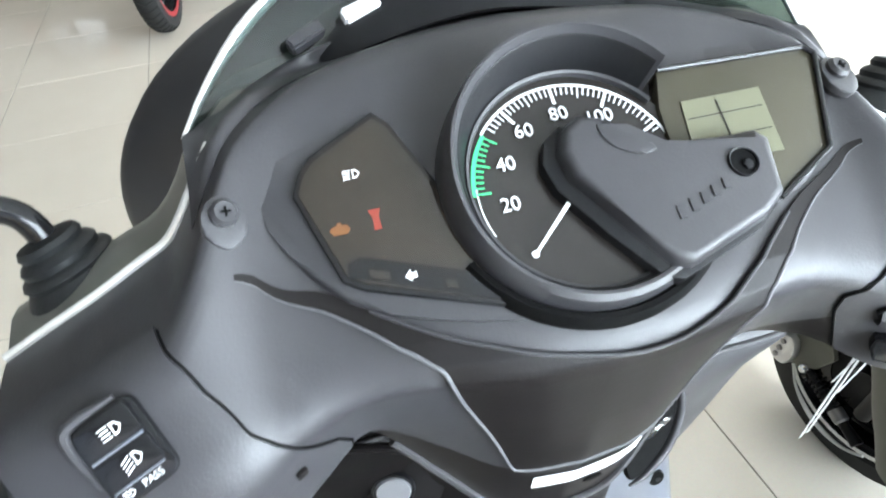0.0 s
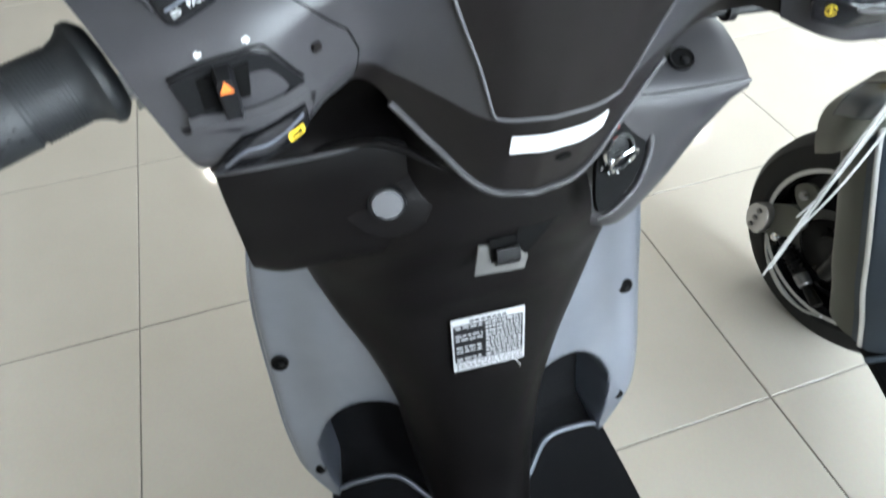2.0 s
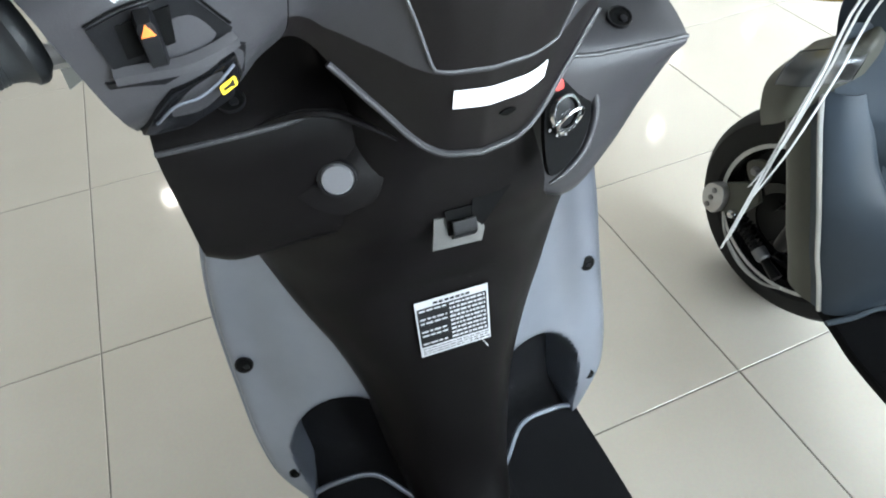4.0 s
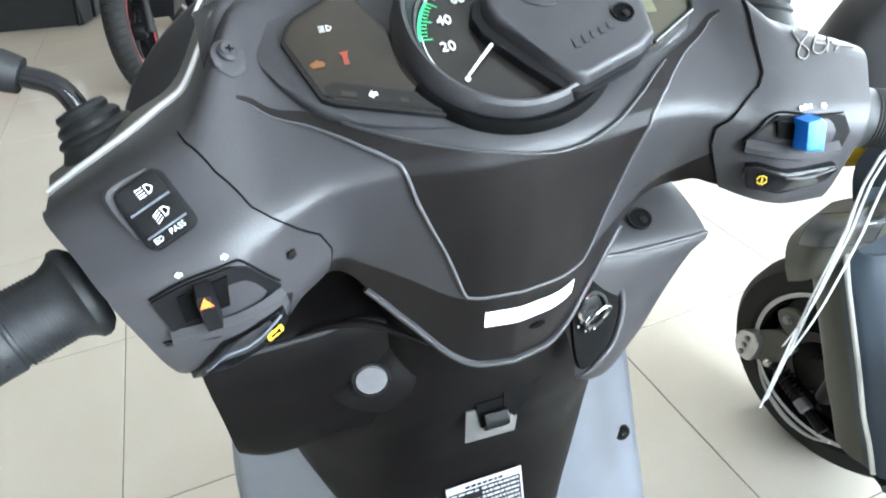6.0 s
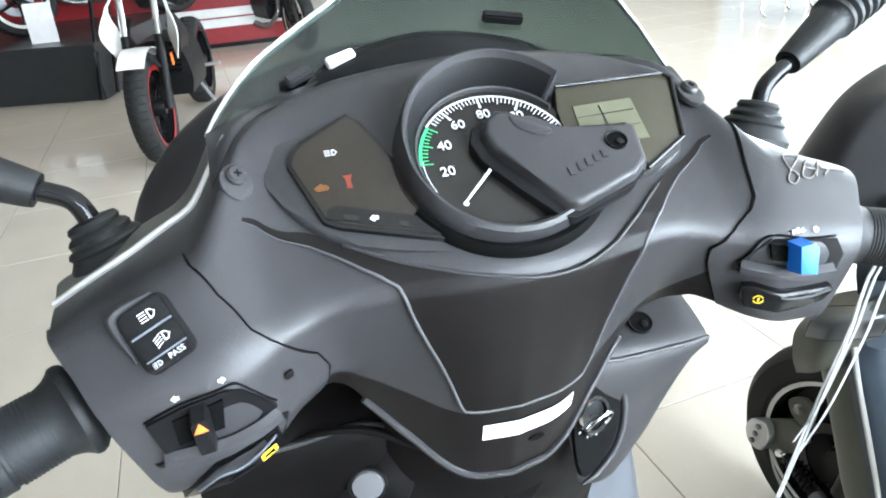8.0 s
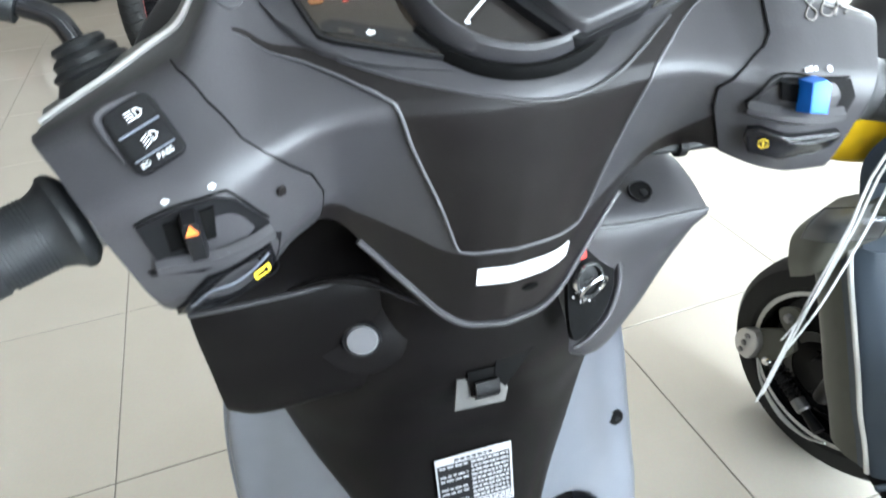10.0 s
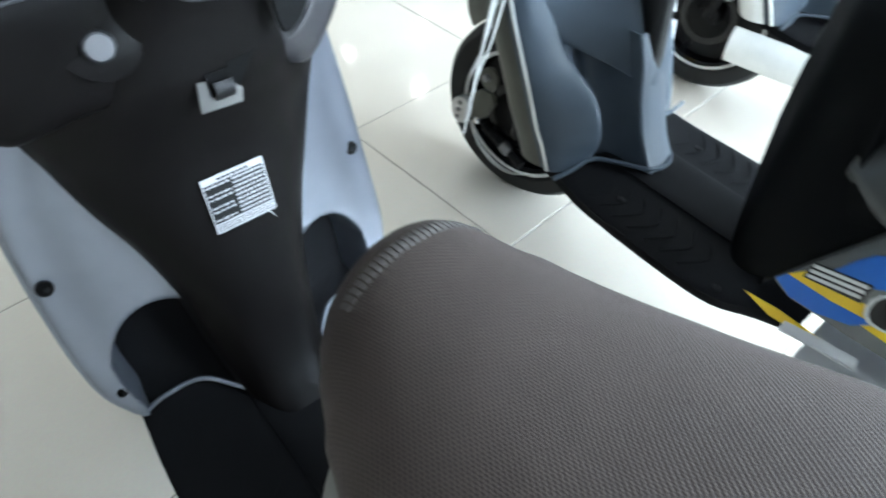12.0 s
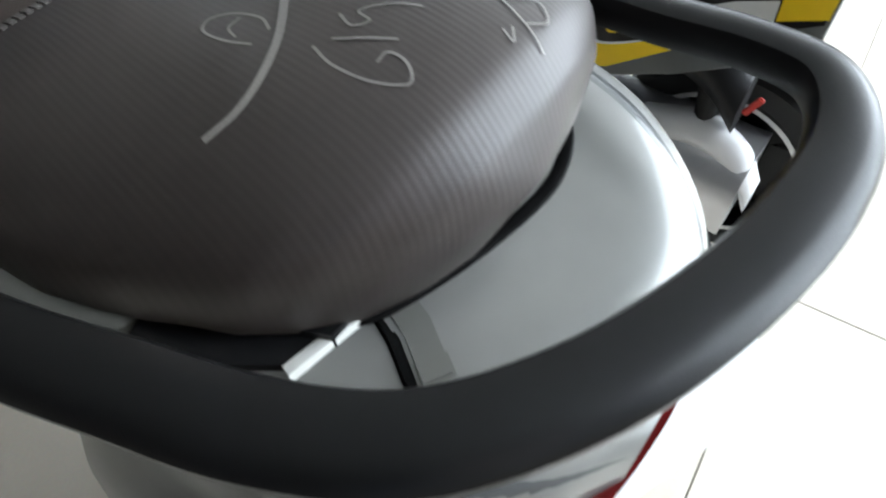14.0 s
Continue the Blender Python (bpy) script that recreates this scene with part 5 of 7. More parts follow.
    bm = [box(-0.0006, 0.0006, 0.0150, 0.0168, 0.004, 0.0044, m=lm @ Matrix.Translation((-0.004, 0, 0)) @ Matrix.Rotation(radians(a), 4, "Z")) for a in (120, 150, 180, 210, 240)]
    part("position_marks", merged(*bm), M_WHITE, w, smooth=False)
    part("red_tag", prism(rounded(0.008, 0.007, 0.002), 0.003, lm @ Matrix.Translation((-0.008, 0.021, 0.006)), 0.0008), M_RED, w, "small red tab")
    part("shoulder_crease", tube([(-0.118, -0.130, 0.911), (-0.100, -0.136, 0.917), (-0.084, -0.141, 0.919), (-0.069, -0.1435, 0.914), (-0.055, -0.148, 0.906), (-0.040, -0.152, 0.895)], [0.001, 0.0022, 0.0026, 0.0026, 0.0022, 0.0012], 8, 30), style["inner"], c, "rounded crease of the front panel over the socket")
    # round socket cover on the other side
    bmx = axes((-0.078, -0.133, 0.862), (-0.15, -0.95, 0.25))
    p = part("socket_plate", prism(smooth_outline([(-0.050, 0.021), (-0.026, 0.022), (-0.006, 0.029), (0.014, 0.026), (0.029, 0.006), (0.027, -0.015), (0.008, -0.028), (-0.016, -0.022), (-0.034, -0.002)], 5), 0.003, bmx, 0.0022, base=-0.0045), style["inner"], c, "raised plate round the socket")
    part("socket_cover", lathe([(0.0, 0.0025), (0.0098, 0.0025), (0.0108, 0.0015), (0.011, 0.0)], bmx @ Matrix.Translation((0, 0, 0.001)), 28), M_SOCKET, p, "round pale grey socket cover")
    part("socket_ring", lathe([(0.0112, 0.0), (0.0114, 0.0024), (0.0128, 0.0022), (0.0132, -0.001)], bmx @ Matrix.Translation((0, 0, 0.0005)), 28), M_BLACK, p)
    return c


def pods(parent, style):
    """Storage pockets left and right, under the handlebar."""
    for sx in (-1, 1):
        secs = []
        cut = {} if style.get("plain") else {0.135: 0.806, 0.160: 0.846, 0.177: 0.880} if sx > 0 else {0.050: 0.80, 0.075: 0.800, 0.105: 0.803, 0.135: 0.795, 0.160: 0.790, 0.177: 0.800}
        for x, zt, yt, yc, zc, yf, zb in ((0.050, 0.935, -0.050, -0.122, 0.890, -0.112, 0.800), (0.075, 0.938, -0.045, -0.130, 0.911, -0.118, 0.790), (0.105, 0.940, -0.042, -0.132, 0.910, -0.120, 0.780),
                                          (0.135, 0.938, -0.042, -0.132, 0.909, -0.114, 0.768), (0.160, 0.934, -0.050, -0.131, 0.908, -0.108, 0.778), (0.177, 0.922, -0.068, -0.128, 0.906, -0.108, 0.850 if sx > 0 else 0.785)):
            zb = cut.get(x, zb)
            secs.append([(sx * x, yt + 0.03, zt - 0.03), (sx * x, yt, zt), (sx * x, (yt + yc) / 2, (zt + zc) / 2 + 0.006), (sx * x, yc, zc), (sx * x, (yc + yf) / 2 - 0.004, (zc + zb) / 2), (sx * x, yf, zb), (sx * x, yf + 0.05, zb - 0.01)])
        p = part("storage_pocket", loft(secs, 34, 26, thick=0.003, out=(0, -0.8, 0.6)), style["inner"] if sx < 0 else style.get("pocket", style["cover"]), parent, "dark storage pocket beside the steering column")
        part("pocket_crease", tube([s[3] for s in secs], 0.0018, 8, 24), style["cover"], p)
        end = [Vector(q) for q in spline(secs[-1], 20)]
        c = Vector((sx * 0.176, -0.085, 0.86))
        part("pocket_side", grid([end, [c.lerp(q, 0.55) + Vector((sx * 0.004, 0, 0)) for q in end], [c + Vector((sx * 0.005, 0, 0)) for q in end]], thick=0.001), style["inner"] if sx < 0 else style.get("pocket", style["cover"]), p)
        hole_screw(p, axes((sx * 0.128, -0.116, 0.9240), (0, -0.45, 0.9)), 0.0085)
        screw(p, axes((sx * 0.165, -0.1145, 0.838) if sx < 0 else (0.108, -0.124, 0.815), (0.2 * sx, -0.96, 0.1)), 0.004, M_BLACK)


def floorboard(parent, style):
    rows = []
    ramp = ((0.012, 0.172, 0.338), (-0.030, 0.178, 0.336)) if style.get("plain") else ((0.000, 0.168, 0.470), (-0.004, 0.170, 0.435), (-0.011, 0.172, 0.395), (-0.021, 0.175, 0.362), (-0.040, 0.179, 0.341))
    for y, w, z in ramp + ((-0.10, 0.186, 0.325), (-0.16, 0.192, 0.318), (-0.28, 0.196, 0.315), (-0.40, 0.190, 0.315), (-0.47, 0.160, 0.320), (-0.53, 0.150, 0.335)):
        w -= 0.006 if style.get("plain") else 0
        y += 0.03 if style.get("plain") and y > -0.2 and y < 0 else 0
        yi = y - (0.024 if z > 0.338 and not style.get("plain") else 0)
        lo = 0.045 if not style.get("plain") else 0.022
        rows.append([(-w, y, z - lo), (-w, y, z - 0.008), (-w + 0.01, y, z), (-0.07, yi, z + 0.004), (-0.05, yi, z + 0.010), (0.05, yi, z + 0.010), (0.07, yi, z + 0.004), (w - 0.01, y, z), (w, y, z - 0.008), (w, y, z - lo)])
    f = part("floorboard", loft(rows, 40, 30, thick=0.003), style["floor"], parent, "dark ribbed footboard")
    for sx in (-1, 1):
        for i in range(7):
            y = -0.14 - 0.036 * i
            part("footboard_rib", tube([(sx * 0.085, y + 0.018, 0.3205), (sx * 0.125, y, 0.3195), (sx * 0.172, y + 0.03, 0.3185)], 0.0014, 6, 10), style["floor"], f)
    for sx in (-1, 1):
        screw(f, axes((sx * 0.125, -0.165, 0.3195), (0, 0, 1)), 0.007, M_BLACK)
        screw(f, axes((sx * 0.165, -0.40, 0.316), (0, 0, 1)), 0.007, M_BLACK)
        e = 0.186 if style.get("plain") else 0.190
        if style.get("skirt"):
            part("side_skirt", loft([[(sx * (e - 0.002), y, 0.300), (sx * (e + 0.016), y, 0.275), (sx * (e + 0.022), y, 0.24), (sx * (e + 0.010), y, 0.205)] for y in (0.05, 0.0, -0.12, -0.30, -0.47)], 12, 16, thick=0.003), style["fairing"], f, "deep white side skirt")
        elif not style.get("plain"):
            part("side_skirt", loft([[(sx * e, y, 0.275), (sx * (e + 0.001), y, 0.24), (sx * (e - 0.03), y, 0.19)] for y in (-0.10, -0.2, -0.35, -0.47)], 8, 12, thick=0.003), M_BLACK, f)
    if style.get("plain"):
        part("footboard_lip", tube([(-0.205, -0.060, 0.340), (-0.160, -0.066, 0.342), (-0.108, -0.068, 0.344), (-0.075, -0.100, 0.342), (-0.036, -0.150, 0.338), (0, -0.164, 0.336), (0.036, -0.150, 0.338), (0.075, -0.100, 0.342), (0.108, -0.068, 0.344), (0.160, -0.066, 0.342), (0.205, -0.060, 0.340)], 0.0045, 8, 80), style["shield"], f)
        return f
    part("footboard_lip", tube([(-0.180, -0.082, 0.338), (-0.15, -0.085, 0.352), (-0.10, -0.092, 0.352), (-0.055, -0.135, 0.336), (0.0, -0.165, 0.332), (0.055, -0.135, 0.336), (0.10, -0.092, 0.352), (0.15, -0.085, 0.352), (0.180, -0.082, 0.338)], 0.0035, 8, 60), style["shield"], f)


SEAT = [(-0.392, 0.030, 0.812), (-0.399, 0.048, 0.830), (-0.412, 0.058, 0.841), (-0.43, 0.068, 0.845), (-0.47, 0.088, 0.845), (-0.57, 0.130, 0.850), (-0.68, 0.164, 0.872), (-0.75, 0.172, 0.890), (-0.82, 0.173, 0.900), (-0.90, 0.168, 0.913), (-0.94, 0.160, 0.914), (-0.964, 0.147, 0.909), (-0.982, 0.124, 0.894), (-0.991, 0.084, 0.876), (-0.995, 0.036, 0.866)]


SEAT_TABLE = np.array(spline([s[1:] + (0,) for s in SEAT], 221))


def seat_row(y):
    """Half width and top of the seat at y."""
    u = float(np.interp(-y, [-q[0] for q in SEAT], range(len(SEAT)))) / (len(SEAT) - 1) * 220
    return float(np.interp(u, range(221), SEAT_TABLE[:, 0])), float(np.interp(u, range(221), SEAT_TABLE[:, 1]))


def seat_left(y):
    """The seat sits slightly askew: its left edge against the right one."""
    return float(np.interp(-y, [0.40, 0.445, 0.486, 0.546, 0.61, 0.68, 0.74, 0.82, 0.86, 0.90, 0.94, 0.96, 1.00], [1.24, 1.24, 1.18, 1.13, 1.06, 1.03, 1.02, 0.955, 0.885, 0.825, 0.788, 0.755, 0.69]))


def seat_z(x, y):
    w, top = seat_row(y)
    w *= seat_left(y) if x < 0 else 1
    return top - crown(min(1, abs(x) / max(w, 1e-3)), x, y)


def crown(r, x, y):
    """How far the seat falls away at r of its half width; its left side is flatter and squarer."""
    e = 2.3 if x > 0 else float(np.interp(-y, [0.40, 0.55, 0.66, 0.76, 0.86], [2.3, 2.6, 3.3, 3.2, 2.3]))
    return 0.080 * (1 - max(0, 1 - r ** e) ** 0.5)


def seat(parent, style):
    def rows(y0, y1, n, shrink=1.0, low=0.0):
        out = []
        for i in range(n):
            y = y0 + (y1 - y0) * (i / (n - 1) if y1 > -0.9 else 1 - (1 - i / (n - 1)) ** 1.9)
            w, top = seat_row(y)
            row = []
            for j in range(37):
                a = math.pi * j / 36
                c = math.cos(a)
                x = -w * math.copysign(abs(c) ** 0.62, c)
                r = min(1, abs(x) / w)
                row.append((x, y, top - crown(r, x, y)))
            row = [(-w * 0.93, y, min(top - 0.085, 0.822))] + row + [(w * 0.93, y, min(top - 0.085, 0.822))]
            tuck = 0.036 * min(1, max(0, (-0.88 - y) / 0.11))
            row = [(p[0], p[1] + tuck * max(0, (top - p[2]) / 0.085) ** 1.1, p[2]) for p in row]
            out.append([(p[0] * (1 if p[0] > 0 or style.get("plain") else seat_left(y)), p[1], p[2]) for p in row])
        return out

    k = part("seat", grid(rows(-0.392, -0.692, 44), False, True), style["seat"], parent, style.get("seat_label", "dark grey woven vinyl front seat"))
    part("pillion_seat", grid(rows(-0.692, -0.995, 56), False, True), style["seat_rear"], k, "dark grey ribbed vinyl pillion seat")
    if style.get("plain"):
        return k

    def seam(ys_of_x, x0, x1, n, wide):
        ribs = []
        for i in range(n):
            x = x0 + (x1 - x0) * (i + 0.5) / n
            y = ys_of_x(x)
            rows2 = []
            h = (x1 - x0) / n * 0.36
            for dx in (-h, h):
                rows2.append([(x + dx, y + wide * q, seat_z(x + dx, y + wide * q) + (0.0013 if abs(q) < 0.4 else 0.0003)) for q in (-0.5, -0.35, 0, 0.35, 0.5)])
            ribs.append(grid(rows2, thick=0.0006))
        return merged(*ribs)

    part("seam", seam(lambda x: -0.695 - 0.06 * x + 0.6 * x * x, -0.166, 0.156, 60, 0.0125), M_THREAD, k, "row of pale stitches across the seat")
    part("seam", seam(lambda x: -0.422 - 1.6 * x * x, -0.060, 0.050, 26, 0.011), M_THREAD, k, "row of pale stitches over the seat nose")
    lines = [(0.0075, [(0.100, -0.780), (0.084, -0.788), (0.055, -0.799), (0.022, -0.824), (-0.004, -0.851), (-0.027, -0.871), (-0.049, -0.883), (-0.068, -0.887), (-0.085, -0.883)]),
             (0.0026, [(-0.034, -0.861), (-0.037, -0.845), (-0.036, -0.827), (-0.027, -0.821), (-0.018, -0.830), (-0.016, -0.847), (-0.022, -0.860)]),
             (0.0022, [(-0.033, -0.848), (-0.029, -0.838), (-0.020, -0.836)]),
             (0.0026, [(-0.024, -0.891), (-0.030, -0.909), (-0.029, -0.929), (-0.021, -0.943), (-0.012, -0.935), (-0.011, -0.924), (-0.019, -0.924)]),
             (0.0026, [(-0.016, -0.895), (-0.002, -0.922)]),
             (0.0026, [(0.001, -0.884), (-0.004, -0.896), (0.003, -0.901), (0.007, -0.891), (0.019, -0.900), (0.024, -0.915)]),
             (0.0026, [(0.045, -0.877), (0.040, -0.887)]), (0.0026, [(0.019, -0.876), (0.032, -0.880), (0.047, -0.892), (0.049, -0.912)]),
             (0.0022, [(0.055, -0.934), (0.040, -0.971)]), (0.0022, [(0.055, -0.939), (0.066, -0.951), (0.057, -0.962), (0.046, -0.957)]), (0.0022, [(0.034, -0.952), (0.031, -0.960), (0.039, -0.954)])]
    for w, p in lines:
        stroke(p, w * 0.60, seat_z, 0.0004, M_CHALK, k, "chalk_stroke")
    return k


def body(parent, style):
    secs, wide = [], style.get("wide", 0.0)
    for y, w, zt, zb, ws in ((-0.43, 0.050, 0.790, 0.40, 0.060), (-0.50, 0.070, 0.795, 0.40, 0.078), (-0.60, 0.095, 0.795, 0.42, 0.105), (-0.72, 0.130, 0.802, 0.46, 0.145), (-0.80, 0.158, 0.812, 0.50, 0.176), (-0.87, 0.165, 0.815, 0.54, 0.180), (-0.94, 0.160, 0.812, 0.60, 0.174), (-1.00, 0.144, 0.802, 0.66, 0.156), (-1.055, 0.105, 0.785, 0.69, 0.114), (-1.09, 0.045, 0.760, 0.70, 0.050)):
        zm = (zt + zb) / 2
        lo = max(ws, min(style.get("widest", 0.190), ws + wide)) if wide else ws
        secs.append([(-lo * 0.90, y, zb), (-lo, y, zm - 0.02), (-(ws * 0.7 + lo * 0.26), y, zt - 0.08), (-w, y, zt - 0.005), (-w * 0.6, y, zt + 0.008), (w * 0.6, y, zt + 0.008), (w, y, zt - 0.005), (ws * 0.7 + lo * 0.26, y, zt - 0.08), (lo, y, zm - 0.02), (lo * 0.90, y, zb)])
    b = part("body_panel", loft(secs, 54, 60, thick=0.003), style["body"], parent, style.get("body_label", "dark charcoal side panels"))
    if not style.get("plain"):
        tops = [[(x * 1.01, y, z + 0.003) for x, y, z in q[3:7]] for q in secs[3:]]
        tops = [[(q[0][0] * 1.03, q[0][1], q[0][2] - 0.016)] + q + [(q[-1][0] * 1.03, q[-1][1], q[-1][2] - 0.016)] for q in tops]
        part("tail_panel", loft(tops, 30, 40, thick=0.002, out=(0, 0, 1)), M_SILVER, b, "silver painted tail panel")
    part("seat_base", grid([[(s * seat_row(y)[0] * (0.80 if y > -0.75 else 0.92) * (0.94 if s > 0 else 0.94 * seat_left(y)), y, min(0.832, seat_row(y)[1] - 0.03)) for s in (-1, -0.3, 0.3, 1)] + [(s * seat_row(y)[0] * (0.80 if y > -0.75 else 0.92) * (0.94 if s > 0 else 0.94 * seat_left(y)), y, 0.79) for s in (1, 0.3, -0.3, -1)] for y in np.linspace(-0.42, -0.955, 24)], True, True), M_BLACK, b)
    part("footwell_panel", loft([[(-0.06 + 0.03 * k, -0.44, z), (-0.04, -0.425 + 0.02 * k, z), (0, -0.42 + 0.02 * k, z), (0.04, -0.425 + 0.02 * k, z), (0.06 - 0.03 * k, -0.44, z)] for z, k in ((0.805, 0), (0.70, 0.2), (0.55, 0.1), (0.42, -0.6), (0.32, -1.4))], 24, 20, thick=0.003), style.get("footwell", M_BLACK), b, "dark panel under the seat nose")
    if style.get("plain"):
        for sx in (-1, 1):
            part("seat_skirt", loft([[(sx * (abs(p[0]) + 0.006), p[1], p[2]) for p in ((np.array(q[1]) * 0.12 + np.array(q[2]) * 0.88), (np.array(q[2]) + np.array(q[3])) / 2, np.array(q[3]))] for q in secs[1:8]], 12, 24, thick=0.003, out=(sx, 0, 0)), M_SEATBLACK, b, "black trim under the seat")
        part("front_cover", loft([[(-w * 0.9, y, zb), (-w - 0.004, y, (zb * 2 + zt) / 3), (-w * k, y, (zb + 2 * zt) / 3), (-w * 0.9, y, zt), (w * 0.9, y, zt), (w * k, y, (zb + 2 * zt) / 3), (w + 0.004, y, (zb * 2 + zt) / 3), (w * 0.9, y, zb)] for y, w, zb, zt, k in
             ((-0.322, 0.030, 0.56, 0.79, 1.0), (-0.345, 0.064, 0.42, 0.80, 1.1), (-0.372, 0.108, 0.345, 0.80, 1.03), (-0.41, 0.138, 0.345, 0.80, 0.97), (-0.45, 0.150, 0.37, 0.80, 0.97), (-0.485, 0.158, 0.41, 0.64, 1.0), (-0.515, 0.164, 0.46, 0.62, 1.0), (-0.548, 0.166, 0.545, 0.592, 1.0))], 36, 24, thick=0.003), M_SEATBLACK, b, "black cover under the seat nose")
    part("tail_lamp", loft([[(x, -1.095 + 1.2 * x * x, z) for x in (-0.07, -0.035, 0, 0.035, 0.07)] for z in (0.70, 0.725, 0.745)], 20, 8, thick=0.01), M_TAIL, b, "dark red tail lamp")
    if not style.get("plain"):
        def deck(x, y):
            return 0.8245 - 0.16 * max(0, -0.93 - y) - 1.6 * max(0, abs(x) - 0.09) ** 1.6

        def deck_plate(name, pts, lift, mat, label=""):
            bm = bmesh.new()
            top = [bm.verts.new((x, y, deck(x, y) + lift)) for x, y in pts]
            low = [bm.verts.new((x, y, deck(x, y) - 0.02)) for x, y in pts]
            k = len(pts)
            f = bm.faces.new(top)
            bm.faces.new(low[::-1])
            for i in range(k):
                bm.faces.new((low[i], low[(i + 1) % k], top[(i + 1) % k], top[i]))
            bmesh.ops.recalc_face_normals(bm, faces=bm.faces)
            bmesh.ops.bevel(bm, geom=list(f.edges), offset=0.0015, segments=2, affect="EDGES")
            return part(name, bm, mat, b, label)

        part("hinge_cover", prism([(-0.080, -0.925), (-0.085, -0.951), (-0.123, -0.944), (-0.148, -0.910), (-0.160, -0.876), (-0.136, -0.868), (-0.11, -0.89)], 0.024, Matrix.Translation((0, 0, 0.802)), 0.002), M_BLACK, b, "black plate beside the seat base")
        # white strip: the highlight on the silver panel's edge is put into its colour
        part("lit_panel_edge", prism([(-0.084, -0.9515), (-0.0855, -0.9575), (-0.125, -0.9505), (-0.1235, -0.9445)], 0.025, Matrix.Translation((0, 0, 0.802)), 0.001), M_WHITEPAINT, b, "edge of the silver tail panel, painted white as if lit")
        deck_plate("panel_gap", [(-0.070, -0.948), (-0.0765, -0.950), (-0.085, -0.972), (-0.099, -0.996), (-0.093, -0.998), (-0.079, -0.975)], 0.0030, M_DEEP)
        deck_plate("tail_inset", [(-0.069, -0.950), (-0.078, -0.975), (-0.092, -0.998), (-0.076, -1.006), (-0.060, -0.98), (-0.052, -0.955)], 0.0022, M_GREYPAINT, "grey strip beside the panel gap")
        # black tube laid on the deck as the shade under the seat edge
        part("seat_gap_shade", tube([(x, y, deck(x, y) + 0.0030) for x, y in ((-0.088, -0.952), (-0.071, -0.962), (-0.024, -0.975), (0.037, -0.983), (0.075, -0.974), (0.110, -0.948))], 0.0042, 8, 30, 0.6), M_DEEP, b, "black tube for the shade in the gap under the seat edge")
        part("panel_seam", tube([(x, y, deck(x, y) + 0.0012) for x, y in ((0.100, -0.945), (0.112, -0.962), (0.128, -0.972), (0.140, -0.976))], 0.0012, 6, 16), M_DEEP, b)
        part("side_deck", prism(smooth_outline([(-0.140, -0.70), (-0.166, -0.745), (-0.150, -0.82), (-0.138, -0.862), (-0.157, -0.868), (-0.182, -0.83), (-0.200, -0.78), (-0.204, -0.71), (-0.18, -0.68)], 5), 0.018, Matrix.Translation((0, 0, 0.808)), 0.004), M_GREYPAINT, b, "silver grey shoulder beside the seat")
        for sx in (1,):
            part("rail_foot", box(-0.012, 0.012, -0.045, 0.045, -0.02, 0.02, 0.006, Matrix.Translation((sx * 0.166, -0.850, 0.822)) @ Matrix.Rotation(radians(-sx * 6), 4, "Z")), M_BLACK, b)
    return b


def grab_rail(parent, style):
    path = [(0.168, -0.82, 0.838), (0.158, -0.87, 0.856), (0.150, -0.925, 0.867), (0.149, -0.985, 0.870), (0.155, -1.035, 0.870), (0.147, -1.076, 0.870), (0.108, -1.098, 0.868), (0.05, -1.098, 0.866), (-0.012, -1.085, 0.866), (-0.072, -1.062, 0.868), (-0.124, -1.026, 0.870), (-0.154, -0.978, 0.870), (-0.173, -0.922, 0.867), (-0.189, -0.868, 0.860), (-0.202, -0.805, 0.846), (-0.210, -0.75, 0.830)]
    pts = spline(path, 110)
    rows = []
    for i, p in enumerate(pts):
        d = Vector(pts[min(i + 1, 109)] - pts[max(i - 1, 0)])
        d.z = 0
        d.normalize()
        s = Vector((d.y, -d.x, 0))
        w = 0.0192 * min(1, 0.6 + min(i, 109 - i) / 22) * (0.74 + 0.26 * min(1, max(0, i - 30) / 20))
        sec = [(-1, 0.35), (-0.85, 0.80), (-0.45, 1.0), (0.35, 0.95), (0.78, 0.70), (1.0, 0.20), (0.98, -0.40), (0.75, -0.9), (0.0, -1.0), (-0.75, -0.9), (-0.98, -0.35)]
        rows.append([Vector(p) - s * w * u + Vector((0, 0, 0.012 * v - 0.004)) for u, v in sec])
    r = part("grab_rail", grid(rows, True, True), M_RAIL, parent, "satin black looped grab rail behind the seat")
    for sx in (-1, 1):
        part("rail_bracket", tube([(0.172, -0.83, 0.846), (0.155, -0.86, 0.82), (0.12, -0.90, 0.80)] if sx > 0 else [(-0.202, -0.815, 0.840), (-0.188, -0.82, 0.805), (-0.15, -0.84, 0.790)], 0.010, 10, 10), M_BLACK, r)


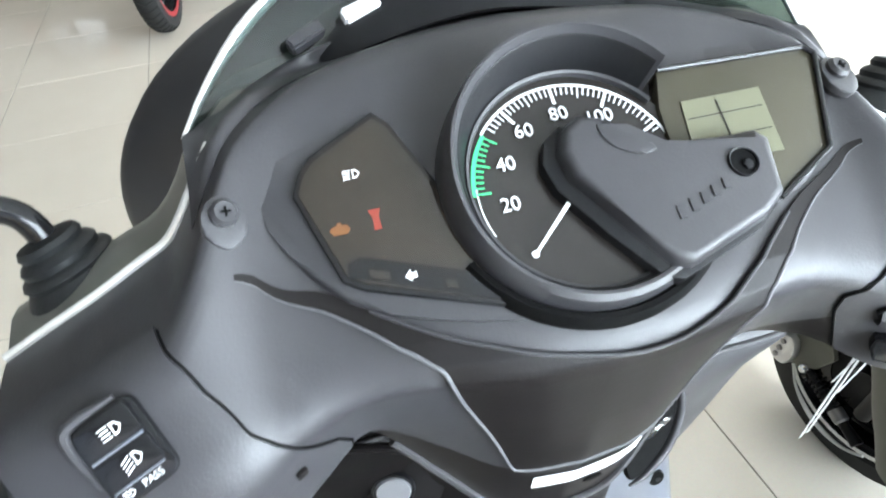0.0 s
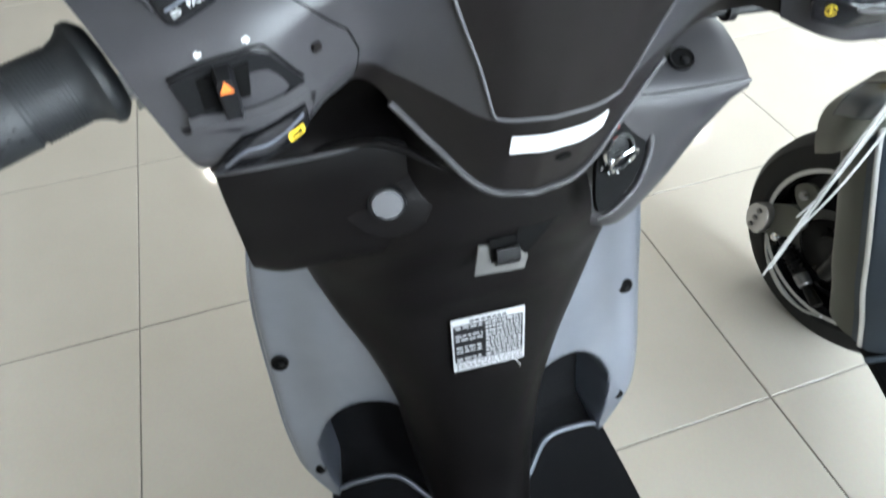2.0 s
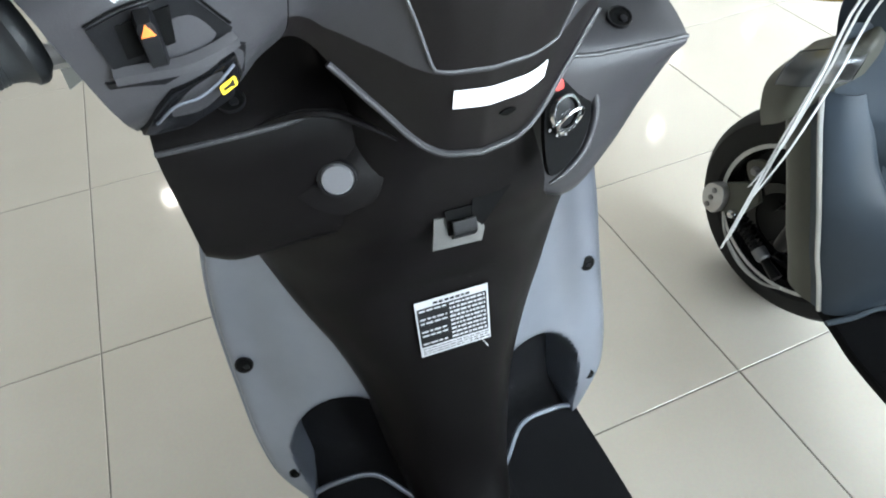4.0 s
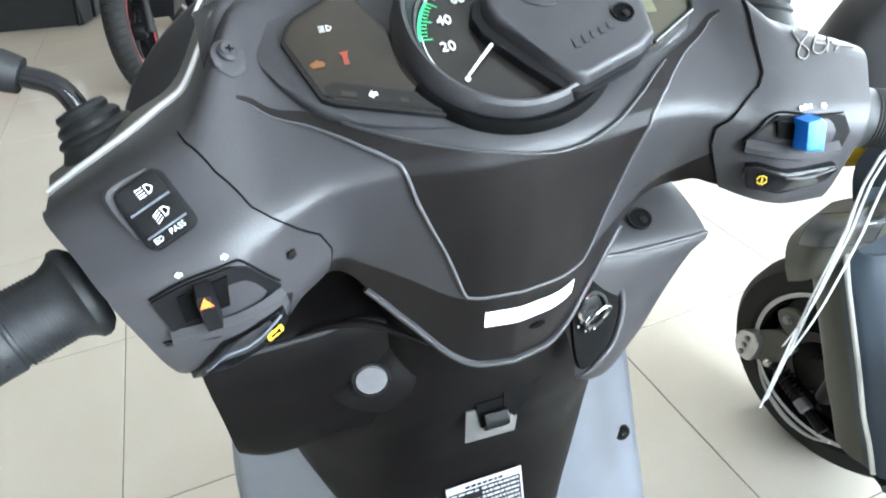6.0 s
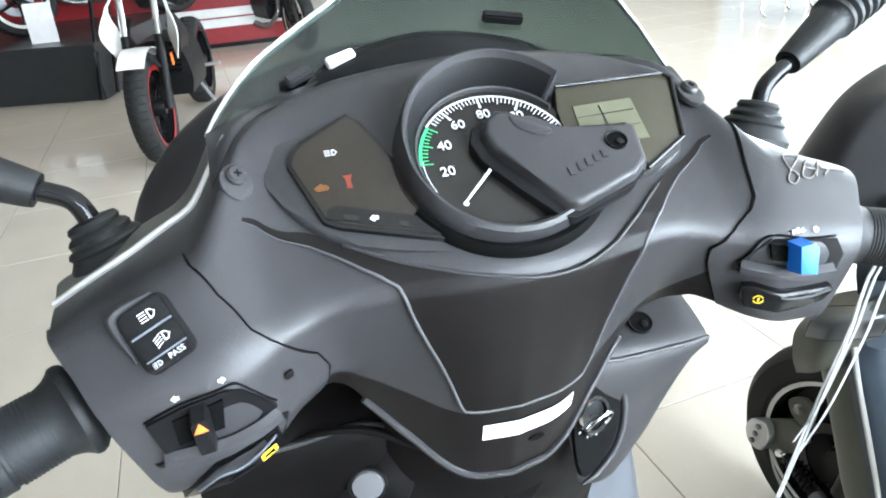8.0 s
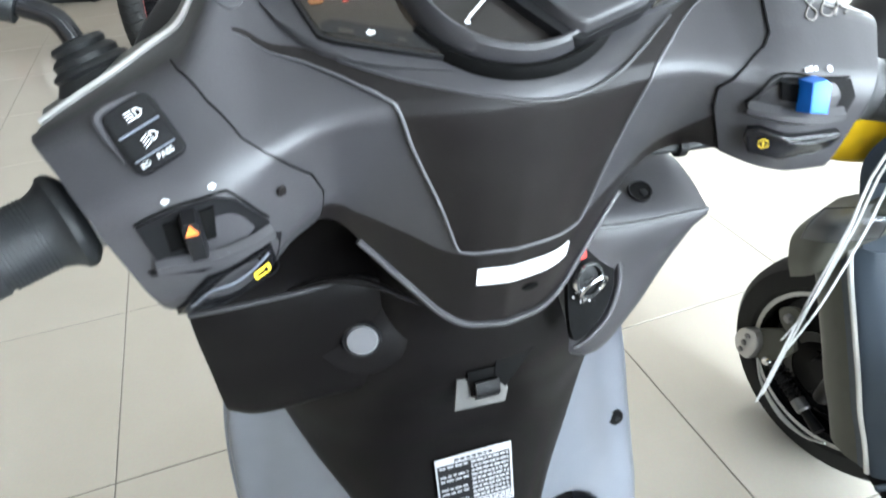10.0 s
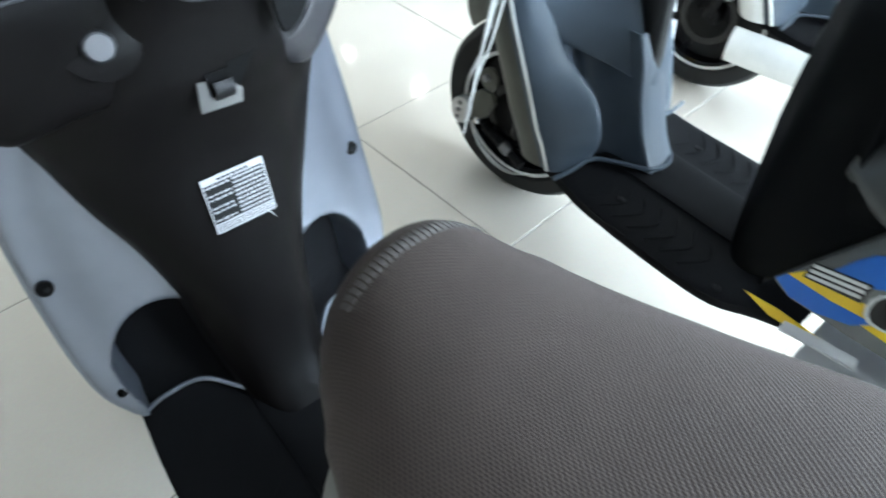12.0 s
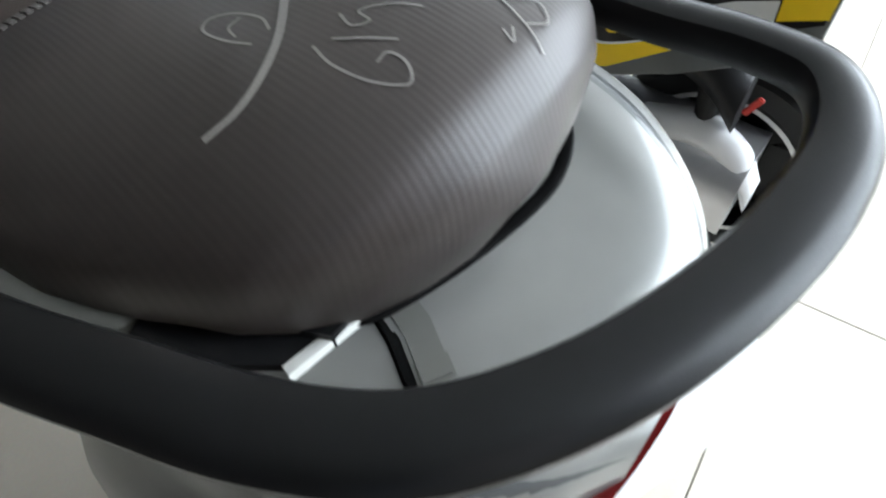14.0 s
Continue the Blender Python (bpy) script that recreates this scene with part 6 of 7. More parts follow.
def wheel(parent, y, r, width, name, turn=0.0, disc=True, x=0.0):
    rot = Matrix.Translation((x, y, r)) @ Matrix.Rotation(radians(turn), 4, "Z")
    ax = rot @ Matrix.Rotation(radians(90), 4, "Y")
    rim = r * 0.70
    prof = [(rim, -width * 0.42), (rim + 0.012, -width * 0.5), (r - 0.02, -width * 0.46), (r - 0.004, -width * 0.26), (r, 0), (r - 0.004, width * 0.26), (r - 0.02, width * 0.46), (rim + 0.012, width * 0.5), (rim, width * 0.42)]
    w = part(name, lathe(prof, ax, 56), M_TYRE, parent, "black tyre on a black alloy wheel")
    part("rim", lathe([(rim - 0.006, -width * 0.40), (rim + 0.006, -width * 0.44), (rim - 0.012, -width * 0.30), (rim - 0.016, 0), (rim - 0.012, width * 0.30), (rim + 0.006, width * 0.44), (rim - 0.006, width * 0.40), (rim - 0.024, 0)], ax, 48), M_GLOSS, w)
    part("rim_stripe", merged(*[lathe([(rim - 0.006, s * width * 0.455), (rim + 0.003, s * width * 0.46)], ax, 48) for s in (-1, 1)]), M_DECALW, w, "pale pinstripe round the rim")
    part("hub", lathe([(0, -0.05), (0.03, -0.05), (0.034, -0.03), (0.034, 0.03), (0.03, 0.05), (0, 0.05)], ax, 24), M_BLACK, w)
    part("dish", lathe([(0.03, 0.0), (rim - 0.014, 0.0), (rim - 0.014, 0.004), (0.03, 0.004), (0.03, 0.0)], ax, 40), M_BLACK, w)
    for k in range(5):
        a = math.radians(72 * k + 12)
        e = [ax @ Vector((q * math.cos(a + t), q * math.sin(a + t), z)) for q, t, z in ((0.028, -0.1, 0.012), (rim * 0.55, 0.05, 0.012), (rim - 0.01, 0.16, 0.006))]
        part("spoke", tube(e, [0.014, 0.011, 0.013], 8, 8, 1.0), M_GLOSS, w)
    if disc:
        part("brake_disc", lathe([(0.066, -0.052), (0.086, -0.052), (0.086, -0.048), (0.066, -0.048), (0.066, -0.052)], ax, 36), M_GLOSS, w, "dark brake disc")
        part("caliper", box(-0.012, 0.012, -0.03, 0.03, -0.022, 0.022, 0.005, rot @ Matrix.Translation((-0.056, -0.02, 0.085))), M_ALU, w)
    return w


def running_gear(parent, style):
    turn = style.get("turn", 0)
    wheel(parent, style.get("wheel_y", 0.165), style.get("wheel_r", 0.235), 0.095, "front_wheel", turn, True, style.get("wheel_x", 0))
    for sx in (-1, 1):
        part("fork_leg", tube([(sx * 0.06, 0.165, 0.235), (sx * 0.062, 0.13, 0.42), (sx * 0.05, 0.08, 0.60)], [0.014, 0.018, 0.022], 12, 10), M_BLACK, parent)
    part("front_mudguard", grid([[(x, 0.165 + (0.262 - 1.3 * x * x) * math.cos(a), 0.235 + (0.262 - 1.3 * x * x) * math.sin(a)) for x in np.linspace(-0.062, 0.062, 9)] for a in np.linspace(radians(60), radians(120), 24)], thick=0.003), style["fairing"], parent, "front mudguard")
    wheel(parent, -0.93, 0.215, 0.10, "rear_wheel", 0, False)
    part("engine_case", loft([[(x, y, 0.16 + dz) for x, dz in ((-0.14, 0.0), (-0.15, 0.08), (-0.12, 0.15), (-0.03, 0.16), (-0.03, 0.02))] for y in (-0.55, -0.65, -0.8, -0.95, -1.0)], 16, 16, True, True), M_ALU, parent, "cast aluminium engine case")
    part("kick_start", tube([(-0.155, -0.70, 0.24), (-0.17, -0.80, 0.26), (-0.175, -0.93, 0.28)], 0.008, 8, 10), M_STEEL, parent)
    part("frame_tube", tube([(0, -0.03, 0.85), (0, -0.06, 0.5), (0, -0.12, 0.27), (0, -0.40, 0.25), (0, -0.60, 0.45), (0, -0.95, 0.68)], 0.03, 12, 40), M_BLACK, parent)
    for sx in (-1, 1):
        part("stand_leg", tube([(sx * 0.07, -0.60, 0.24), (sx * 0.12, -0.64, 0.10), (sx * 0.15, -0.66, 0.008)], 0.010, 8, 8), M_BLACK, parent)
        part("shock_absorber", tube([(-0.10 if sx < 0 else -0.085, -0.90, 0.35), (-0.09, -0.86, 0.62)], 0.018, 10), M_BLACK, parent)
    part("rear_mudguard", grid([[(x, -0.93 + 0.235 * math.cos(a), 0.215 + 0.235 * math.sin(a)) for x in np.linspace(-0.06, 0.06, 7)] for a in np.linspace(radians(40), radians(125), 20)], thick=0.003), M_BLACK, parent)
    part("swing_arm", loft([[(x, y, z + dz) for x, dz in ((-0.115, -0.03), (-0.13, 0.0), (-0.115, 0.035), (-0.09, 0.03), (-0.09, -0.03))] for y, z in ((-0.80, 0.30), (-0.90, 0.33), (-0.98, 0.30), (-1.02, 0.24))], 14, 14, True, True), M_CASTWHITE, parent, "bright cast swing arm cover")
    part("belt_cover", loft([[(x, y, z + dz) for x, dz in ((-0.13, -0.05), (-0.16, 0.0), (-0.14, 0.05), (-0.10, 0.05), (-0.10, -0.05))] for y, z in ((-0.72, 0.50), (-0.82, 0.50), (-0.90, 0.47), (-0.95, 0.42))], 14, 14, True, True), M_BLACK, parent, "black belt and air filter cover")
    if "lower" in style:
        # leading-link front suspension on the left of the wheel
        x0 = -0.020
        side = Matrix(((0, 0, -1, x0), (-1, 0, 0, 0), (0, 1, 0, 0), (0, 0, 0, 1)))
        carrier = part("caliper_carrier", prism([(-y, z) for y, z in ((0.366, 0.222), (0.318, 0.262), (0.285, 0.266), (0.272, 0.245), (0.300, 0.190), (0.345, 0.150), (0.372, 0.160), (0.382, 0.190))], 0.010, side, 0.003), M_OLIVE, parent, "olive cast caliper carrier")
        cal = part("brake_caliper", prism(smooth_outline([(-0.398, 0.200), (-0.362, 0.222), (-0.345, 0.196), (-0.356, 0.150), (-0.388, 0.142), (-0.404, 0.165)], 4), 0.022, side @ Matrix.Translation((0, 0, 0.004)), 0.004), M_ALU, carrier, "bright cast brake caliper")
        for k in (-1, 0, 1):
            part("caliper_bolt", prism(circle(0.006, 8), 0.006, side @ Matrix.Translation((-0.376 + 0.004 * k, 0.180 + 0.022 * k, 0.025)), 0.001), M_STEEL, cal)
        part("link_bolt", lathe([(0, 0.016), (0.006, 0.016), (0.009, 0.012), (0.010, 0.0)], side @ Matrix.Translation((-0.318, 0.176, 0.008)), 14), M_CHROME, carrier)
        part("pivot_plate", prism(smooth_outline([(-0.335, 0.300), (-0.300, 0.328), (-0.275, 0.310), (-0.285, 0.270), (-0.318, 0.272)], 4), 0.008, side, 0.002), M_OLIVE, parent, "olive pivot plate on the fork")
        part("pivot_nut", lathe([(0, 0.012), (0.007, 0.012), (0.009, 0.009), (0.010, 0.0)], side @ Matrix.Translation((-0.306, 0.300, 0.006)), 12), M_STEEL, parent)
        a, b = Vector((x0 - 0.006, 0.318, 0.174)), Vector((x0 - 0.006, 0.165, 0.128))
        sd = (b - a).normalized()
        fr = axes(a, sd)
        strut = part("front_shock", tube([a, a + sd * 0.03, a + sd * 0.10, b], [0.007, 0.007, 0.008, 0.012], 12, 12), M_BLACK, parent, "black front shock absorber")
        part("coil_spring", tube([fr @ Vector((0.0115 * math.cos(q), 0.0115 * math.sin(q), 0.020 + 0.0100 * q / 6.283)) for q in np.linspace(0, 6.283 * 7, 120)], 0.0024, 6), M_BLACK, strut, "black coil spring")
        part("spring_cup", lathe([(0.006, 0.090), (0.0145, 0.090), (0.0145, 0.112), (0.011, 0.116)], fr, 16), M_STEEL, strut)
        part("brake_hose", tube([(x0 - 0.012, 0.345, 0.158), (x0 - 0.016, 0.320, 0.125), (x0 - 0.014, 0.285, 0.098), (x0 - 0.010, 0.240, 0.082), (x0 - 0.004, 0.19, 0.085), (x0, 0.15, 0.110)], [0.0028, 0.0028, 0.0045, 0.0050, 0.003, 0.003], 8, 24), M_STRAP, parent, "white wrapped brake hose")
    if style.get("plate"):
        m = axes((0.016, -1.090, 0.700), (0.0, -0.30, 0.95), (0.37, 0.90, 0.28))
        p = part("number_plate", prism(rounded(0.20, 0.060, 0.006), 0.0012, m, 0.0004), M_STRIP, parent, "white plate with dark bars")
        for k in range(4):
            part("plate_bar", box(-0.062 + 0.014 * k, -0.055 + 0.014 * k, 0.004, 0.018, 0.0013, 0.0016, m=m), M_STEEL, p, smooth=False)
        part("plate_bracket", tube([(0.01, -1.03, 0.69), (0.012, -1.055, 0.680), (0.012, -1.075, 0.685)], 0.012, 8, 8, 0.5), M_BLACK, p)
    part("reflector", box(-0.004, 0.004, -0.012, 0.012, -0.022, 0.022, 0.003, Matrix.Translation((-0.140, -0.965, 0.440)) @ Matrix.Rotation(radians(25), 4, "X") @ Matrix.Diagonal((0.8, 0.45, 0.9, 1))), M_RED, parent, "small red reflector")


OWN = dict(plate=True, cover=M_COVER, inner=M_INNER, shield=M_SHIELD, edge=M_SHIELD, fairing=M_BLACK, fairing_label="black outer fairing", cowl=M_COVER, cowl_label="matte charcoal rounded nose cowl",
           floor=M_FLOORMAT, seat=M_SEAT, seat_rear=M_SEATREAR, body=M_BODYGREY, body_label="graphite grey side panels", wide=0.045, widest=0.222)
NEAR = dict(plain=True, cover=M_BODYGREY, inner=M_BLUEGREY, shield=M_BLUEGREY, edge=M_TRIM, fairing=M_OLIVE, fairing_label="olive grey outer fairing", cowl=M_COVER, lower=M_YELLOW, lower_label="yellow painted front apron",
            floor=M_FLOORMAT, seat=M_SEATBLACK, seat_rear=M_SEATBLACK, seat_label="plain black vinyl seat", body=M_BODYGREY, body_label="graphite side panels", footwell=M_SEATBLACK, turn=10, wheel_x=0.043, wheel_y=0.225, wheel_r=0.228, wide=0.06)
FAR = dict(plain=True, skirt=True, cover=M_BODYGREY, inner=M_BLUEGREY, shield=M_BLUEGREY, edge=M_WHITEPAINT, fairing=M_WHITEPAINT, fairing_label="white outer fairing", cowl=M_WHITEPAINT,
           floor=M_FLOORMAT, seat=M_SEATBLACK, seat_rear=M_SEATBLACK, seat_label="plain black vinyl seat", body=M_WHITEPAINT, body_label="white side panels", footwell=M_SEATBLACK)


def scooter(label, style, at):
    s = thing("scooter", label, "scooter", "scooters in a row")
    cowl(s, style)
    leg_shield(s, style)
    inner_column(s, style)
    pods(s, style)
    floorboard(s, style)
    body(s, style)
    seat(s, style)
    grab_rail(s, style)
    running_gear(s, style)
    handlebar(s, style)
    s.location = at
    return s


own = scooter("matte charcoal scooter with chalk marks on its seat", OWN, (0, 0, 0))
near = scooter("graphite scooter with yellow and blue decals", NEAR, (0.800, -0.034, 0))
far = scooter("white scooter with a grey leg shield", FAR, (1.67, 0.04, 0))
far.rotation_euler.z = radians(10)


def decals(parent):
    """Raised flank panel on the left side with flat coloured shapes on it."""
    side = Matrix(((0, 0, -1, -0.1800), (-1, 0, 0, 0), (0, 1, 0, 0), (0, 0, 0, 1)))
    panel = part("flank_panel", prism([(-y, z) for y, z in ((-0.470, 0.428), (-0.507, 0.503), (-0.549, 0.584), (-0.580, 0.603), (-0.718, 0.666), (-0.800, 0.702), (-0.882, 0.735), (-0.960, 0.752), (-1.010, 0.750), (-1.010, 0.590), (-0.979, 0.557), (-0.847, 0.479), (-0.767, 0.440), (-0.700, 0.424), (-0.580, 0.416), (-0.500, 0.414))], 0.0130, side, 0.004), M_BODYGREY, parent, "raised graphite flank panel")
    upper = [[(-0.176 - q, y, zc - 0.006), (-0.183 - q, y, zc + 0.010), (-0.182 - q, y, zc * 0.5 + zs * 0.5), (-0.170 - q, y, zs), (-0.110, y, zs + 0.014)] for y, zc, zs, q in
             ((-0.467, 0.614, 0.640, -0.020), (-0.506, 0.600, 0.668, -0.006), (-0.549, 0.588, 0.688, 0.0), (-0.592, 0.606, 0.708, 0.0), (-0.70, 0.656, 0.745, 0.0), (-0.80, 0.702, 0.775, 0.0), (-0.90, 0.738, 0.788, 0.0), (-0.98, 0.748, 0.780, -0.01))]
    part("upper_flank", loft(upper, 14, 30, thick=0.003, out=(-1, 0, 0.3)), M_BODYGREY, parent, "graphite panel between seat and decals")

    def shape(name, pts, mat, lift=0.0, label="", soft=0):
        m = side.copy()
        m[0][3] = -0.1931 - lift
        pts = [(-y, z) for y, z in pts]
        return part(name, prism(smooth_outline(pts, soft) if soft else pts, 0.0006, m), mat, panel, label, smooth=False)

    shape("grey_band", [(-0.520, 0.478), (-0.570, 0.505), (-0.652, 0.565), (-0.723, 0.622), (-0.774, 0.660), (-0.820, 0.698), (-0.860, 0.715), (-0.808, 0.668), (-0.755, 0.621), (-0.740, 0.585), (-0.720, 0.548), (-0.690, 0.520), (-0.600, 0.482)], M_GREYPAINT, 0, "silver grey flank decal")
    shape("yellow_band", [(-0.482, 0.452), (-0.500, 0.474), (-0.560, 0.474), (-0.606, 0.490), (-0.690, 0.530), (-0.722, 0.552), (-0.742, 0.585), (-0.765, 0.586), (-0.842, 0.616), (-0.850, 0.570), (-0.845, 0.522), (-0.752, 0.452), (-0.721, 0.440), (-0.675, 0.444), (-0.600, 0.446), (-0.545, 0.450)], M_DECALY, 0.0004, "yellow flank decal")
    shape("blue_band", [(-0.522, 0.488), (-0.540, 0.530), (-0.555, 0.555), (-0.610, 0.590), (-0.680, 0.625), (-0.769, 0.669), (-0.822, 0.697), (-0.774, 0.657), (-0.723, 0.619), (-0.652, 0.563), (-0.567, 0.502)], M_DECALB, 0.0008, "blue flank decal")
    shape("blue_band", [(-0.472, 0.434), (-0.482, 0.452), (-0.545, 0.453), (-0.606, 0.462), (-0.582, 0.436), (-0.540, 0.420), (-0.500, 0.418)], M_DECALB, 0.0008, "blue flank decal")
    # logo: plain dark shapes with bright fills
    shape("logo_block", [(-0.500, 0.463), (-0.503, 0.495), (-0.575, 0.514), (-0.576, 0.478)], M_GAUGE, 0.0012, "dark logo shape")
    for z0 in (0.467, 0.477, 0.487):
        shape("logo_bar", [(-0.504, z0), (-0.504, z0 + 0.0055), (-0.571, z0 + 0.0225), (-0.572, z0 + 0.017)], M_DECALW, 0.0016, "bright logo shape")
    for outer, inner, fill in (([(-0.592, 0.506), (-0.655, 0.538), (-0.688, 0.538), (-0.694, 0.512), (-0.672, 0.482), (-0.600, 0.462)], [(-0.612, 0.499), (-0.652, 0.521), (-0.673, 0.524), (-0.677, 0.511), (-0.660, 0.492), (-0.618, 0.478)], M_GREYPAINT),
                               ([(-0.722, 0.530), (-0.740, 0.553), (-0.818, 0.594), (-0.828, 0.572), (-0.820, 0.540), (-0.792, 0.516), (-0.735, 0.491), (-0.717, 0.504)], [(-0.740, 0.525), (-0.757, 0.546), (-0.812, 0.576), (-0.806, 0.545), (-0.785, 0.530), (-0.746, 0.510)], M_DECALY)):
        cy, cz = sum(p[0] for p in outer) / len(outer), sum(p[1] for p in outer) / len(outer)
        shape("logo_rim", [(cy + (y - cy) * 1.09, cz + (z - cz) * 1.12) for y, z in outer], M_DECALW, 0.0010, "pale edge of a logo shape", 4)
        shape("logo_block", outer, M_GAUGE, 0.0014, "dark logo shape", 4)
        shape("logo_fill", inner, fill, 0.0018, "bright logo shape", 4)
    shape("logo_fill", [(-0.790, 0.552), (-0.816, 0.566), (-0.812, 0.550), (-0.792, 0.540)], M_GAUGE, 0.0022)
    shape("logo_rim", [(-0.835, 0.517), (-0.838, 0.610), (-0.890, 0.632), (-0.868, 0.612), (-0.860, 0.540), (-0.885, 0.545)], M_DECALW, 0.0010, "pale edge of a logo shape")
    shape("logo_block", [(-0.840, 0.522), (-0.843, 0.606), (-0.885, 0.624), (-0.950, 0.646), (-1.000, 0.664), (-1.004, 0.622), (-0.955, 0.594), (-0.870, 0.540)], M_GAUGE, 0.0014, "dark logo shape")
    shape("logo_bar", [(-0.856, 0.578), (-0.856, 0.592), (-0.900, 0.616), (-0.948, 0.634), (-0.950, 0.606)], M_DECALW, 0.0018, "bright logo shape")
    shape("logo_bar", [(-0.856, 0.553), (-0.858, 0.566), (-0.922, 0.586)], M_DECALW, 0.0018, "bright logo shape")
    shape("yellow_band", [(-0.952, 0.608), (-0.950, 0.644), (-1.006, 0.672), (-1.006, 0.630)], M_DECALY, 0.0022, "yellow flank decal")
    for i in range(7):
        y0, z0, h = -0.762 - 0.0275 * i, 0.598 + 0.0118 * i, 0.028 - 0.0012 * i
        shape("badge_block", [(y0, z0), (y0 - 0.021, z0 + 0.009), (y0 - 0.019, z0 + 0.009 + h), (y0 - 0.008, z0 + 0.004 + h)], M_CHROME, 0.0016, "silver badge block")
    part("lower_stripe", prism([(0.442, 0.366), (0.500, 0.374), (0.572, 0.372), (0.560, 0.358), (0.490, 0.352)], 0.0006, Matrix.Translation((-0.1815, 0, 0)) @ Matrix(((0, 0, -1, 0), (-1, 0, 0, 0), (0, 1, 0, 0), (0, 0, 0, 1)))), M_DECALY, parent, "yellow lower stripe", smooth=False)
    part("foot_rest", loft([[(-0.192, y, z), (-0.206, y, z - 0.009), (-0.196, y, z - 0.020)] for y, z in ((-0.515, 0.372), (-0.56, 0.382), (-0.62, 0.392))], 10, 10, thick=0.004), M_ALU, parent, "folded silver footrest")


decals(near)


def straps():
    s = thing("packing_straps", "loose white plastic packing straps hanging down", "packing strap", at=(0, 0, 0))
    for dx, dy, dz in ((0, 0, 0), (0.012, 0.008, -0.025), (0.026, -0.006, 0.09), (0.018, 0.004, 0.10)):
        rows = []
        for q in spline([(0.585 + dx, -0.030 + dy, 0.960), (0.534 + dx, 0.026 + dy, 0.82), (0.522 + dx * 0.7, 0.030 + dy, 0.70), (0.505 + dx * 0.4, 0.030 + dy, 0.60), (0.478 + dx * 0.3, 0.030 + dy, 0.442 + dz)], 16):
            rows.append([(q[0] - 0.0030, q[1], q[2]), (q[0] + 0.0030, q[1] + 0.001, q[2])])
        part("strap", grid(rows, thick=0.0008), M_STRAP, s)


straps()

# ---- the floor: separate tiles with grout between them ----
TURN4 = Matrix.Rotation(radians(4.0), 4, "Z")
CORNER = Vector((0.613, 0.629, 0))


def floor():
    f = tagged(part("floor", box(X0, X1, Y0, Y1, -0.10, -0.0015), M_GROUT, smooth=False), "polished cream floor tiles with thin grey joints", "floor", kind="structure")
    t, g, b = 0.6, 0.0013, 0.0012
    bm = prism([(g, g), (t - g, g), (t - g, t - g), (g, t - g)], 0.006, None, b, base=-0.006, seg=1)
    me = bpy.data.meshes.new("tile")
    bm.to_mesh(me)
    me.materials.append(M_TILE)
    cells = []
    for i in range(-26, 27):
        for j in range(-26, 27):
            p = CORNER + TURN4 @ Vector((i * t, j * t, 0))
            c = p + TURN4 @ Vector((t / 2, t / 2, 0))
            if X0 - 0.4 < c.x < X1 + 0.4 and Y0 - 0.4 < c.y < Y1 + 0.4:
                cells.append((((c.x - 0.5) ** 2 + (c.y - 1.5) ** 2), p))
    cells.sort(key=lambda q: q[0])
    for _, p in cells[:280]:
        ob = new("tile", me)
        ob.matrix_world = Matrix.Translation(p) @ TURN4
        ob.parent = f
    verts, faces = [], []
    base = [v.co.copy() for v in me.vertices]
    polys = [list(q.vertices) for q in me.polygons]
    for _, p in cells[280:]:
        k = len(verts)
        verts += [tuple(p + TURN4 @ v) for v in base]
        faces += [[k + q for q in pl] for pl in polys]
    rest = bpy.data.meshes.new("outer_tiles")
    rest.from_pydata(verts, [], faces)
    ob = link("outer_tiles", rest, M_TILE, f, smooth=False)
    ob["kind"] = "stuff"
    bm.free()


floor()


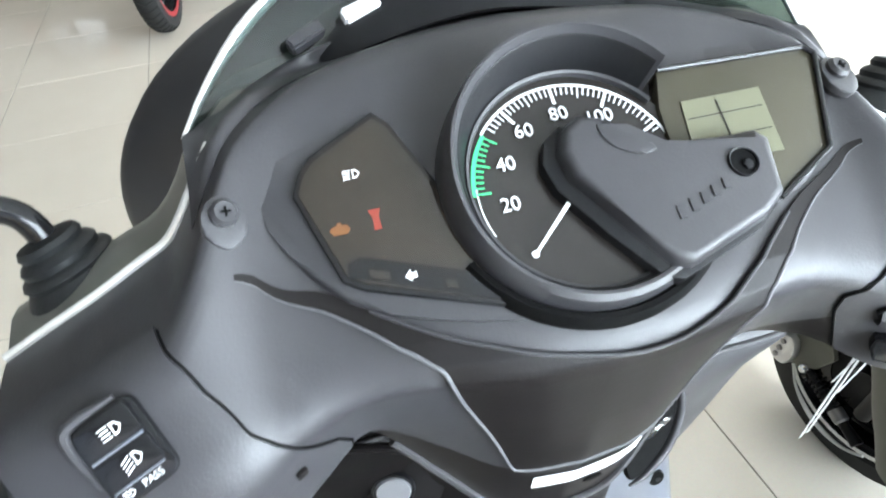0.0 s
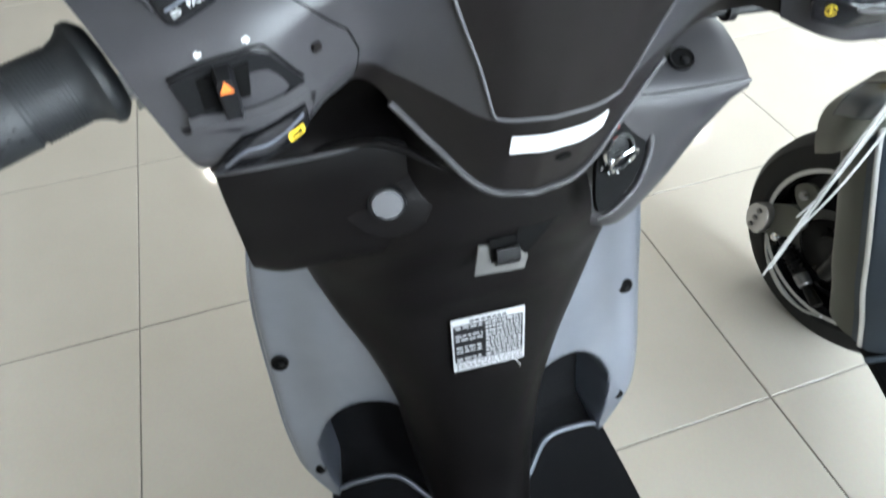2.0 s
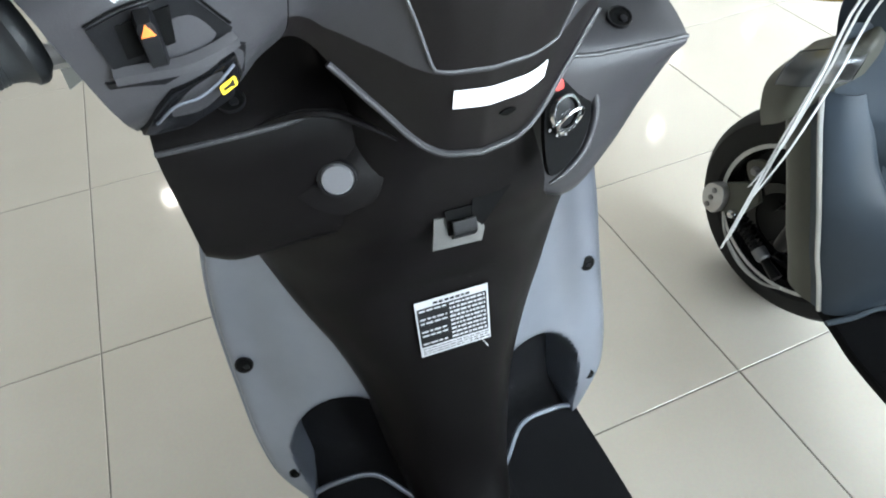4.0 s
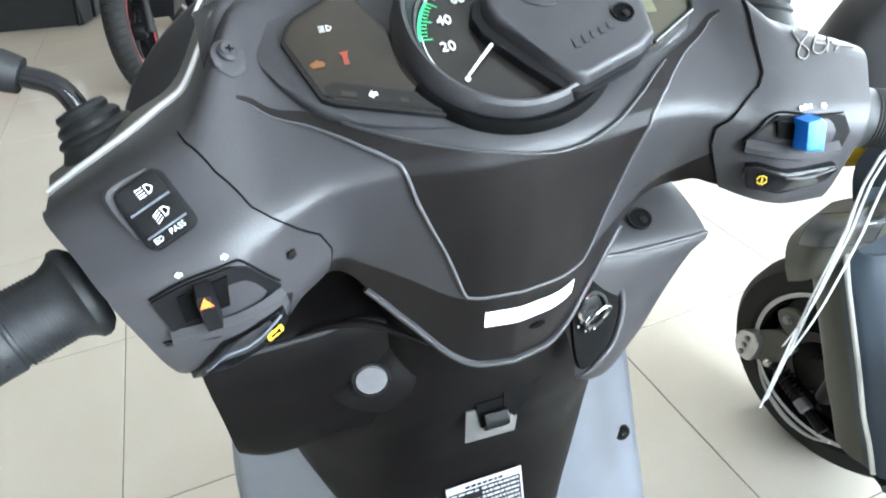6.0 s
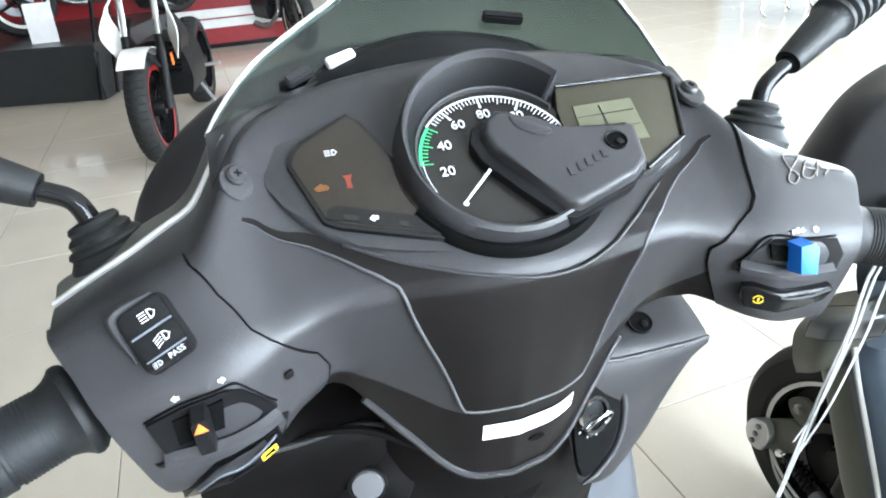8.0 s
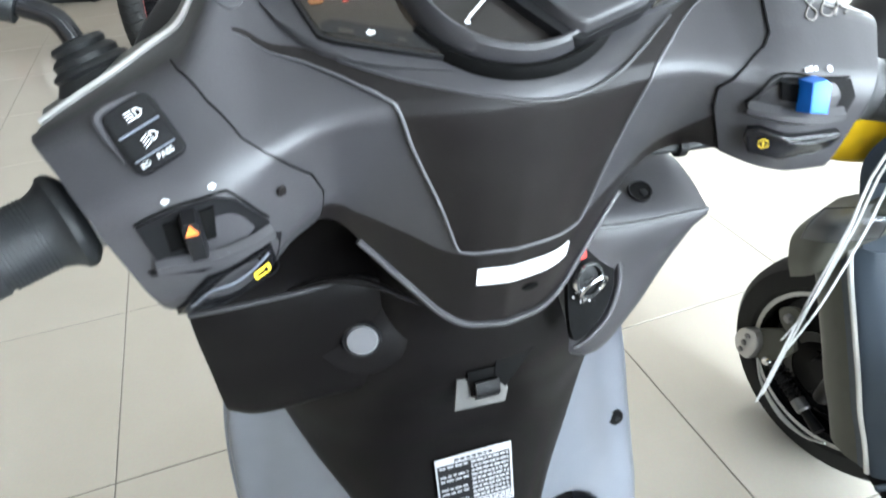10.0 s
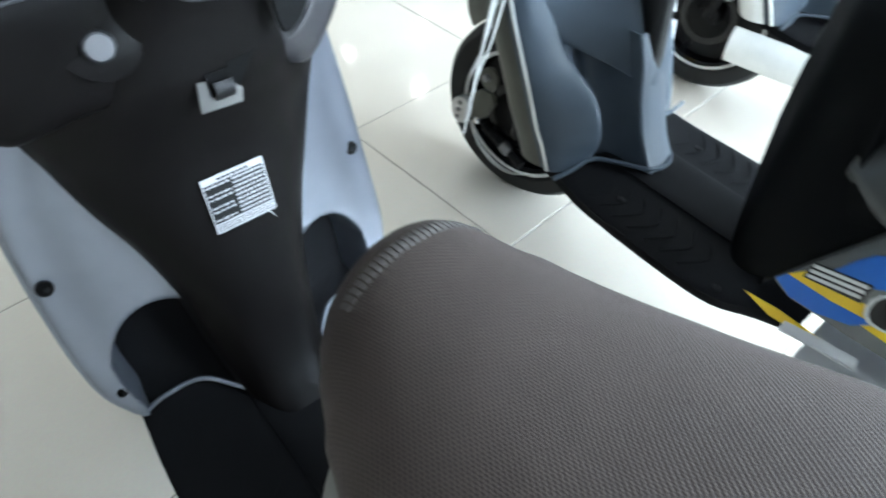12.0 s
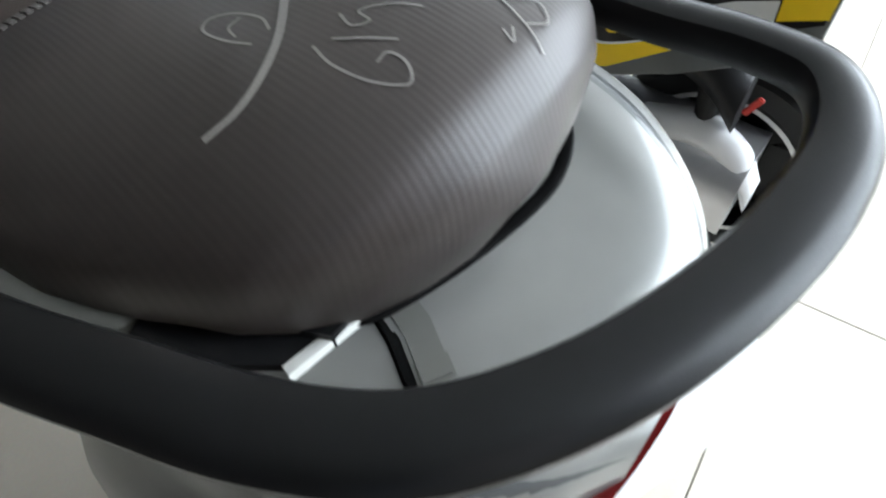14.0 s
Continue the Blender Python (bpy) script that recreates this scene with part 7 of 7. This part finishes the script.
# ---- far end of the showroom ----
def motorcycle(label, paint, accent, at, heading, lift=0.0):
    """A naked motorcycle; its front wheel touches the ground at the given place."""
    m = thing("motorcycle", label, "motorcycle", "motorcycles on show")

    def disc(name, y, r, width, mat, rim_mat, parts=True):
        ax = Matrix.Translation((0, y, r)) @ Matrix.Rotation(radians(90), 4, "Y")
        rim = r * 0.74
        w = part(name, lathe([(rim, -width * 0.40), (rim + 0.012, -width * 0.5), (r - 0.028, -width * 0.47), (r - 0.008, -width * 0.30), (r, 0), (r - 0.008, width * 0.30), (r - 0.028, width * 0.47), (rim + 0.012, width * 0.5), (rim, width * 0.40)], ax, 60), mat, m, "treaded black tyre")
        for k in range(44):
            a = 2 * math.pi * k / 44
            q = ax @ Matrix.Rotation(a, 4, "Z")
            for sd in (-1, 1):
                part("tread_block", tube([q @ Vector((r + 0.0015, 0.0, sd * 0.004)), q @ Vector((r - 0.004, 0.012, sd * width * 0.26)), q @ Vector((r - 0.020, 0.016, sd * width * 0.44))], 0.0045, 5), M_TYRE, w)
        part("rim", lathe([(rim - 0.022, -width * 0.30), (rim + 0.004, -width * 0.42), (rim + 0.004, width * 0.42), (rim - 0.022, width * 0.30), (rim - 0.026, 0), (rim - 0.022, -width * 0.30)], ax, 48), M_GLOSS, w)
        part("rim_stripe", merged(*[lathe([(rim - 0.020, sd * width * 0.44), (rim + 0.006, sd * width * 0.46)], ax, 48) for sd in (-1, 1)]), rim_mat, w, "red band round the rim")
        for k in range(6):
            a = 2 * math.pi * k / 6
            part("spoke", tube([ax @ Vector((q * math.cos(a + t), q * math.sin(a + t), 0.0)) for q, t in ((0.03, -0.15), (rim * 0.6, 0.0), (rim - 0.01, 0.12))], [0.016, 0.010, 0.013], 8, 8), M_GLOSS, w)
        part("brake_disc", lathe([(0.075, 0.062), (0.140, 0.062), (0.140, 0.066), (0.075, 0.066), (0.075, 0.062)], ax, 40), M_STEEL, w)
        part("hub", lathe([(0, -0.07), (0.035, -0.07), (0.045, -0.04), (0.045, 0.05), (0.03, 0.075), (0, 0.075)], ax, 24), M_BLACK, w)
        return w

    disc("front_wheel", 0.0, 0.30, 0.115, M_TYRE, accent)
    disc("rear_wheel", -1.33, 0.30, 0.14, M_TYRE, M_GLOSS)
    for sx in (-1, 1):
        part("fork_leg", tube([(sx * 0.085, 0.0, 0.29), (sx * 0.088, -0.10, 0.52), (sx * 0.090, -0.16, 0.66)], [0.026, 0.026, 0.024], 14, 10), M_BLACK, m, "black fork leg")
        part("fork_tube", tube([(sx * 0.090, -0.155, 0.65), (sx * 0.090, -0.24, 0.86)], 0.019, 14), M_CHROME, m)
        part("reflector", box(-0.004, 0.004, -0.02, 0.02, -0.035, 0.035, 0.003, Matrix.Translation((sx * 0.118, -0.20, 0.52))), M_ORANGE, m, "orange side reflector")
        part("tank_shroud", loft([[(sx * (0.10 + 0.06 * k), -0.30 + 0.10 * k, 0.92 - 0.10 * k), (sx * (0.15 + 0.05 * k), -0.20 + 0.09 * k, 0.80 - 0.12 * k), (sx * (0.12 + 0.03 * k), -0.24 + 0.05 * k, 0.66 - 0.14 * k)] for k in (0, 0.5, 1)], 10, 10, thick=0.006), paint, m, "painted tank shroud")
        part("radiator_scoop", loft([[(sx * 0.13, y, z), (sx * 0.17, y - 0.03, z - 0.10), (sx * 0.14, y - 0.07, z - 0.20)] for y, z in ((-0.22, 0.70), (-0.34, 0.74), (-0.48, 0.72))], 8, 8, thick=0.008), M_BLACK, m)
        part("footrest", tube([(sx * 0.14, -0.78, 0.36), (sx * 0.27, -0.78, 0.37)], 0.012, 8), M_ALU, m)
    part("front_mudguard", grid([[(x, 0.325 * math.cos(a) * (1 - 2.2 * x * x) , 0.30 + 0.325 * math.sin(a) * (1 - 2.2 * x * x)) for x in np.linspace(-0.07, 0.07, 9)] for a in np.linspace(radians(52), radians(128), 24)], thick=0.004), paint, m, "glossy front mudguard")
    for sx in (-1, 1):
        part("mudguard_stay", loft([[(sx * 0.074, 0.06 + 0.03 * k, 0.60 - 0.02 * k), (sx * 0.094, 0.0 + 0.01 * k, 0.54 - 0.02 * k), (sx * 0.092, -0.05, 0.51)] for k in (0, 1)], 8, 4, thick=0.004), M_BLACK, m)
    part("headlamp", loft([[(x, -0.09 - 0.10 * (1 - k) - 3 * x * x, 0.86 + 0.20 * k) for x in (-0.10, -0.05, 0, 0.05, 0.10)] for k in (0, 0.4, 0.8, 1.0)], 16, 10, thick=0.02), M_GLOSS, m, "dark headlamp unit")
    part("handlebar", tube([(-0.38, -0.40, 1.04), (-0.20, -0.30, 1.06), (0, -0.26, 1.0), (0.20, -0.30, 1.06), (0.38, -0.40, 1.04)], 0.012, 10, 30), M_BLACK, m)
    part("tank", loft([[(x * w, y, z - 0.9 * (x * w) ** 2 * 8) for x in (-1, -0.6, 0, 0.6, 1)] for y, w, z in ((-0.26, 0.09, 0.96), (-0.38, 0.14, 1.02), (-0.54, 0.13, 1.0), (-0.68, 0.08, 0.90))], 18, 14, thick=0.01), paint, m, "painted fuel tank")
    part("engine", loft([[(x, y, z) for x, z in ((-0.15, 0.28), (-0.17, 0.40), (-0.11, 0.58), (0.11, 0.58), (0.17, 0.40), (0.15, 0.28))] for y in (-0.36, -0.42, -0.70, -0.80)], 18, 8, True, True), M_BLACK, m, "black engine block")
    for i in range(6):
        part("cooling_fin", box(-0.13, 0.13, -0.44, -0.30, 0.42 + 0.026 * i, 0.432 + 0.026 * i, 0.003), M_BLACK, m)
    part("exhaust", tube([(0.06, -0.30, 0.46), (0.10, -0.26, 0.34), (0.14, -0.50, 0.20), (0.15, -0.95, 0.26), (0.18, -1.35, 0.42)], [0.022, 0.022, 0.024, 0.04, 0.045], 12, 30), M_STEEL, m)
    part("seat", loft([[(x, y, z - 2.5 * x * x) for x in (-0.13, -0.07, 0, 0.07, 0.13)] for y, z in ((-0.66, 0.84), (-0.90, 0.82), (-1.15, 0.90), (-1.38, 0.94))], 14, 14, thick=0.05), M_SEATBLACK, m)
    part("tail_panel", loft([[(x, y, z) for x in (-0.10, 0, 0.10)] for y, z in ((-1.20, 0.86), (-1.40, 0.90), (-1.58, 0.93))], 8, 8, thick=0.03), paint, m)
    part("side_stand", tube([(-0.12, -0.75, 0.26), (-0.26, -0.72, 0.008)], 0.012, 8), M_STEEL, m)
    m.matrix_world = Matrix.Translation((*at, lift)) @ Matrix.Rotation(heading, 4, "Z")
    return m


def display_platform():
    p = thing("display_platform", "low black display platform with a grey kickboard", "platform")
    d = math.atan2(-0.20, 0.76)
    m = Matrix.Translation((-1.99, 5.37, 0)) @ Matrix.Rotation(d, 4, "Z")
    part("top", box(-2.4, 0.80, -0.02, 2.0, 0.37, 0.43, 0.006, m), M_BOARD, p)
    part("kickboard", box(-2.36, 0.76, 0.02, 1.96, 0.0, 0.37, 0.004, m), M_BOARD, p)
    c = thing("price_card", "white price card leaning on the black platform", "sign")
    part("card", box(-0.10, 0.10, -0.002, 0.002, 0.0, 0.30, 0.001, Matrix.Translation((-1.62, 5.50, 0.43)) @ Matrix.Rotation(radians(-14), 4, "X")), M_STRIP, c)
    part("card_back_leg", box(-0.01, 0.01, -0.002, 0.002, 0.0, 0.26, 0.001, Matrix.Translation((-1.62, 5.64, 0.43)) @ Matrix.Rotation(radians(14), 4, "X")), M_BLACK, c)
    e = thing("wheel_stand", "dark steel stand leaning against the platform", "stand")
    for q in (0.0, 0.22):
        part("stand_leg", tube([(-1.20 + q * 0.4, 5.45 + q, 0.74), (-1.27 + q * 0.4, 5.10 + q, 0.02)], 0.016, 10, 6), M_BLACK, e)
    part("stand_bar", tube([(-1.20, 5.45, 0.72), (-1.11, 5.67, 0.72)], 0.016, 10), M_BLACK, e)


def counter():
    c = thing("counter", "dark red counter with a silver band", "counter")
    part("body", box(-2.6, 0.45, 6.95, 7.6, 0.05, 1.05, 0.004), M_REDWALL, c)
    part("plinth", box(-2.56, 0.41, 7.0, 7.56, 0.0, 0.05), M_BLACK, c)
    for z in (0.21, 0.31):
        part("silver_band", box(-2.61, 0.46, 6.935, 6.955, z, z + 0.085, 0.004), M_DECALW, c, "satin silver band")
    part("top", box(-2.64, 0.49, 6.91, 7.64, 1.05, 1.09, 0.006), M_WHITEPAINT, c)


def chair(x, y, turn):
    """A visitor chair on chrome tube legs."""
    c = thing("visitor_chair", "black visitor chair on chrome tube legs", "chair", "visitor chairs")
    for sx in (-1, 1):
        part("leg_frame", tube([(sx * 0.24, 0.22, 0.44), (sx * 0.24, 0.24, 0.02), (sx * 0.24, -0.22, 0.012), (sx * 0.24, -0.24, 0.44), (sx * 0.24, -0.27, 0.85)], 0.012, 10, 40), M_CHROME, c, "chrome tube leg frame")
    part("seat", loft([[(x, y, 0.45 + 0.02 * math.cos(3 * x)) for x in (-0.23, -0.1, 0.1, 0.23)] for y in (-0.22, -0.05, 0.1, 0.24)], 14, 10, thick=0.05), M_SEATBLACK, c)
    part("backrest", loft([[(x, -0.26 - 0.03 * math.cos(3 * x), z) for x in (-0.23, -0.1, 0.1, 0.23)] for z in (0.55, 0.7, 0.85, 0.92)], 14, 10, thick=0.03), M_SEATBLACK, c)
    c.matrix_world = Matrix.Translation((x, y, 0)) @ Matrix.Rotation(radians(turn), 4, "Z")


motorcycle("white motorcycle with red rim bands and silver forks", M_WHITEPAINT, M_REDBAND, (-0.67, 3.40), radians(172), 0.0)
motorcycle("white motorcycle parked before the red counter", M_WHITEPAINT, M_DECALW, (0.42, 6.30), radians(200), 0.0)
motorcycle("black motorcycle on the display platform", M_BLACK, M_DECALW, (-1.85, 6.0), radians(120), 0.43)
display_platform()
counter()
for cx, cy, ct in ((5.1, 4.9, 200), (5.8, 5.0, 190), (5.9, 6.1, 20)):
    chair(cx, cy, ct)
